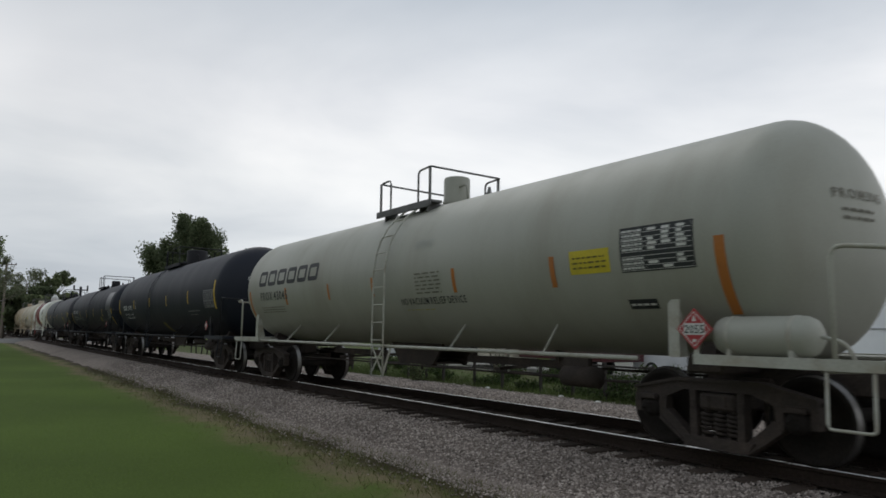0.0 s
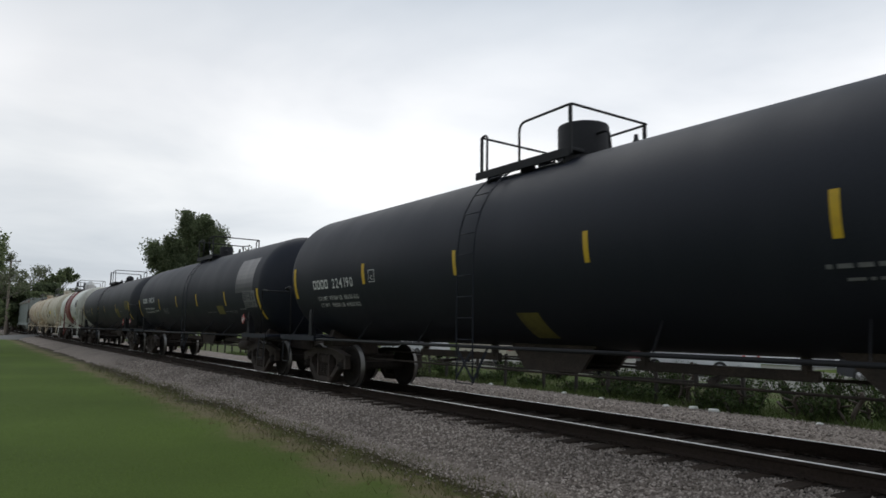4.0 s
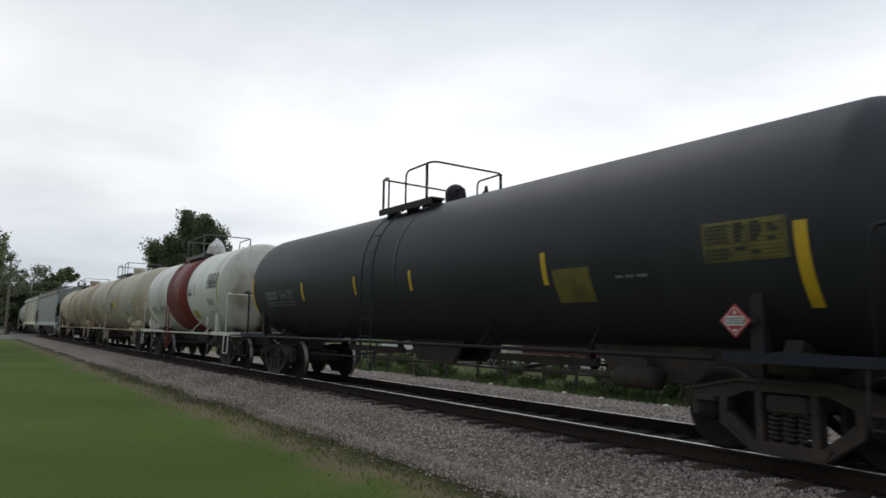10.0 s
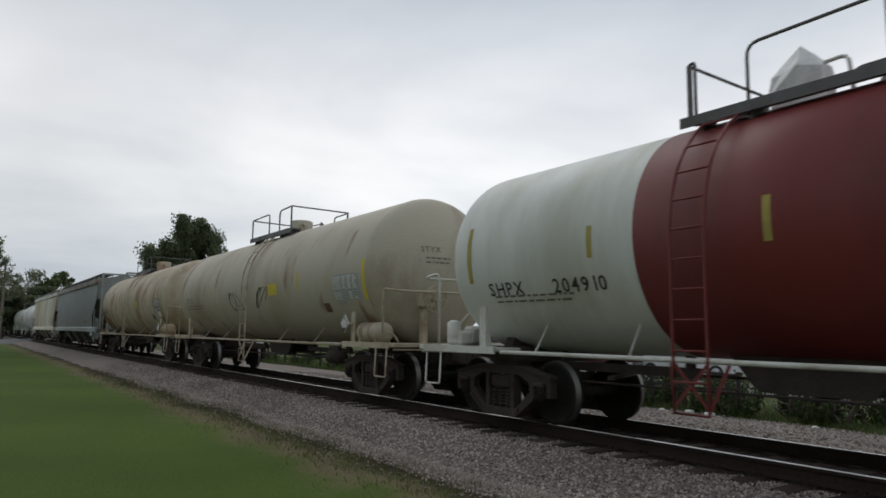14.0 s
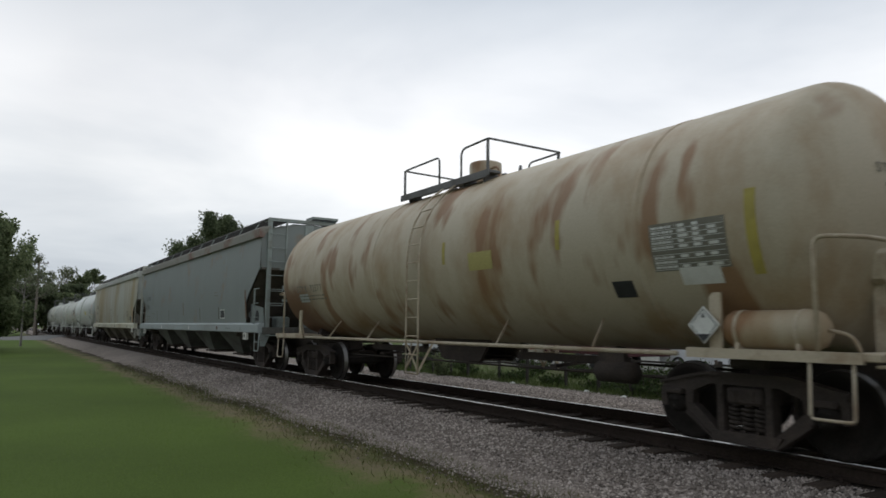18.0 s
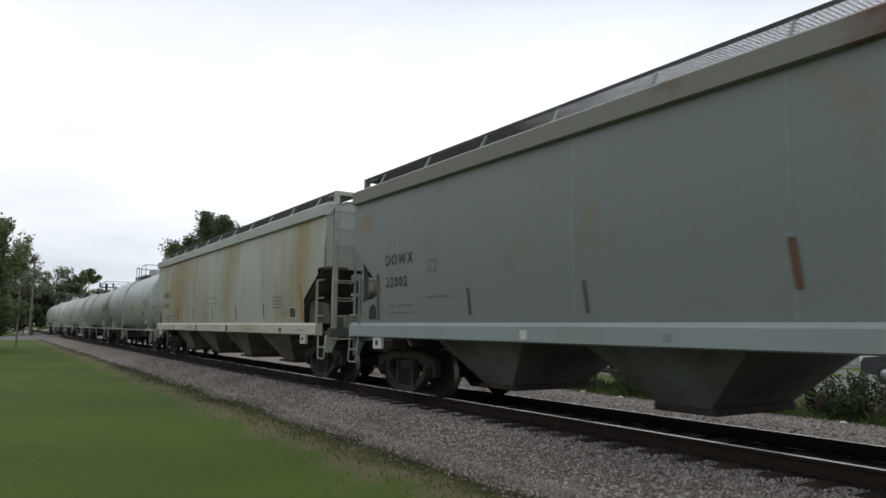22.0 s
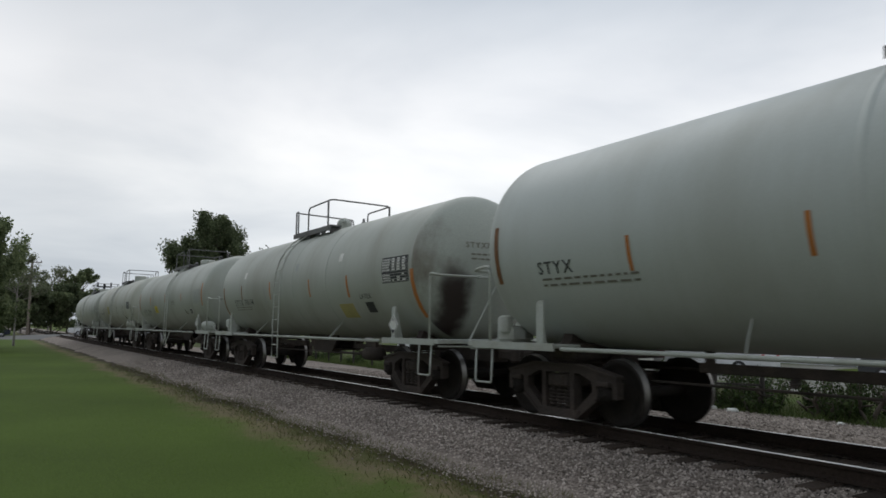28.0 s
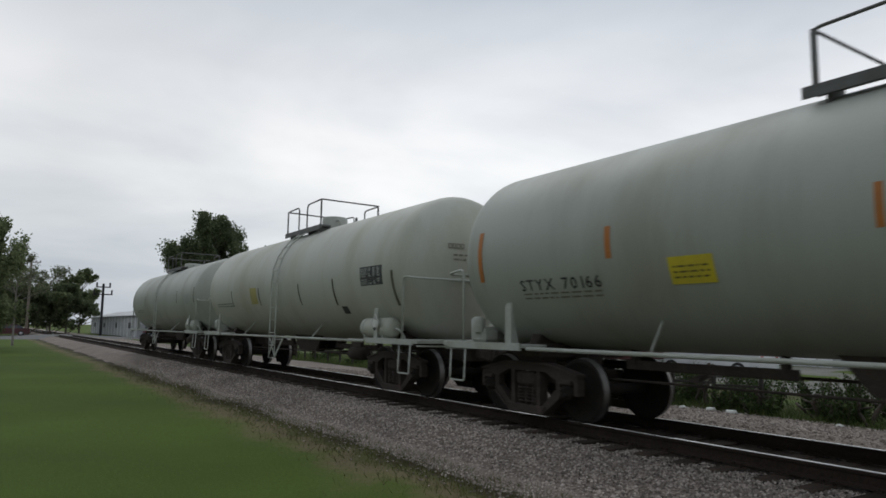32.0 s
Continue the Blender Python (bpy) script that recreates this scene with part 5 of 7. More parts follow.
    cars.append((66.0, tank_car(dict(rails=(1.38, 1.28, .58, -1.16, .2, 4.77), round_rail=True, dome_at=(.40, .37, .76), front=66.0, rear=80.1, R=1.515, zc=2.575, drawn=(1.52, 2.58), shell=WHITE, pipe=PIPE_WHITE, tape=YELLOW_OLD, seam=1.70, seam_f=1.84, head=.82, dome="bag", gear_rear=True, head_mat=HEAD_DIRTY,
        label="short white tank car with a dark red band round its middle", head_print=INK_FADED, bands=[((-1.40, 1.78), RED)], ladder_mat=RED, post=PIPE_WHITE,
        stripes=[(-5.05, -19, 16, .13), (-2.31, -9, 8, .10), (.05, -10, 8, .09), (2.5, -9, 7, .09), (5.1, -17, 17, .10)],
        panels=pa + [(-1.62, -41, .68, .36, OLIVE_PATCH), (-1.52, -7, .48, .11, INK), (-3.85, -22, .7, .24, GREYPANEL)],
        prints=pr + [(-1.55, -2, .5, .14, 3, 6, INK_FADED, 43), (-1.54, -6.2, .42, .06, 1, 6, PLACARD_WHITE, 44), (-3.88, -33, .65, .12, 2, 8, INK_FADED, 45), (4.6, -31, 1.7, .17, 2, 14, INK_FADED, 46)],
        mark="SHPX", texts=[(4.70, -25.5, .205, "SHPX", INK), (3.28, -25.5, .205, "204910", INK)],
        placards=[(-4.09, 1.46, .40, "white", "1789")]))))
    pa, pr = rows_of(table(-5.50, -22, 1.22, .56, GREYPANEL, PLACARD_WHITE, 52))
    cars.append((80.1, tank_car(dict(rails=(1.72, .28, -.52, -1.40, -.47, 4.78), dome_at=(-.05, .33, .40), front=80.1, rear=97.1, R=1.57, zc=2.63, drawn=(1.52, 2.58), shell=BEIGE, pipe=PIPE_BEIGE, head_mat=HEAD_BEIGE, rail_z=2.2, rail_in=.28, tape=SIGN_YELLOW, seam=1.30, seam_f=1.48, head=.75, air=(-7.4, -6.3), air_r=.2, brake_gear=True,
        label="dirty beige tank car with scrawled paint and a yellow panel", head_print=INK_FADED, rings=(-.55, 1.0), scribbles=[((1.7, -28, 1.3, .62), 3), ((-.5, -26, 1.2, .62), 7)],
        stripes=[(-6.94, -23, 9, .13), (-3.6, -12, 6, .08), (3.4, -10, 5, .06)],
        panels=pa + [(-1.64, -12, .6, .29, SIGN_YELLOW), (-4.85, -32, .3, .23, BROWN_PATCH), (-5.6, -26, .4, .1, GREYPANEL)], prints=pr + [(6.3, -22, 1.9, .2, 2, 12, INK_FADED, 53)],
        mark="STYX", texts=[(6.35, -13, .18, "STYX", INK_FADED)],
        placards=[(-6.05, 1.52, .40, "white", "")]))))
    pa, pr = rows_of(table(-5.52, -21, 1.05, .58, INK_FADED, PLACARD_WHITE, 62))
    cars.append((97.1, tank_car(dict(rails=(1.80, .38, -.40, -1.28, -.32, 4.77), dome_at=(.0, .33, .45), front=97.1, rear=114.1, R=1.58, zc=2.64, drawn=(1.52, 2.58), shell=RUSTY, rail_z=2.28, rail_in=.42, pipe=PIPE_BEIGE, tape=YELLOW_OLD, seam=1.30, seam_f=1.45, head=.75, air=(-7.45, -6.3), brake_gear=True,
        label="beige tank car with heavy rust stains running down its shell", head_print=INK_FADED, rings=(-5.3, 1.9), ring_mat=RUSTY,
        stripes=[(-6.88, -25, 10, .13), (-3.88, -5, 11, .09), (-.9, -5, 10, .09), (1.9, -5, 9, .08)],
        panels=pa + [(-5.87, -28, .55, .22, PLACARD_WHITE), (-4.76, -33, .35, .24, INK), (-1.66, -11, .66, .30, OLIVE_PATCH), (6.2, -24, .6, .22, GREYPANEL)], prints=pr + [(6.3, -23, 1.8, .18, 2, 12, INK_FADED, 63)],
        mark="STYX", texts=[(6.29, -14, .17, "STYX", INK_FADED), (5.40, -14, .17, "72577", INK_FADED)],
        placards=[(-6.2, 1.40, .42, "white", "")]))))
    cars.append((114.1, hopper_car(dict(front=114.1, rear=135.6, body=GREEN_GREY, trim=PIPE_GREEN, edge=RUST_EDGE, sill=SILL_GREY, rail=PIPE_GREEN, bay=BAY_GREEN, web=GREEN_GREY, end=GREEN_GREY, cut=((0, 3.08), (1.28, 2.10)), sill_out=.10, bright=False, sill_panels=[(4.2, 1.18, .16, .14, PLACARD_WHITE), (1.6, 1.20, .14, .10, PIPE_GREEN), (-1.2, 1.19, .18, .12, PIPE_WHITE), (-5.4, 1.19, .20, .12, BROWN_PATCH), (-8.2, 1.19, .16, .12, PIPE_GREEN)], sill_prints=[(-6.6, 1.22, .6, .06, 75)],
        label="grey-green covered hopper car with rusty roof edges",
        texts=[(8.47, 2.56, .21, "DOWX"), (8.43, 2.13, .20, "22002")], prints=[(8.35, 1.72, 1.0, .09, 1, 9, 71), (8.35, 1.58, 1.0, .09, 1, 9, 72), (6.9, 1.85, .7, .09, 1, 6, 73), (-4.9, 2.35, .5, .2, 2, 4, 74)],
        stripes=[(8.78, 1.47, .12, .95, .0), (-8.60, 1.58, .12, .88, .1), (5.6, 1.55, .07, .45, .05), (2.9, 1.55, .07, .45, .05), (-2.8, 1.55, .07, .45, .05), (0.0, 1.75, .09, .52, .05)],
        panels=[(-5.46, 1.56, .09, .42, DARK_TAPE), (-5.72, 1.58, .54, .31, PLACARD_WHITE), (-5.75, 1.61, .48, .25, INK), (-9.0, 1.6, .26, .16, INK)], boxes=[(6.82, 2.33, .25)]))))
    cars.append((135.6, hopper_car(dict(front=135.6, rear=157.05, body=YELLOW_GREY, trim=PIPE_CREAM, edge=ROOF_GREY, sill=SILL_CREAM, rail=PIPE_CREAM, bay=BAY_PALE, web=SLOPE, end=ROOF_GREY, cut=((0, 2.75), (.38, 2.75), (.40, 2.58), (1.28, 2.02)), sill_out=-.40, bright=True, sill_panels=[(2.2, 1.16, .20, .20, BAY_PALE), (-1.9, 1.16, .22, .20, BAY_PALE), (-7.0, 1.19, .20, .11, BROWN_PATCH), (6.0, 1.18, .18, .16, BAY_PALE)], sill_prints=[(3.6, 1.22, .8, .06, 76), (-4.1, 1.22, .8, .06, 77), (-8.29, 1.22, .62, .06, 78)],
        label="pale covered hopper car with yellow-brown streaks down its sides",
        texts=[(8.18, 2.53, .21, "DOWX"), (8.16, 2.09, .20, "68247", 1.17), (8.11, 1.70, .085, "LD LMT  221300  lbs  100 350  kg  LO"), (8.08, 1.54, .085, "LT WT    64300  lbs    29 400  kg")],
        prints=[(-6.33, 1.80, .8, .38, 4, 7, 81), (-7.1, 1.6, .4, .16, 2, 4, 82), (1.0, 2.28, 1.75, .07, 1, 14, 83), (.76, 2.08, 1.5, .07, 1, 12, 84)],
        stripes=[(8.66, 1.47, .12, .92, .0), (-8.44, 1.47, .12, .92, .1), (5.5, 1.55, .10, .52, .05), (2.8, 1.55, .08, .45, .05), (0, 1.55, .08, .45, .05), (-2.81, 1.55, .08, .42, .05), (-5.54, 1.55, .08, .42, .05)],
        panels=[(-7.65, 1.55, .46, .29, PLACARD_WHITE), (-7.68, 1.57, .40, .25, INK), (8.3, 1.60, .08, .1, INK)], boxes=[(6.80, 2.29, .26)]))))
    pa, pr = rows_of(table(-5.30, -14, 1.05, .44, GREYPANEL, PALE, 92))
    cars.append((157.05, tank_car(dict(PALEISH, R=1.58, zc=2.64, shell=PALE_LIGHT, rails=(1.50, .55, -.24, -1.60, -.2, 4.79), dome_at=(.27, .36, .44), front=157.05, rear=173.9, head_mat=HEAD_STREAK, tape=ORANGE, label="pale grey-green tank car with a yellow panel", gear_rear=True, head_print=INK_FADED, rings=(1.6,), dome_mat=PALE,
        stripes=[(-6.7, -19, 15, .12), (-3.9, -20, -2, .08), (-1.36, -18, -2, .07), (2.1, -19, -2, .06), (4.4, -19, -2, .06), (7.07, -21, 13, .1, BROWN_TAPE)],
        panels=pa + [(-1.84, -16, .65, .32, SIGN_YELLOW), (-4.53, -31, .30, .26, INK)], prints=pr + [(-1.88, -14.5, .56, .22, 3, 6, YELLOW_PATCH, 95), (6.1, -25, 1.8, .18, 2, 12, INK_FADED, 93), (-5.5, -21, .5, .1, 2, 5, INK_FADED, 94)],
        mark="STYX", texts=[(6.15, -17, .18, "STYX", INK)], placards=[(-6.1, 1.47, .38, "white", "")]))))
    pa, pr = rows_of(table(-5.09, -13, 1.08, .52, INK, PLACARD_WHITE, 102))
    cars.append((173.9, tank_car(dict(PALEISH, plain_ladder=True, seam_f=1.43, R=1.475, zc=2.54, head_mat=HEAD_RUST, rails=(1.38, 1.2, .45, -1.12, .25, 4.66), round_rail=True, dome="ball", dome_at=(-.02, .20, .37), vee=True, rail_in=.18, front=173.9, rear=189.4, tape=ORANGE, label="pale grey-green tank car with a rust-stained leading end", head_print=INK_FADED, rings=(0.0, -2.2), gear_rear=True, dome_mat=PALE,
        stripes=[(-6.30, -43, -4, .13), (-3.4, -22, -3, .09), (-1.18, -19, -2, .07), (1.75, -18, 1, .08), (2.2, -23, -5, .07, GREYPANEL), (4.39, -16, 1, .09, BROWN_TAPE), (6.33, -40, 1, .11, BROWN_TAPE)],
        panels=pa + [(-4.08, -37, .38, .26, INK), (-2.73, -42, .74, .38, OLIVE_PATCH), (4.2, 8.5, .2, .2, PLACARD_WHITE), (-.2, 8, .2, .2, GREYPANEL), (-2.9, 10, .2, .2, PLACARD_WHITE)], prints=pr + [(5.2, -30, 1.6, .16, 2, 12, INK_FADED, 103)],
        mark="STYX", texts=[(5.22, -23, .19, "STYX", INK, 1.1), (4.2, -23, .19, "70114", INK, 1.2), (-3.91, -24, .11, "LATEX", INK)], placards=[(-5.67, 1.40, .40, "white", "")]))))
    pa, pr = rows_of(table(-5.0, -14, 1.08, .52, GREYPANEL, PALE, 112))
    cars.append((189.4, tank_car(dict(PALEISH, R=1.495, zc=2.555, seam_f=1.48, longer=.3, air_r=.18, scrawl=.006, rails=(1.10, -.35, -1.03, -1.40, -1.15, 4.70), dome_at=(-1.25, .33, .22), front=189.4, rear=205.2, tape=ORANGE, label="pale grey-green tank car with an air reservoir on its platform", air=(-7.0, -5.95), head_print=INK_FADED, gear_rear=True, dome_mat=PALE,
        stripes=[(-6.32, -19, 14, .13), (-2.99, -9, 3, .09), (.23, -10, 6, .08), (3.55, -11, 5, .10), (6.35, -18, 13, .11)],
        panels=pa + [(-4.17, -31, .38, .25, PLACARD_WHITE), (-4.19, -30.4, .17, .22, INK), (-4.38, -30.4, .14, .22, INK), (2.63, -26, .62, .34, SIGN_YELLOW)], prints=pr + [(2.57, -24, .5, .2, 3, 6, YELLOW_PATCH, 113), (-1.1, -14, .7, .2, 3, 6, INK_FADED, 114), (5.4, -31, 1.6, .14, 2, 12, INK_FADED, 115)],
        scribbles=[((-3.3, -31, .5, .25), 11)], mark="STYX", texts=[(5.43, -25, .17, "STYX", INK, 1.1), (4.52, -25, .17, "70166", INK, 1.12)], placards=[(-5.82, 1.42, .40, "white", "")]))))
    pa, pr = rows_of(table(-5.25, -13, 1.0, .40, INK, GREYPANEL, 122))
    cars.append((205.2, tank_car(dict(PALEISH, R=1.53, zc=2.59, shell=PALE_DIRTY, rails=(1.0, .1, -.5, -1.5, -.6, 4.78), dome_at=(-.45, .36, .36), front=205.2, rear=221.3, label="stained pale grey tank car with dark worn tape", air=(-6.3, -5.0), head_print=INK_FADED, gear_rear=True, dome_mat=PALE, rings=(.2,),
        stripes=[(-6.66, -31, -3, .10), (-3.8, -28, -4, .08), (-1.65, -26, -5, .08), (1.5, -24, -4, .08), (4.2, -24, -4, .08)], panels=pa + [(-3.96, -37, .3, .2, INK), (2.3, -22, .6, .5, OLIVE_PATCH)], prints=pr + [(6.0, -24, 1.8, .17, 2, 9, INK, 123)],
        placards=[(-5.95, 1.45, .38, "white", "")]))))
    pa, pr = rows_of(table(-4.9, -14, .9, .38, GREYPANEL, PALE, 132))
    cars.append((221.3, tank_car(dict(PALEISH, R=1.50, zc=2.56, seam=.95, seam_f=1.3, front=221.3, rear=237.0, label="pale grey tank car closing the train", air=(-6.2, -5.0), head_print=INK_FADED, dome_mat=PALE,
        stripes=[(-6.5, -13, 10, .10), (-3.6, -12, 8, .08), (.6, -12, 12, .08), (3.4, -12, 8, .08)], panels=pa + [(1.2, -26, .5, .4, GREYPANEL)], prints=pr + [(5.8, -24, 1.7, .17, 2, 9, INK_FADED, 133)],
        placards=[(-5.75, 1.45, .36, "white", "")]))))
    return cars


TRAIN = build_train()

# ---------------------------------------------------------------- ground, track


def noise2(x, y, s, seed=0.0):
    return noise.noise(Vector((x * s + seed, y * s - seed, seed)))


GRASS = surf("mown_grass", (.077, .110, .020), .9, stain=(.094, .126, .025), amount=.8, size=.25, grain=30, fine=.2, bump=.5, edge=(.42, .62), spec=.1)
GRAVEL = surf("ballast_bed", (.225, .190, .163), .95, stain=(.145, .122, .104), amount=.7, size=.6, grain=45, fine=.5, bump=1.0, spec=.2)
STONES = islands("ballast_stones", (.128, .106, .092), (.50, .437, .387), warm=(.280, .238, .206))
BLADES = islands("grass_blades", (.105, .165, .027), (.146, .215, .046), warm=(.121, .185, .034), thin=.6)
DRYBLADES = islands("dry_grass_blades", (.095, .080, .037), (.185, .150, .080), warm=(.085, .11, .03), thin=.3)
WEEDS = islands("weed_leaves", (.024, .043, .013), (.075, .105, .034), thin=.2)
LOT = surf("pale_gravel_lot", (.22, .215, .195), .95, stain=(.14, .145, .105), amount=.7, size=.25, grain=20, fine=.3, bump=.4, edge=(.45, .6), spec=.1)
ROUGH = surf("rough_weedy_soil", (.075, .105, .030), .95, stain=(.085, .082, .040), amount=.9, size=.5, grain=14, fine=.4, bump=.6, edge=(.42, .6), spec=.1)
ROUGHBLADES = islands("uncut_grass_blades", (.055, .085, .022), (.13, .155, .055), warm=(.085, .12, .032))
OILSTONES = islands("oily_stones", (.024, .020, .018), (.095, .082, .071), warm=(.048, .041, .036))
TIE = surf("creosoted_tie_timber", (.044, .033, .026), .95, stain=(.070, .054, .043), spec=.15, amount=.7, size=3, grain=30, fine=.3, bump=.4, stretch=(.2, 3, 3), random_hue=.3)
RAIL = surf("rusty_rail_steel", (.032, .023, .018), .95, 0.0, stain=(.020, .015, .012), amount=.6, size=2, fine=.2, bump=.1, spec=.15)
RAIL_TOP = surf("polished_rail_head", (.62, .61, .60), .26, 1.0, fine=.06, bump=.01)
ASPHALT = surf("road_asphalt", (.13, .128, .122), .9, stain=(.17, .165, .155), amount=.6, size=.4, grain=60, fine=.2, bump=.3)


def ground_height(x, y):
    """Height of the earth under ballast, verge and lawn."""
    a = abs(x)
    if x < 0:
        h = -.30 - .24 * min(max((a - 1.6) / 1.4, 0), 1)
        h += -.02 * noise2(x, y, .4, 3) + .03 * min(max((a - 6) / 10, 0), 1)
    else:
        h = -.30 - .18 * min(max((a - 2.0) / 2.5, 0), 1) + .03 * noise2(x, y, .3, 5)
    return h


def sheet(name, xs, ys, height, mat, label, category, lift=0.0):
    v = [(x, y, height(x, y) + lift) for y in ys for x in xs]
    n = len(xs)
    s = Shape().add(v, [(j * n + i, j * n + i + 1, (j + 1) * n + i + 1, (j + 1) * n + i) for j in range(len(ys) - 1) for i in range(n - 1)], True)
    return tagged(new(name, s.mesh(name, mat)), label, category, kind="structure")


def edge_wave(y, seed=0.0):
    return .22 * noise2(y, 0, .35, 1 + seed) + .16 * noise2(y, 0, 1.3, 2 + seed)


def ballast_height(x, y):
    a = abs(x)
    top = -.20
    if a < 1.35:
        return top
    e = 3.0 if x < 0 else 6.3
    k = min((a - 1.35) / (e - 1.35), 1)
    return top + (ground_height(x, y) - .05 - top) * k ** 1.2


xs_far = [-900, -300, -120, -60, -35, -24, -18, -14, -11, -9, -7.5, -6.2, -5.2, -4.5, -4, -3.6, -3.2, -2.8, -2.4, -1.6, -.8, 0, .8, 1.6, 2.4, 3.2, 4, 4.8, 6, 8, 11, 16, 24, 36, 60, 120, 300, 900]
ys_far = [-900, -300, -120, -60, -40] + [float(y) for y in np.arange(-30, 60, 1.5)] + [62, 66, 72, 80, 90, 105, 130, 170, 230, 320, 500, 900, 1800]
sheet("ground", xs_far, ys_far, ground_height, GRASS, "mown green lawn and grass beside the track", "ground")


def strip(name, inner, outer, y0, y1, step, cols, height, mat, label, category):
    """A strip along the track between two wandering edges."""
    ys = list(np.arange(y0, y1 + step, step))
    v = []
    for y in ys:
        a, b = inner(y), outer(y)
        v += [(a + (b - a) * k / cols, y, height(a + (b - a) * k / cols, y)) for k in range(cols + 1)]
    n = cols + 1
    s = Shape().add(v, [(j * n + i, j * n + i + 1, (j + 1) * n + i + 1, (j + 1) * n + i) for j in range(len(ys) - 1) for i in range(cols)], True)
    return tagged(new(name, s.mesh(name, mat)), label, category, kind="structure")




def verge_material():
    """From bare soil at the gravel's foot through dry grass to the lawn's green, in ragged patches."""
    m = bpy.data.materials.new("dry_verge")
    m.use_nodes = True
    nt = m.node_tree
    N, Lk = nt.nodes.new, nt.links.new
    b = nt.nodes["Principled BSDF"]
    b.inputs["Roughness"].default_value, b.inputs["Specular IOR Level"].default_value = .95, .1
    co, sep = N("ShaderNodeTexCoord"), N("ShaderNodeSeparateXYZ")
    Lk(co.outputs["Object"], sep.inputs[0])
    total = sep.outputs[0]
    for size, much in ((.55, 1.7), (2.6, .7), (11, .5)):
        n, k = N("ShaderNodeTexNoise"), N("ShaderNodeMath")
        n.inputs["Scale"].default_value, n.inputs["Detail"].default_value = size, 4
        Lk(co.outputs["Object"], n.inputs["Vector"])
        k.operation = "MULTIPLY_ADD"
        k.inputs[1].default_value = much
        Lk(n.outputs[0], k.inputs[0])
        Lk(total, k.inputs[2])
        total = k.outputs[0]
    r = N("ShaderNodeMapRange")
    r.inputs["From Min"].default_value, r.inputs["From Max"].default_value = -1.50, -3.35
    Lk(total, r.inputs["Value"])
    c = N("ShaderNodeValToRGB")
    e = c.color_ramp.elements
    e[0].position, e[0].color = .05, (.052, .041, .030, 1)
    e[1].position, e[1].color = .92, (.073, .111, .021, 1)
    for p, q in ((.17, (.070, .058, .036, 1)), (.27, (.086, .092, .034, 1)), (.40, (.150, .124, .074, 1)), (.56, (.130, .124, .054, 1)), (.70, (.083, .114, .028, 1))):
        k = e.new(p)
        k.color = q
    Lk(r.outputs[0], c.inputs[0])
    big, br, bs = N("ShaderNodeTexNoise"), N("ShaderNodeMapRange"), N("ShaderNodeVectorMath")
    big.inputs["Scale"].default_value, big.inputs["Detail"].default_value = .22, 3
    Lk(co.outputs["Object"], big.inputs["Vector"])
    br.inputs["From Min"].default_value, br.inputs["From Max"].default_value = .3, .7
    br.inputs["To Min"].default_value, br.inputs["To Max"].default_value = .84, 1.20
    Lk(big.outputs[0], br.inputs["Value"])
    bs.operation = "SCALE"
    Lk(c.outputs[0], bs.inputs[0])
    Lk(br.outputs[0], bs.inputs["Scale"])
    g, gr, sc = N("ShaderNodeTexNoise"), N("ShaderNodeMapRange"), N("ShaderNodeVectorMath")
    g.inputs["Scale"].default_value, g.inputs["Detail"].default_value = 40, 4
    Lk(co.outputs["Object"], g.inputs["Vector"])
    gr.inputs["From Min"].default_value, gr.inputs["From Max"].default_value = .3, .7
    gr.inputs["To Min"].default_value, gr.inputs["To Max"].default_value = .78, 1.22
    Lk(g.outputs[0], gr.inputs["Value"])
    sc.operation = "SCALE"
    Lk(bs.outputs[0], sc.inputs[0])
    Lk(gr.outputs[0], sc.inputs["Scale"])
    Lk(sc.outputs[0], b.inputs["Base Color"])
    bp = N("ShaderNodeBump")
    bp.inputs["Strength"].default_value, bp.inputs["Distance"].default_value = .25, .01
    Lk(g.outputs[0], bp.inputs["Height"])
    Lk(bp.outputs[0], b.inputs["Normal"])
    return m


strip("lawn", lambda y: -2.6, lambda y: -44.6, -30, 150, .75, 84, lambda x, y: ground_height(x, y) + .012, verge_material(), "mown green lawn with a ragged dry verge", "lawn")
strip("ballast", lambda y: -3.0 + edge_wave(y), lambda y: 6.25 + edge_wave(y, 7), -40, 420, .5, 22, lambda x, y: max(ballast_height(x, y), ground_height(x, y) + .02), GRAVEL, "grey crushed-stone ballast bed under the track", "ballast")


def stone_field(name, count, seed, place, label, mat=None):
    """Loose ballast stones: squashed, irregular eight-sided lumps."""
    rng = np.random.default_rng(seed)
    base = np.array([(1, 0, 0), (-1, 0, 0), (0, 1, 0), (0, -1, 0), (0, 0, 1), (0, 0, -1)], float)
    tri = np.array([(0, 2, 4), (2, 1, 4), (1, 3, 4), (3, 0, 4), (2, 0, 5), (1, 2, 5), (3, 1, 5), (0, 3, 5)])
    V, F = [], []
    for i in range(count):
        x, y, r = place(rng)
        a = rng.uniform(0, 6.28)
        p = base * rng.uniform(.55, 1.15, (6, 1)) * r * (1, .8, .65)
        c, s_ = math.cos(a), math.sin(a)
        p = p @ np.array([[c, s_, 0], [-s_, c, 0], [0, 0, 1]])
        z = max(ballast_height(x, y), ground_height(x, y) + .02)
        V.append(p + (x, y, z + r * .15))
        F.append(tri + 6 * i)
    me = bpy.data.meshes.new(name)
    me.from_pydata(np.concatenate(V).tolist(), [], np.concatenate(F).tolist())
    me.materials.append(mat or STONES)
    return tagged(new(name, me), label, "gravel", kind="stuff")


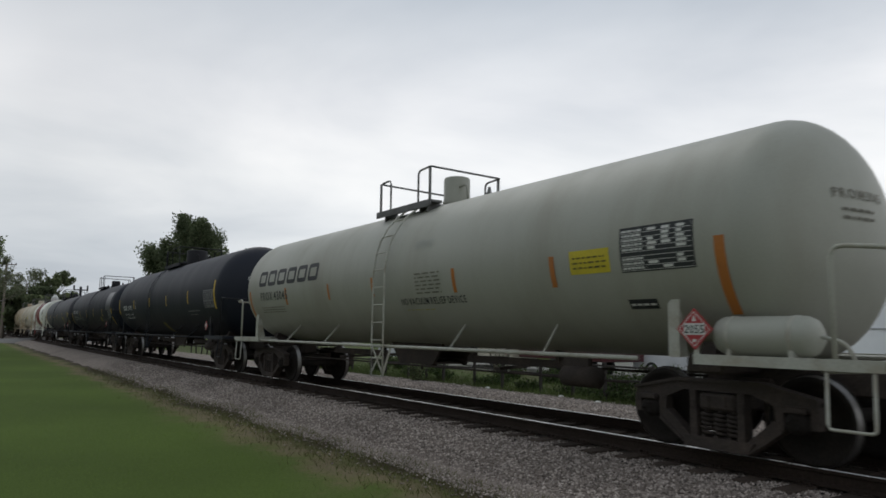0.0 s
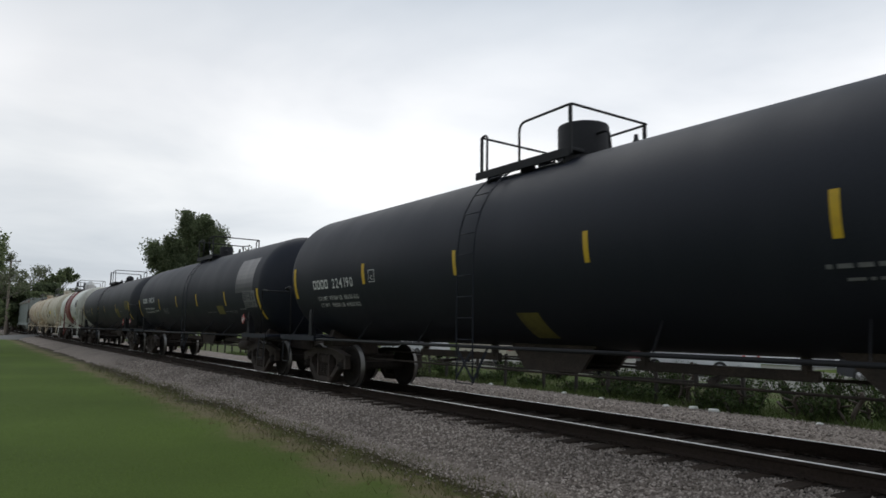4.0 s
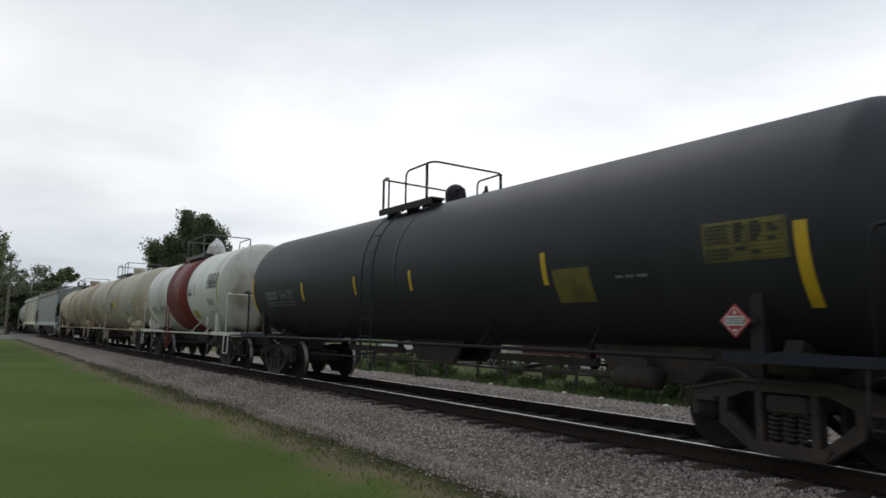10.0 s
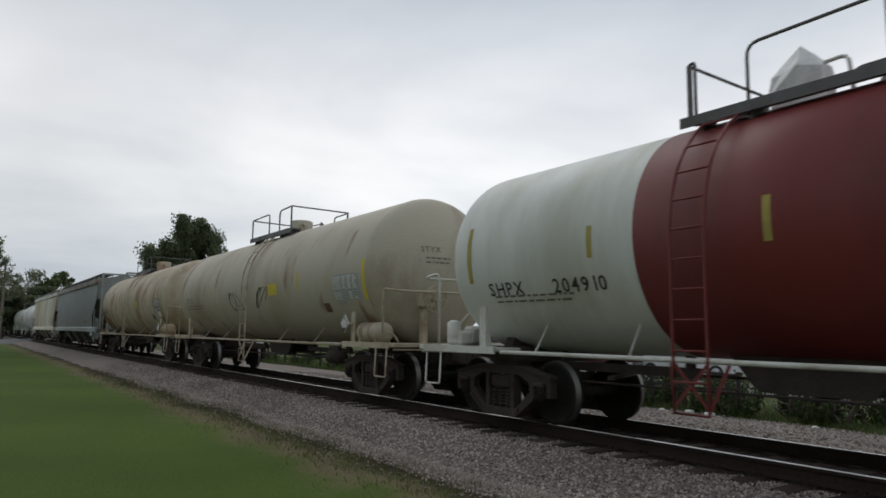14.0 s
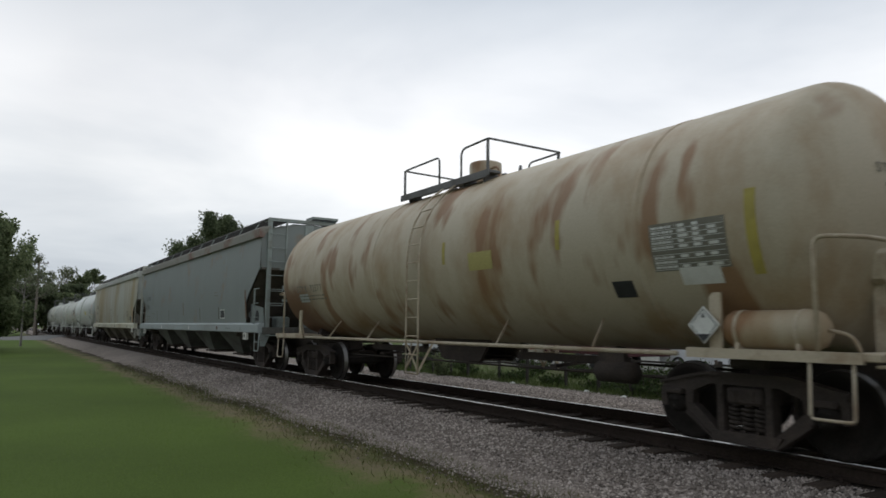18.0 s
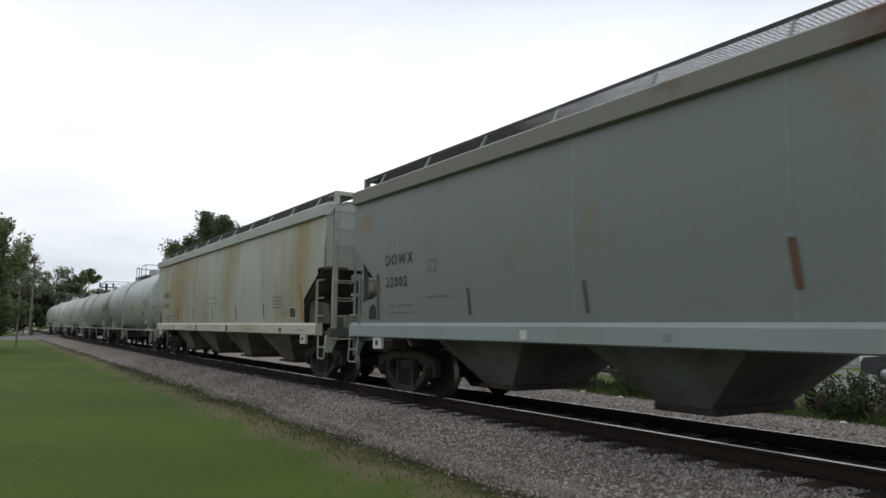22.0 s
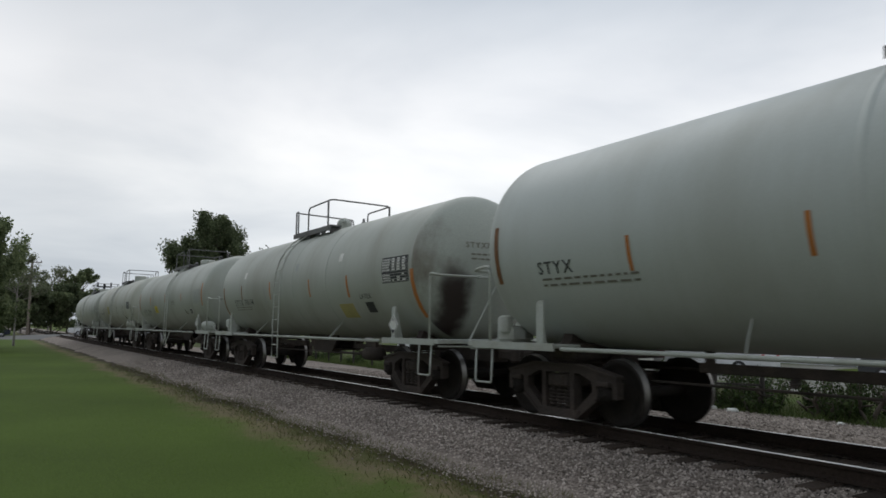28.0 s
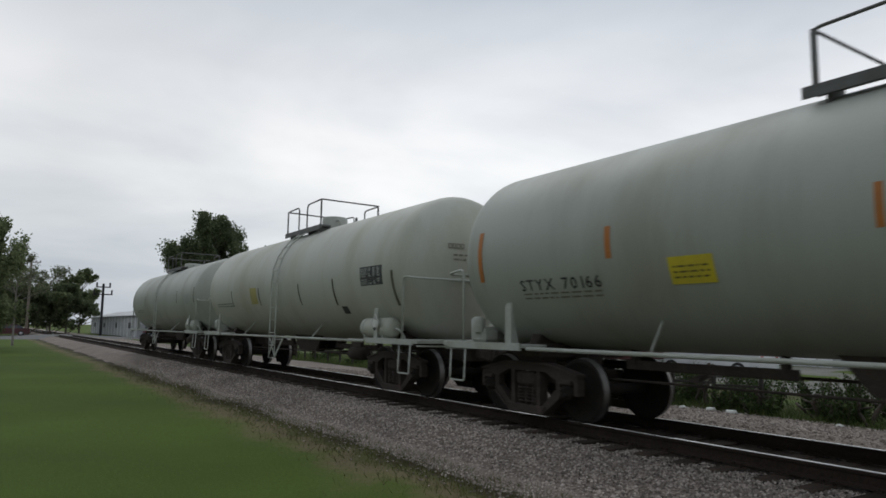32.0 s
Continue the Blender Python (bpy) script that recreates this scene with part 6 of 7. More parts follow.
def near_stone(rng):
    y = -11 + 36 * rng.beta(1.0, 2.0)
    over_tie = abs((y + 16 + .265) % .53 - .265) < .12
    x = -rng.uniform((1.22 if over_tie else .93) - .3 * edge_wave(y, 9) + .12 * noise2(y, 0, 4.0, 8), 3.05 - edge_wave(y) * .9)
    return x, y, rng.uniform(.015, .036)


def far_stone(rng):
    y = rng.uniform(-10, 14)
    return rng.uniform(1.5, 6.3), y, rng.uniform(.02, .045)


OILY = surf("oil_darkened_ballast", (.050, .040, .033), .95, stain=(.080, .064, .053), amount=.7, size=1.5, grain=40, fine=.45, bump=1.0, spec=.12)
strip("track_bed", lambda y: -1.02 + .35 * edge_wave(y, 9), lambda y: 1.55 + .5 * edge_wave(y, 13), -40, 420, .3, 8, lambda x, y: -.193 if abs(x) < 1.3 else -.193 - .10 * (abs(x) - 1.3), OILY, "dark oil-stained stone between and beside the ties", "ballast")
stone_field("ballast_stones", 46000, 5, near_stone, "loose grey crushed stones on the track shoulder")
stone_field("far_ballast_stones", 11000, 6, far_stone, "loose grey crushed stones beyond the track")


def stray_stone(rng):
    y = -8 + 30 * rng.beta(1, 1.6)
    return -3.0 + edge_wave(y) - abs(rng.normal(0, .25)), y, rng.uniform(.015, .03)


strip("rough_ground", lambda y: 6.0, lambda y: 14 + 2 * edge_wave(y, 21) + 22 * min(max((y - 18) / 14, 0), 1), -60, 82, 1.0, 12, lambda x, y: ground_height(x, y) + .012, ROUGH, "dark rough weedy ground beyond the track", "ground")


strip("gravel_lot", lambda y: 12.5 + 2 * edge_wave(y, 31), lambda y: 29.5, -40, 24, 1.0, 6, lambda x, y: ground_height(x, y) + .014, LOT, "pale gravel parking ground before the building", "parking lot")


def oily_stone(rng):
    y = -11 + 30 * rng.beta(1, 1.7)
    return rng.uniform(-1.5, 1.5), y, rng.uniform(.016, .034)


stone_field("oily_stones", 9000, 9, oily_stone, "dark oily stones between the ties", OILSTONES)
stone_field("stray_stones", 900, 8, stray_stone, "stray stones on the grass edge")


def blade_field(name, count, seed, place, mat, label, h0, h1, lean=.5):
    rng = np.random.default_rng(seed)
    V, F = [], []
    for i in range(count):
        x, y = place(rng)
        z = ground_height(x, y)
        h, a, w = rng.uniform(h0, h1), rng.uniform(0, 6.28), rng.uniform(.004, .009)
        d = rng.normal(0, lean, 2) * h
        c, s_ = math.cos(a) * w, math.sin(a) * w
        V.append([(x - c, y - s_, z), (x + c, y + s_, z), (x + d[0], y + d[1], z + h)])
        F.append((3 * i, 3 * i + 1, 3 * i + 2))
    me = bpy.data.meshes.new(name)
    me.from_pydata(np.concatenate(V).tolist(), [], F)
    me.materials.append(mat)
    return tagged(new(name, me), label, "grass", kind="stuff")


def lawn_spot(rng):
    y = -9 + 30 * rng.beta(1.1, 1.9)
    return -3.9 + 1.6 * edge_wave(y, 4) + .25 * rng.normal() - 7.0 * rng.beta(1.0, 1.6), y


def verge_spot(rng):
    y = -9 + 34 * rng.beta(1.0, 1.6)
    return -2.75 + edge_wave(y) - abs(rng.normal(0, .55)), y


blade_field("lawn_grass", 70000, 11, lawn_spot, BLADES, "short mown green grass blades", .010, .026, .8)
blade_field("verge_grass", 15000, 12, verge_spot, DRYBLADES, "dry straggling grass along the gravel edge", .03, .11, .7)


def build_track():
    track = tagged(new("track"), "single railway track of steel rails on dark timber ties", "railway track", kind="structure")
    for q in (-1, 1):
        x = q * .7525
        s = Shape()
        prof = [(-.07, -.17), (.07, -.17), (.07, -.158), (.012, -.135), (.010, -.045), (.036, -.035), (.036, -.006), (-.036, -.006), (-.036, -.035), (-.010, -.045), (-.012, -.135), (-.07, -.158)]
        s.prism([(x + a, b) for a, b in prof], -60, 420, "y")
        part("rail", s, RAIL, track)
        s = Shape()
        s.prism([(x - q * .026 - .017, -.006), (x - q * .026 + .017, -.006), (x - q * .026 + .015, 0.0), (x - q * .026 - .015, 0.0)] if q < 0 else [(x - .018, -.006), (x + .018, -.006), (x + .016, 0.0), (x - .016, 0.0)], -60, 420, "y")
        part("rail_head", s, RAIL_TOP, track, "polished running surface")
    rnd = random.Random(4)
    tie = Shape().box((0, 0, -.25), (2.6, .22, .16), chamfer=.012).mesh("tie", TIE)
    plate = Shape()
    for q in (-1, 1):
        plate.box((q * .7525, 0, -.166), (.34, .18, .012))
        for a in (-.1, .1):
            for b in (-.05, .05):
                plate.box((q * .7525 + a, b, -.15), (.03, .03, .03))
    plate = plate.mesh("tie_plate", RAIL)
    far = Shape()
    for i in range(330):
        y = -16 + i * .53
        if i < 200:
            t = part("tie", tie, None, track)
            t.location, t.rotation_euler = (rnd.uniform(-.05, .05), y + rnd.uniform(-.03, .03), rnd.uniform(-.012, .012)), (0, 0, rnd.uniform(-.02, .02))
            if i < 90:
                p = part("tie_plate", plate, None, t)
        else:
            far.box((rnd.uniform(-.05, .05), y, -.25), (2.6, .22, .16))
    tagged(part("far_ties", far, TIE, track), kind="stuff")


build_track()

# ---------------------------------------------------------------- trees

PALE_BARK = surf("pale_grey_bark", (.21, .19, .175), .95, stain=(.14, .125, .11), amount=.7, size=4, grain=25, fine=.3, bump=.6, stretch=(1, 1, .2))
BARK = surf("grey_brown_bark", (.07, .055, .042), .95, stain=(.04, .032, .025), amount=.7, size=4, grain=25, fine=.3, bump=.6, stretch=(1, 1, .2))
LEAF_DARK = islands("dark_green_leaves", (.066, .088, .048), (.165, .195, .105), thin=.55)
LEAF_MID = islands("spring_green_leaves", (.095, .125, .062), (.225, .26, .135), thin=.55)
LEAF_PALE = islands("thin_pale_leaves", (.12, .135, .085), (.23, .25, .155), thin=.5)


def tree(name, label, x, y, height, radius, seed, leaf, leaves=9000, bare=0.28, size=.16, low=.22, limbs=9, group="", spike=1.0, bark=None):
    """A tapered trunk with forking limbs and a crown of leaf clusters round their ends, open between them."""
    rnd = random.Random(seed)
    rng = np.random.default_rng(seed)
    z0 = ground_height(x, y) - .1
    ob = thing(name, label, "tree", group)
    ob.location = (x, y, z0)
    wood = Shape()
    tips = []

    def limb(p, d, length, r, depth):
        pts, q, dd = [p], p.copy(), d.copy()
        for i in range(4):
            dd = (dd + Vector((rnd.uniform(-.18, .18), rnd.uniform(-.18, .18), rnd.uniform(-.02, .16)))).normalized()
            q = q + dd * length / 4
            pts.append(q.copy())
        for i in range(4):
            wood.tube([pts[i], pts[i + 1]], r * (1 - .17 * i), 6 if depth else 8)
        tips.append((pts[-1], length))
        if depth < 2:
            for k in range(rnd.randint(2, 4)):
                b = pts[rnd.randint(2, 4)]
                e = (dd + Vector((rnd.uniform(-1, 1), rnd.uniform(-1, 1), rnd.uniform(-.25, .7)))).normalized()
                limb(b, e, length * rnd.uniform(.5, .75), r * .5, depth + 1)
        if depth:
            tips.append((pts[2], length))

    base = height * low
    wood.lathe([(0, radius * .07), (base * .3, radius * .05), (base, radius * .045), (height * .6, radius * .025), (height * .82, .02)], (0, 0, 0), "z", 10)
    for k in range(limbs):
        a = 2 * math.pi * (k + rnd.uniform(-.3, .3)) / limbs * 2.4
        h = base + (height * .80 - base) * (k + rnd.random()) / limbs
        reach = radius * (1.0 - .55 * ((h - base) / (height - base)) ** 1.5) * rnd.uniform(.6, 1.0)
        limb(Vector((0, 0, h)), Vector((math.cos(a), math.sin(a), rnd.uniform(.15, .8))).normalized(), reach, radius * .022, 0)
    tips.append((Vector((0, 0, height * .9)), radius * .5))
    part("trunk", wood, bark or BARK, ob)
    # leaf clusters round the twigs, and single leaves strewn between them
    per = leaves / max(len(tips), 1)
    C = []
    for p, ln in tips:
        c = radius * rnd.uniform(.13, .27)
        m = int(per * rnd.uniform(.5, 1.5)) + 4
        d = rng.normal(0, 1, (m, 3))
        d *= (rng.uniform(0, 1, (m, 1)) ** .6) / np.linalg.norm(d, axis=1, keepdims=True)
        C.append(d * (c / spike ** .5, c / spike ** .5, c * .8 * spike) + (p.x, p.y, p.z + c * .2 * spike))
    C = np.concatenate(C)
    C = C[(C[:, 2] < height) & (C[:, 2] > base * .4)]
    n = len(C)
    u, w = rng.normal(0, 1, (n, 3)), rng.normal(0, 1, (n, 3))
    u /= np.linalg.norm(u, axis=1, keepdims=True)
    w -= u * (w * u).sum(1, keepdims=True)
    w /= np.linalg.norm(w, axis=1, keepdims=True)
    z = size * rng.uniform(.6, 1.3, (n, 1))
    V = np.stack([C - u * z, C + w * z * .55, C + u * z, C - w * z * .55], 1).reshape(-1, 3)
    F = np.arange(4 * n).reshape(n, 4)
    me = bpy.data.meshes.new("crown")
    me.from_pydata(V.tolist(), [], F.tolist())
    me.materials.append(leaf)
    part("crown", me, None, ob)
    return ob


tree("maple_tree", "full dark green maple standing behind the train", 11.5, 66, 13.9, 4.3, 21, LEAF_DARK, 46000, size=.15, low=.16, limbs=20, spike=1.35)
tree("shade_tree", "tall dark green tree at the lawn's far edge", -9.5, 43, 9.3, 3.2, 22, LEAF_MID, 46000, size=.12, low=.03, limbs=26, spike=1.7)
tree("shade_tree", "thin-leaved tree beside the utility pole", -6.3, 56, 9.0, 1.5, 23, LEAF_PALE, 2600, size=.08, low=.40, limbs=16, bark=PALE_BARK)
for i, (x, y, h, r, mat, n) in enumerate([(-22, 128, 14, 6, LEAF_MID, 6000), (-8, 138, 13.2, 4.2, LEAF_PALE, 1100), (-3, 140, 12.9, 3.8, LEAF_PALE, 1100), (1.2, 136, 12.5, 3.6, LEAF_PALE, 1200), (6.6, 137, 12.4, 3.2, LEAF_MID, 8000), (-30, 110, 15, 6.5, LEAF_DARK, 8000)]):
    tree("background_tree", "leafy tree beyond the road crossing", x, y, h, r, 40 + i, mat, n, size=.28 if n > 2000 else .2, low=.10, limbs=14 if n > 2000 else 18, group="trees beyond the road", bark=PALE_BARK if n < 2000 else None)
for i, x in enumerate((-26, -20, -15, -10.5, -6.5, -2.8, .2, 2.6)):
    tree("shrub_tree", "dense dark green undergrowth tree beyond the road", x, 112 + (i * 7) % 5, 6.6 + (i * 5) % 3 * .8, 3.4, 80 + i, (LEAF_MID, LEAF_DARK)[i % 2], 11000, size=.24, low=.0, limbs=16, group="undergrowth beyond the road")
for i, (x, y, h, r) in enumerate([(-10.2, 44, 4.2, 2.0), (-9.4, 47, 4.6, 2.0), (-8.6, 51, 4.0, 1.8), (-11.5, 41, 4.5, 2.2)]):
    tree("shrub_tree", "dense dark green shrub under the shade tree", x, y, h, r, 95 + i, LEAF_DARK, 9000, size=.13, low=.0, limbs=14, group="undergrowth by the lawn")
for i, (x, y, h, r) in enumerate([(50, 40, 8.5, 5), (52, 27, 8, 5), (47, 14, 8.2, 5), (52, 2, 8, 5), (50, -9, 8.6, 5), (46, 55, 9, 5), (40, 70, 9, 5)]):
    tree("background_tree", "spring tree with thin pale leaves behind the buildings", x, y, h, r, 60 + i, (LEAF_PALE, LEAF_MID)[i % 2], 5000, size=.22, low=.08, limbs=14, group="trees behind the building")
# unseen row added behind the camera: blocks low sky, so tank undersides darken
for i in range(11):
    tree("sky_blocking_tree", "unseen tree added behind the camera to block low sky light", -25 - 3 * math.sin(i * 2.3), -48 + i * 8.5, 10.5 + (i * 3) % 4 * .6, 4.6, 120 + i, LEAF_MID, 2600, size=.42, low=.10, limbs=12, group="trees along the lawn")


# ---------------------------------------------------------------- beyond the track

CLAD = surf("white_metal_cladding", (.76, .78, .79), .5, stain=(.64, .66, .67), amount=.5, size=.5, fine=.03, bump=.02)
ROOFMETAL = surf("pale_metal_roof", (.42, .43, .44), .5, .2, stain=(.33, .33, .33), amount=.5, size=.6, fine=.05)
TIMBER = surf("dark_fence_timber", (.035, .030, .025), .9, stain=(.05, .042, .035), amount=.7, size=2, fine=.3, bump=.3)
POLE_WOOD = surf("weathered_pole_timber", (.14, .115, .09), .9, stain=(.09, .075, .06), amount=.7, size=3, fine=.25, bump=.3, stretch=(1, 1, .15))
GREYCLAD = surf("grey_barn_cladding", (.34, .35, .36), .7, stain=(.27, .28, .28), amount=.6, size=.5, fine=.05)


def white_building():
    b = thing("white_building", "long low white metal-clad building with a wall vent", "building")
    b.location = (29, -9, -.45)
    b.rotation_euler = (0, 0, radians(-3))
    s = Shape()
    s.box((6, 0, 2.3), (12, 42, 4.6))
    part("wall", s, CLAD, b)
    s = Shape()
    s.prism([(-.35, 4.56), (6, 5.3), (12.35, 4.56), (12.35, 4.68), (6, 5.42), (-.35, 4.68)], -21.3, 21.3, "y")
    part("roof", s, ROOFMETAL, b)
    for z in (.95, 2.25):
        s = Shape()
        s.box((-.03, 0, z), (.07, 42, .05))
        part("wall_rail", s, GREYCLAD, b)
    for y in np.arange(-18, 21, 6.0):
        s = Shape()
        s.box((-.012, y, 2.2), (.03, .05, 4.4))
        part("panel_joint", s, GREYCLAD, b)
    for y in (3.2, -12.5):
        s = Shape()
        s.box((-.08, y, 3.75), (.16, .9, .75), chamfer=.02)
        v = part("wall_vent", s, GREYCLAD, b)
        for k in range(5):
            s = Shape()
            s.box((-.175, y, 3.47 + k * .14), (.03, .8, .03))
            part("louvre", s, ROOFMETAL, v)
    s = Shape()
    s.box((-.05, 16.5, 1.1), (.1, 1.15, 2.2), chamfer=.01)
    d = part("door", s, GREYCLAD, b)
    s = Shape()
    s.box((-.115, 16.1, 1.05), (.04, .04, .14))
    part("door_handle", s, STEEL, d)


white_building()


def rail_fence():
    f = thing("rail_fence", "dark weathered timber post and rail fence", "fence")
    rnd = random.Random(3)
    y = -2.6
    while y < 44:
        step = rnd.uniform(1.0, 1.9)
        s = Shape()
        s.box((6.56 + rnd.uniform(-.04, .04), y, .02), (.085, .085, 1.06 + rnd.uniform(-.10, .06)), Matrix.Rotation(rnd.uniform(-.05, .05), 3, "Y"), chamfer=.012)
        part("post", s, TIMBER, f)
        for z in (.13, .47):
            s = Shape()
            s.bar((6.51, y, z + rnd.uniform(-.02, .02)), (6.51, y + step + .02, z + rnd.uniform(-.04, .04)), .03, .055)
            part("rail", s, TIMBER, f)
        y += step


rail_fence()


def weed_clump(x, y, h, r, seed, label="dark green weeds growing along the far gravel edge", leaf=None):
    """A clump of upright stems with small leaves along them."""
    rnd, rng = random.Random(seed), np.random.default_rng(seed)
    ob = thing("weed_clump", label, "weeds", "weeds along the track")
    ob.location = (x, y, ground_height(x, y) - .02)
    st = Shape()
    V, F, k = [], [], 0
    for i in range(int(14 + 26 * r)):
        a, d = rnd.uniform(0, 6.28), r * rnd.random() ** .6
        p = Vector((d * .5 * math.cos(a), d * .5 * math.sin(a), 0))
        q = Vector((d * math.cos(a), d * math.sin(a), h * rnd.uniform(.55, 1.0)))
        st.tube([p, (p + q) / 2 + Vector((rnd.uniform(-.04, .04), rnd.uniform(-.04, .04), .03)), q], .007, 4)
        for j in range(30):
            t = rnd.uniform(.1, 1.0)
            c = p.lerp(q, t) + Vector((rnd.uniform(-.09, .09), rnd.uniform(-.09, .09), rnd.uniform(-.04, .06)))
            u, w = rng.normal(0, 1, 3), rng.normal(0, 1, 3)
            u /= np.linalg.norm(u)
            w -= u * (w @ u)
            w /= np.linalg.norm(w)
            s = rnd.uniform(.03, .065)
            c = np.array(c)
            V += [c - u * s, c + w * s * .5, c + u * s, c - w * s * .5]
            F.append((k, k + 1, k + 2, k + 3))
            k += 4
    tagged(part("twig_mass", st, BARK, ob), kind="stuff")
    me = bpy.data.meshes.new("leaves")
    me.from_pydata([tuple(q) for q in V], [], F)
    me.materials.append(leaf or WEEDS)
    tagged(part("leaves", me, None, ob), kind="stuff")


for i, (x, y, h, r) in enumerate([(6.7, .2, .42, .6), (6.5, -1.9, .62, .60), (6.5, -2.7, .5, .5), (6.9, 1.5, .35, .6), (6.6, -4.3, .6, .55), (7.0, 3.0, .34, .7), (6.8, 4.9, .40, .5), (7.2, 7.2, .36, .7), (7.0, 9.8, .45, .5), (7.3, 12.5, .40, .6), (7.4, 15.5, .45, .6), (7.0, 19, .45, .6), (7.4, 24, .5, .7), (7.6, 29, .5, .7)]):
    weed_clump(x, y, h, r, 300 + i)


weed_clump(6.0, 10.2, .95, .36, 330, "pale yellow-green weed bush standing in the far gravel", LEAF_MID)
hedge = random.Random(9)
for i in range(13):
    y = -10.5 + i * 1.05
    weed_clump(7.7 + hedge.uniform(-.4, .5), y + hedge.uniform(-.3, .3), hedge.uniform(.85, 1.15), hedge.uniform(.65, .9), 340 + i, "dense dark shrub growing behind the timber fence")
for i in range(9):
    y = 4 + i * 3.1
    weed_clump(9.6 + hedge.uniform(-.6, 1.2), y + hedge.uniform(-.8, .8), hedge.uniform(.45, .75), hedge.uniform(.6, .9), 360 + i, "low green shrub in the rough grass beyond the fence")


def twisted_stump(x, y, h, seed):
    """A dead stump with bent stems and a broken side branch."""
    rnd = random.Random(seed)
    ob = thing("stump", "dark twisted dead stump among the weeds", "stump", "stumps by the fence")
    ob.location = (x, y, ground_height(x, y) - .03)
    for k in range(3):
        s = Shape()
        a = rnd.uniform(0, 6.28)
        pts = [Vector((.08 * math.cos(a) * k, .10 * math.sin(a) * k, 0))]
        for i in range(6):
            pts.append(pts[-1] + Vector((rnd.uniform(-.07, .07), rnd.uniform(-.10, .10), h * (1 - .2 * k) / 6)))
        s.tube(pts, .044 - .008 * k, 7)
        s.tube([pts[4], pts[4] + Vector((.05, rnd.choice((-1, 1)) * .25, .06))], .02, 6)
        part("stem", s, BARK, ob)


for i, (x, y, h) in enumerate([(6.9, -.92, 1.1), (6.5, -2.5, .6), (6.9, 1.9, .6), (6.6, -3.9, .6), (6.6, -5.0, .7)]):
    twisted_stump(x, y, h, 700 + i)


def rough_spot(rng):
    return 6.05 + rng.exponential(1.8), rng.uniform(-12, 34)


blade_field("rough_grass", 42000, 14, rough_spot, ROUGHBLADES, "uncut grass beyond the track", .05, .26, .5)


def pale_rock(x, y, r, seed):
    rng = np.random.default_rng(seed)
    s = Shape().lathe([(-r * .5, 0), (-r * .4, r * .7), (0, r), (r * .35, r * .7), (r * .5, 0)], (0, 0, 0), "z", 8)
    s.v = [tuple(np.array(q) * rng.uniform(.8, 1.2)) for q in s.v]
    ob = tagged(new("rock", s.mesh("rock", PLACARD_WHITE)), "pale loose rock on the far gravel edge", "rock", "rocks by the track")
    ob.location = (x, y, ground_height(x, y) + r * .3)


for i, (x, y, r) in enumerate([(6.0, -.9, .09), (6.1, -1.6, .12), (6.0, -2.2, .13), (6.0, 1.2, .08), (6.2, 2.8, .09), (6.0, -4.6, .08), (6.2, 6.2, .10)]):
    pale_rock(x, y, r, 500 + i)


def grey_barn():
    b = thing("grey_barn", "long low grey building with a pale roof beside the crossing", "building")
    b.location = (8.6, 98, -.4)
    s = Shape()
    s.prism([(0, 0), (9, 0), (9, 2.95), (4.5, 3.9), (0, 2.95)], -10, 39, "y")
    part("wall", s, GREYCLAD, b)
    s = Shape()
    s.prism([(-.4, 2.88), (4.5, 3.94), (9.4, 2.88), (9.4, 3.0), (4.5, 4.06), (-.4, 3.0)], -10.4, 39.4, "y")
    part("roof", s, ROOFMETAL, b)
    for y in np.arange(-8.5, 38, 3.0):
        s = Shape()
        s.box((-.015, y, 1.5), (.03, .06, 3.0))
        part("batten", s, CLAD, b)
    for y in (-4, 8, 21, 33):
        s = Shape()
        s.box((-.02, y, 1.6), (.05, 1.6, .8), chamfer=.01)
        part("window", s, INK, b)


grey_barn()


def utility_pole(x, y, h, label):
    p = thing("utility_pole", label, "utility pole")
    p.location = (x, y, -.5)
    part("post", Shape().lathe([(0, .17), (h, .11), (h, 0)], axis="z", n=12), POLE_WOOD, p)
    s = Shape()
    s.box((0, 0, h - .5), (2.2, .1, .12))
    part("crossarm", s, POLE_WOOD, p)
    for dx in (-1, -.5, .5, 1):
        part("insulator", Shape().lathe([(h - .44, .04), (h - .36, .06), (h - .26, .05), (h - .24, 0)], (dx, 0, 0), "z", 8), STEEL, p)
    part("transformer", Shape().lathe([(h - 2.6, 0), (h - 2.6, .24), (h - 1.6, .24), (h - 1.55, 0)], (.34, -.1, 0), "z", 14), GREYCLAD, p)


utility_pole(-3.9, 92, 10.2, "weathered timber utility pole with a transformer")
utility_pole(48, 25.1, 10.9, "timber utility pole rising behind the white building")


def signal_mast():
    p = thing("signal_mast", "dark railway signal pole with bracketed arms", "signal")
    p.location = (6.2, 104, -.4)
    part("post", Shape().lathe([(0, .20), (7.8, .17), (7.8, 0)], axis="z", n=10), STEEL, p)
    for z, w in ((6.2, 2.4), (7.3, 1.8)):
        s = Shape()
        s.box((0, 0, z), (w, .14, .16))
        for q in (-1, 1):
            s.box((q * w / 2, 0, z + .3), (.2, .2, .75))
        part("bracket_arm", s, STEEL, p)


signal_mast()

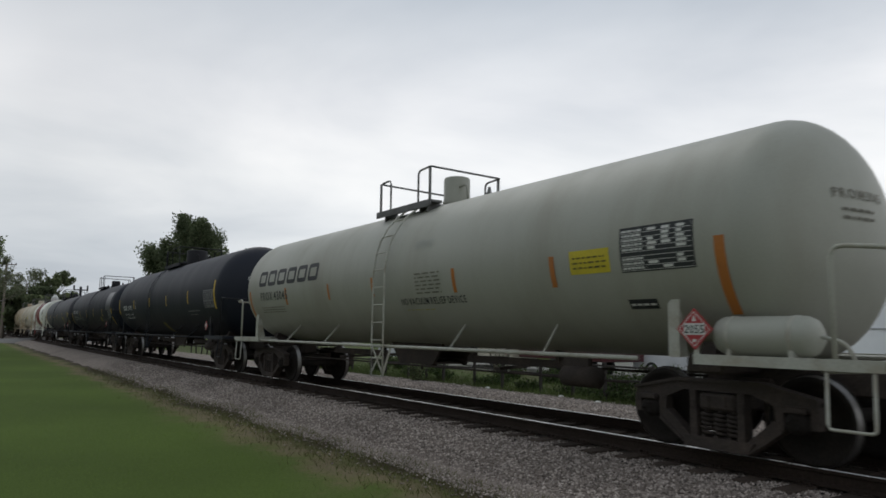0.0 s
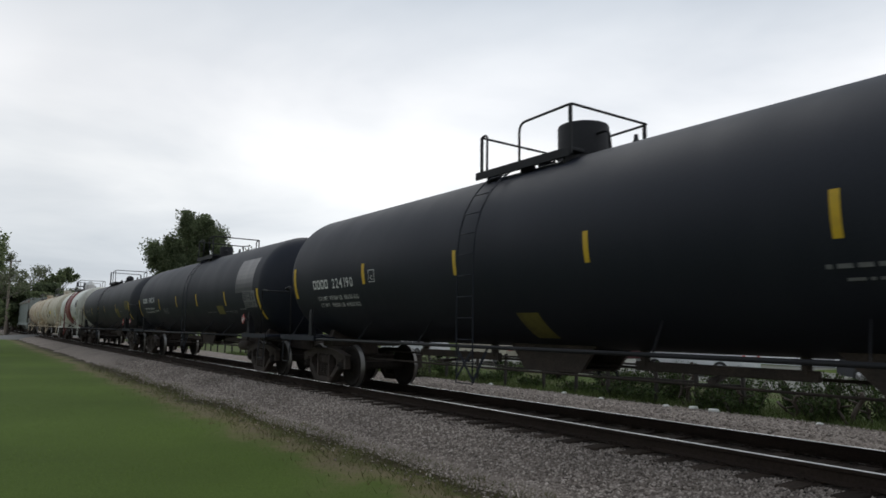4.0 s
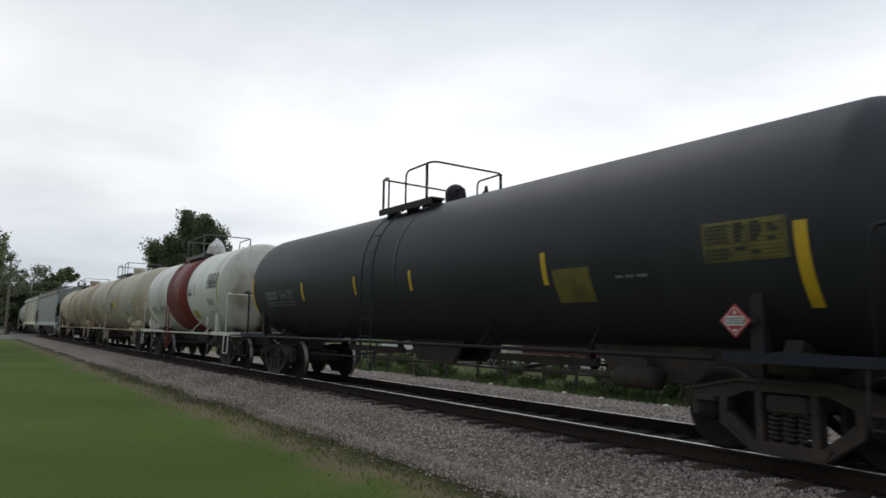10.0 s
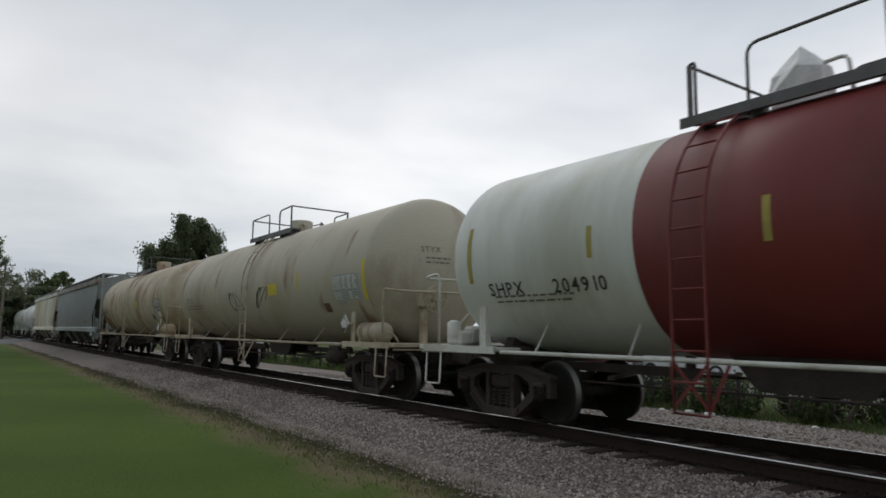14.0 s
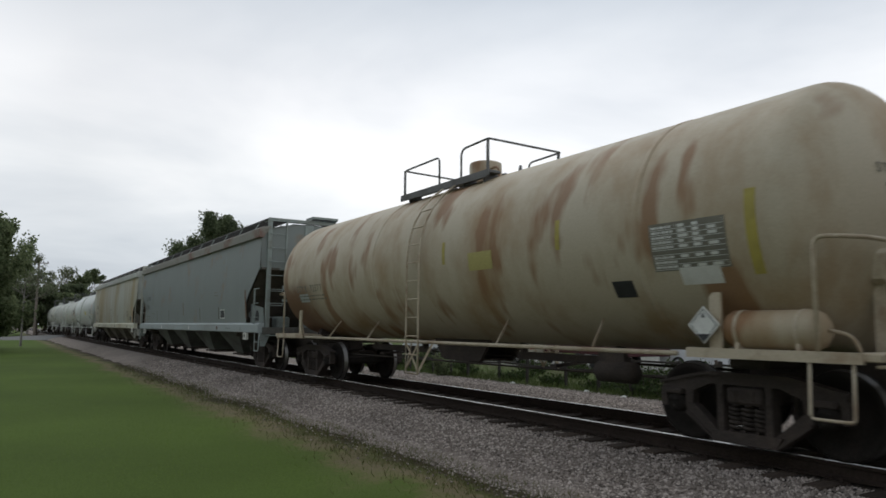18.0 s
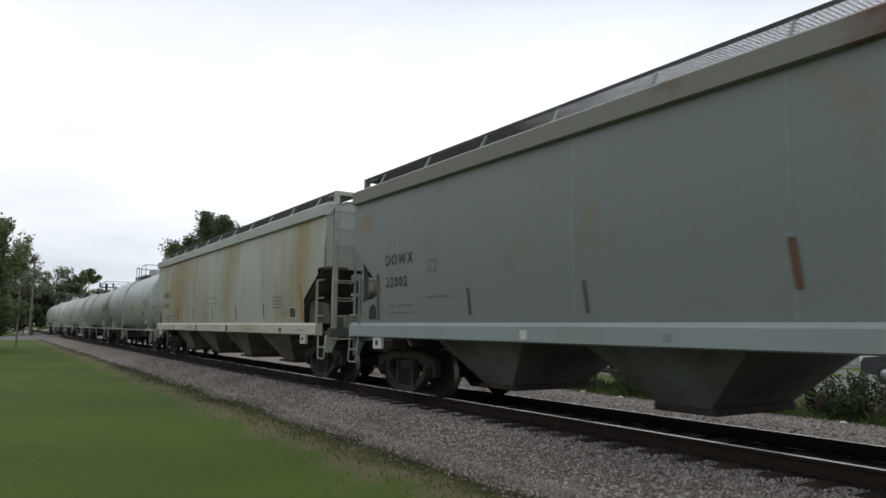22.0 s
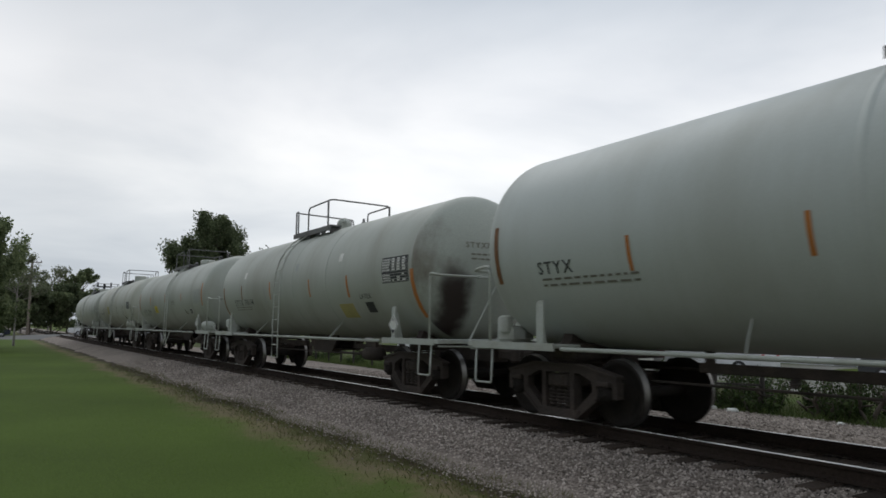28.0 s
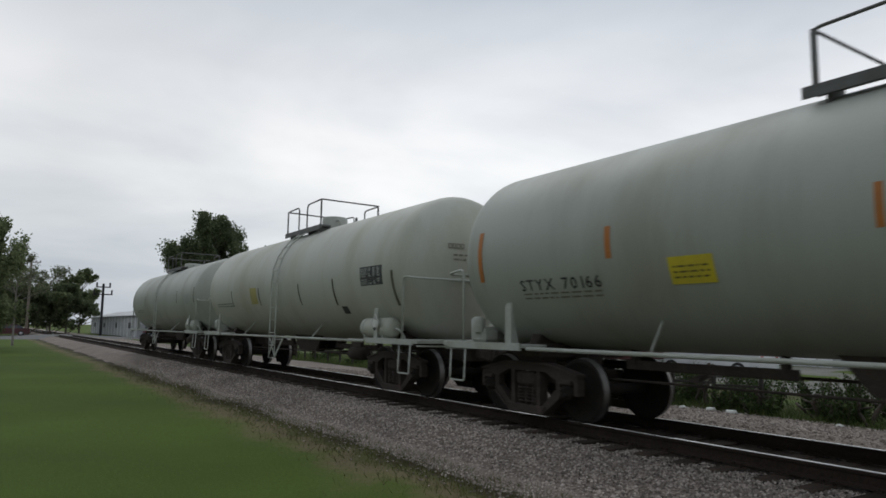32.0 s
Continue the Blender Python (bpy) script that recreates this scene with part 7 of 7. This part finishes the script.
# road over the track
strip_y = 88
s = Shape()
v = []
for x in np.linspace(-160, 160, 81):
    z = -.42 + .40 * math.exp(-(x / 6) ** 2)
    v += [(x, strip_y - 6.4, -.62), (x, strip_y - 3.6, z), (x, strip_y + 3.6, z), (x, strip_y + 6.4, -.62)]
s.add(v, [(4 * i + k, 4 * i + 4 + k, 4 * i + 5 + k, 4 * i + 1 + k) for i in range(80) for k in range(3)], True)
tagged(new("road", s.mesh("road", ASPHALT)), "grey asphalt road crossing the track", "road", kind="structure")


# ---------------------------------------------------------------- road vehicles

GLASS = glass("dark_window_glass")
TYRE = surf("tyre_rubber", (.02, .02, .02), .85, fine=.1)
RIM = surf("alloy_rim", (.35, .35, .36), .35, .8, fine=.05)
LAMP = surf("lamp_lens", (.55, .55, .5), .2, fine=.02, bump=0)


def road_car(name, label, paint, profile, cabin, length, width, facing, wheels=(.19, .81)):
    """A road vehicle in its own space: nose at +x * facing, wheels on z = 0."""
    c = thing(name, label, "car" if name != "pickup_truck" else "pickup truck")
    L = length
    def poly(pts):
        return [(facing * (u - .5) * L, z) for u, z in pts]
    s = Shape()
    s.prism(poly(profile), -width / 2, width / 2, "y")
    part("body", s, paint, c)
    s = Shape()
    pc = poly(cabin)
    n = len(pc)
    v = [(x, -width / 2 * (.98 if z < 1.1 else .80), z) for x, z in pc] + [(x, width / 2 * (.98 if z < 1.1 else .80), z) for x, z in pc]
    s.add(v, [tuple(range(n)), tuple(range(2 * n - 1, n - 1, -1))] + [(i, n + i, n + (i + 1) % n, (i + 1) % n) for i in range(n)])
    part("window_band", s, GLASS, c)
    top = max(z for _, z in pc)
    xs = [x for x, z in pc if z > top - .05]
    s = Shape()
    s.box(((min(xs) + max(xs)) / 2, 0, top + .02), (max(xs) - min(xs) + .1, width * .80, .06), chamfer=.02)
    part("roof", s, paint, c)
    for u in (min(xs), (min(xs) + max(xs)) / 2, max(xs)):
        for q in (-1, 1):
            s = Shape()
            s.box((u, q * width * .445, (top + 1.0) / 2), (.09, .05, top - .98), Matrix.Rotation(q * .22, 3, "X"))
            part("pillar", s, paint, c)
    for u in wheels:
        for q in (-1, 1):
            w = part("wheel", Shape().lathe([(-.10, 0), (-.10, .30), (-.08, .33), (.08, .33), (.10, .30), (.10, 0)], axis="y", n=20), TYRE, c)
            w.location = (facing * (u - .5) * L, q * (width / 2 - .09), .33)
            part("rim", Shape().lathe([(q * .085, .2), (q * .108, .2), (q * .108, .05), (q * .115, 0)], axis="y", n=12), RIM, w)
    for q in (-1, 1):
        s = Shape()
        s.box((facing * L * .495, q * width * .36, .72), (.06, .34, .14), chamfer=.02)
        part("headlight", s, LAMP, c)
        s = Shape()
        s.box((-facing * L * .497, q * width * .38, .82), (.05, .26, .18), chamfer=.02)
        part("tail_light", s, PLACARD_RED, c)
    return c


SUV = [(0, .38), (0, .85), (.02, 1.02), (.68, 1.02), (.97, .90), (1, .72), (1, .36), (.9, .30), (.1, .30)]
SUV_CAB = [(.02, 1.0), (.06, 1.58), (.14, 1.64), (.48, 1.64), (.70, 1.0)]
SEDAN = [(0, .36), (0, .82), (.03, .95), (.70, .95), (.97, .80), (1, .66), (1, .34), (.9, .28), (.1, .28)]
SEDAN_CAB = [(.10, .93), (.24, 1.36), (.30, 1.42), (.52, 1.42), (.70, .93)]
TRUCK = [(0, .5), (0, 1.0), (.40, 1.02), (.72, 1.08), (.97, 1.02), (1, .8), (1, .45), (.9, .38), (.1, .38)]
TRUCK_CAB = [(.40, 1.04), (.41, 1.72), (.45, 1.78), (.62, 1.78), (.74, 1.06)]
NAVY = surf("dark_blue_car_paint", (.012, .016, .035), .25, fine=.02, bump=0)
MAROON = surf("dark_red_car_paint", (.06, .012, .015), .3, fine=.02, bump=0)
WHITECAR = surf("white_car_paint", (.62, .63, .64), .3, fine=.02, bump=0)
blue_car = road_car("suv", "dark blue estate car driving over the crossing", NAVY, SUV, SUV_CAB, 4.6, 1.85, 1)
red_car = road_car("sedan", "dark red car driving away from the crossing", MAROON, SEDAN, SEDAN_CAB, 4.7, 1.8, -1)
pickup = road_car("pickup_truck", "white pickup truck on the road beyond the lawn", WHITECAR, TRUCK, TRUCK_CAB, 5.6, 1.95, -1)


for nm, lab, mt, pr_, cb, ln, wd, x, y, turn in (
        ("suv", "white car parked beyond the fence", WHITECAR, SUV, SUV_CAB, 4.6, 1.85, 17.5, 6.5, 100),
        ("pickup_truck", "cream pickup truck parked on the far grass", surf("cream_car_paint", (.48, .45, .36), .35, fine=.02, bump=0), TRUCK, TRUCK_CAB, 5.6, 1.95, 15.5, 17.5, 80),
        ("sedan", "white saloon parked on the far grass", WHITECAR, SEDAN, SEDAN_CAB, 4.7, 1.8, 15.0, 25, 95),
        ("suv", "dark grey car parked beyond the fence", surf("grey_car_paint", (.06, .062, .068), .3, .3, fine=.02, bump=0), SUV, SUV_CAB, 4.6, 1.85, 18.5, -1.5, 85)):
    c = road_car(nm, lab, mt, pr_, cb, ln, wd, 1)
    c.location, c.rotation_euler = (x, y, ground_height(x, y) + .02), (0, 0, radians(turn))


def box_trailer():
    t = thing("box_trailer", "low white trailer with a dark red lower band", "trailer")
    t.location, t.rotation_euler = (15.2, 11.0, ground_height(15, 11)), (0, 0, radians(82))
    s = Shape()
    s.box((0, 0, 1.52), (6.2, 2.3, .75), chamfer=.05)
    b = part("box", s, WHITECAR, t)
    s = Shape()
    s.box((0, 0, .90), (6.22, 2.32, .48), chamfer=.03)
    part("lower_band", s, MAROON, t, "dark red lower band")
    s = Shape()
    s.box((0, 0, 1.145), (6.24, 2.34, .05))
    part("rub_rail", s, RIM, t)
    for x in (-.9, .3):
        for q in (-1, 1):
            w = part("wheel", Shape().lathe([(-.11, 0), (-.11, .34), (-.08, .37), (.08, .37), (.11, .34), (.11, 0)], axis="y", n=20), TYRE, t)
            w.location = (x, q * 1.05, .37)


box_trailer()


def road_z(x):
    return -.42 + .40 * math.exp(-(x / 6) ** 2)


# ---------------------------------------------------------------- what moves


def motions():
    for front, car in TRAIN:
        half = (CAR_ENDS[front] - front) / 2
        walk(car, [(t, pose(0, front + half - d, 0)) for t, d in enumerate(GONE)])
    # wheels roll with the way gone; all front axles share one turning, all rear axles another
    times = [k / 15 for k in range(int(32 * 15) + 1)]
    first = {}
    for w, axle in ROLLING:
        if axle not in first:
            y = (-1, 1)[axle] * AXLE
            walk(w, [(t, pose(0, y, WHEEL_R, math.degrees(float(np.interp(t, range(33), GONE)) / WHEEL_R))) for t in times])
            first[axle] = w
        else:
            w.rotation_mode = "QUATERNION"
            w.animation_data_create()
            w.animation_data.action = first[axle].animation_data.action
            w.animation_data.action_slot = first[axle].animation_data.action_slot
    y = strip_y
    walk(blue_car, [(t, pose(x, y - 1.7, road_z(x))) for t, x in ((0, -150), (10, -100), (20, -50), (26, -17), (28.5, -6.5), (29.1, -4.6), (29.5, -2.85), (30.1, .1), (30.7, 3.1), (31.3, 6.8), (32, 11.5))])
    walk(red_car, [(t, pose(x, y + 1.7, road_z(x))) for t, x in ((0, 200), (15, 105), (28, 22), (30.3, 6), (31, 1.7), (31.3, -.6), (31.6, -2.8), (32, -6.0))])
    walk(pickup, [(t, pose(x, y + 1.7, road_z(x))) for t, x in ((0, 330), (20, 110), (27.3, 12), (28.5, -2.8), (28.8, -6.5), (29.2, -11.5), (30, -22), (32, -48))])


CAR_ENDS = {-9.1: 9.05, 9.05: 28.3, 28.3: 47.1, 47.1: 66.0, 66.0: 80.1, 80.1: 97.1, 97.1: 114.1, 114.1: 135.6, 135.6: 157.05, 157.05: 173.9, 173.9: 189.4, 189.4: 205.2, 205.2: 221.3, 221.3: 237.0}
motions()
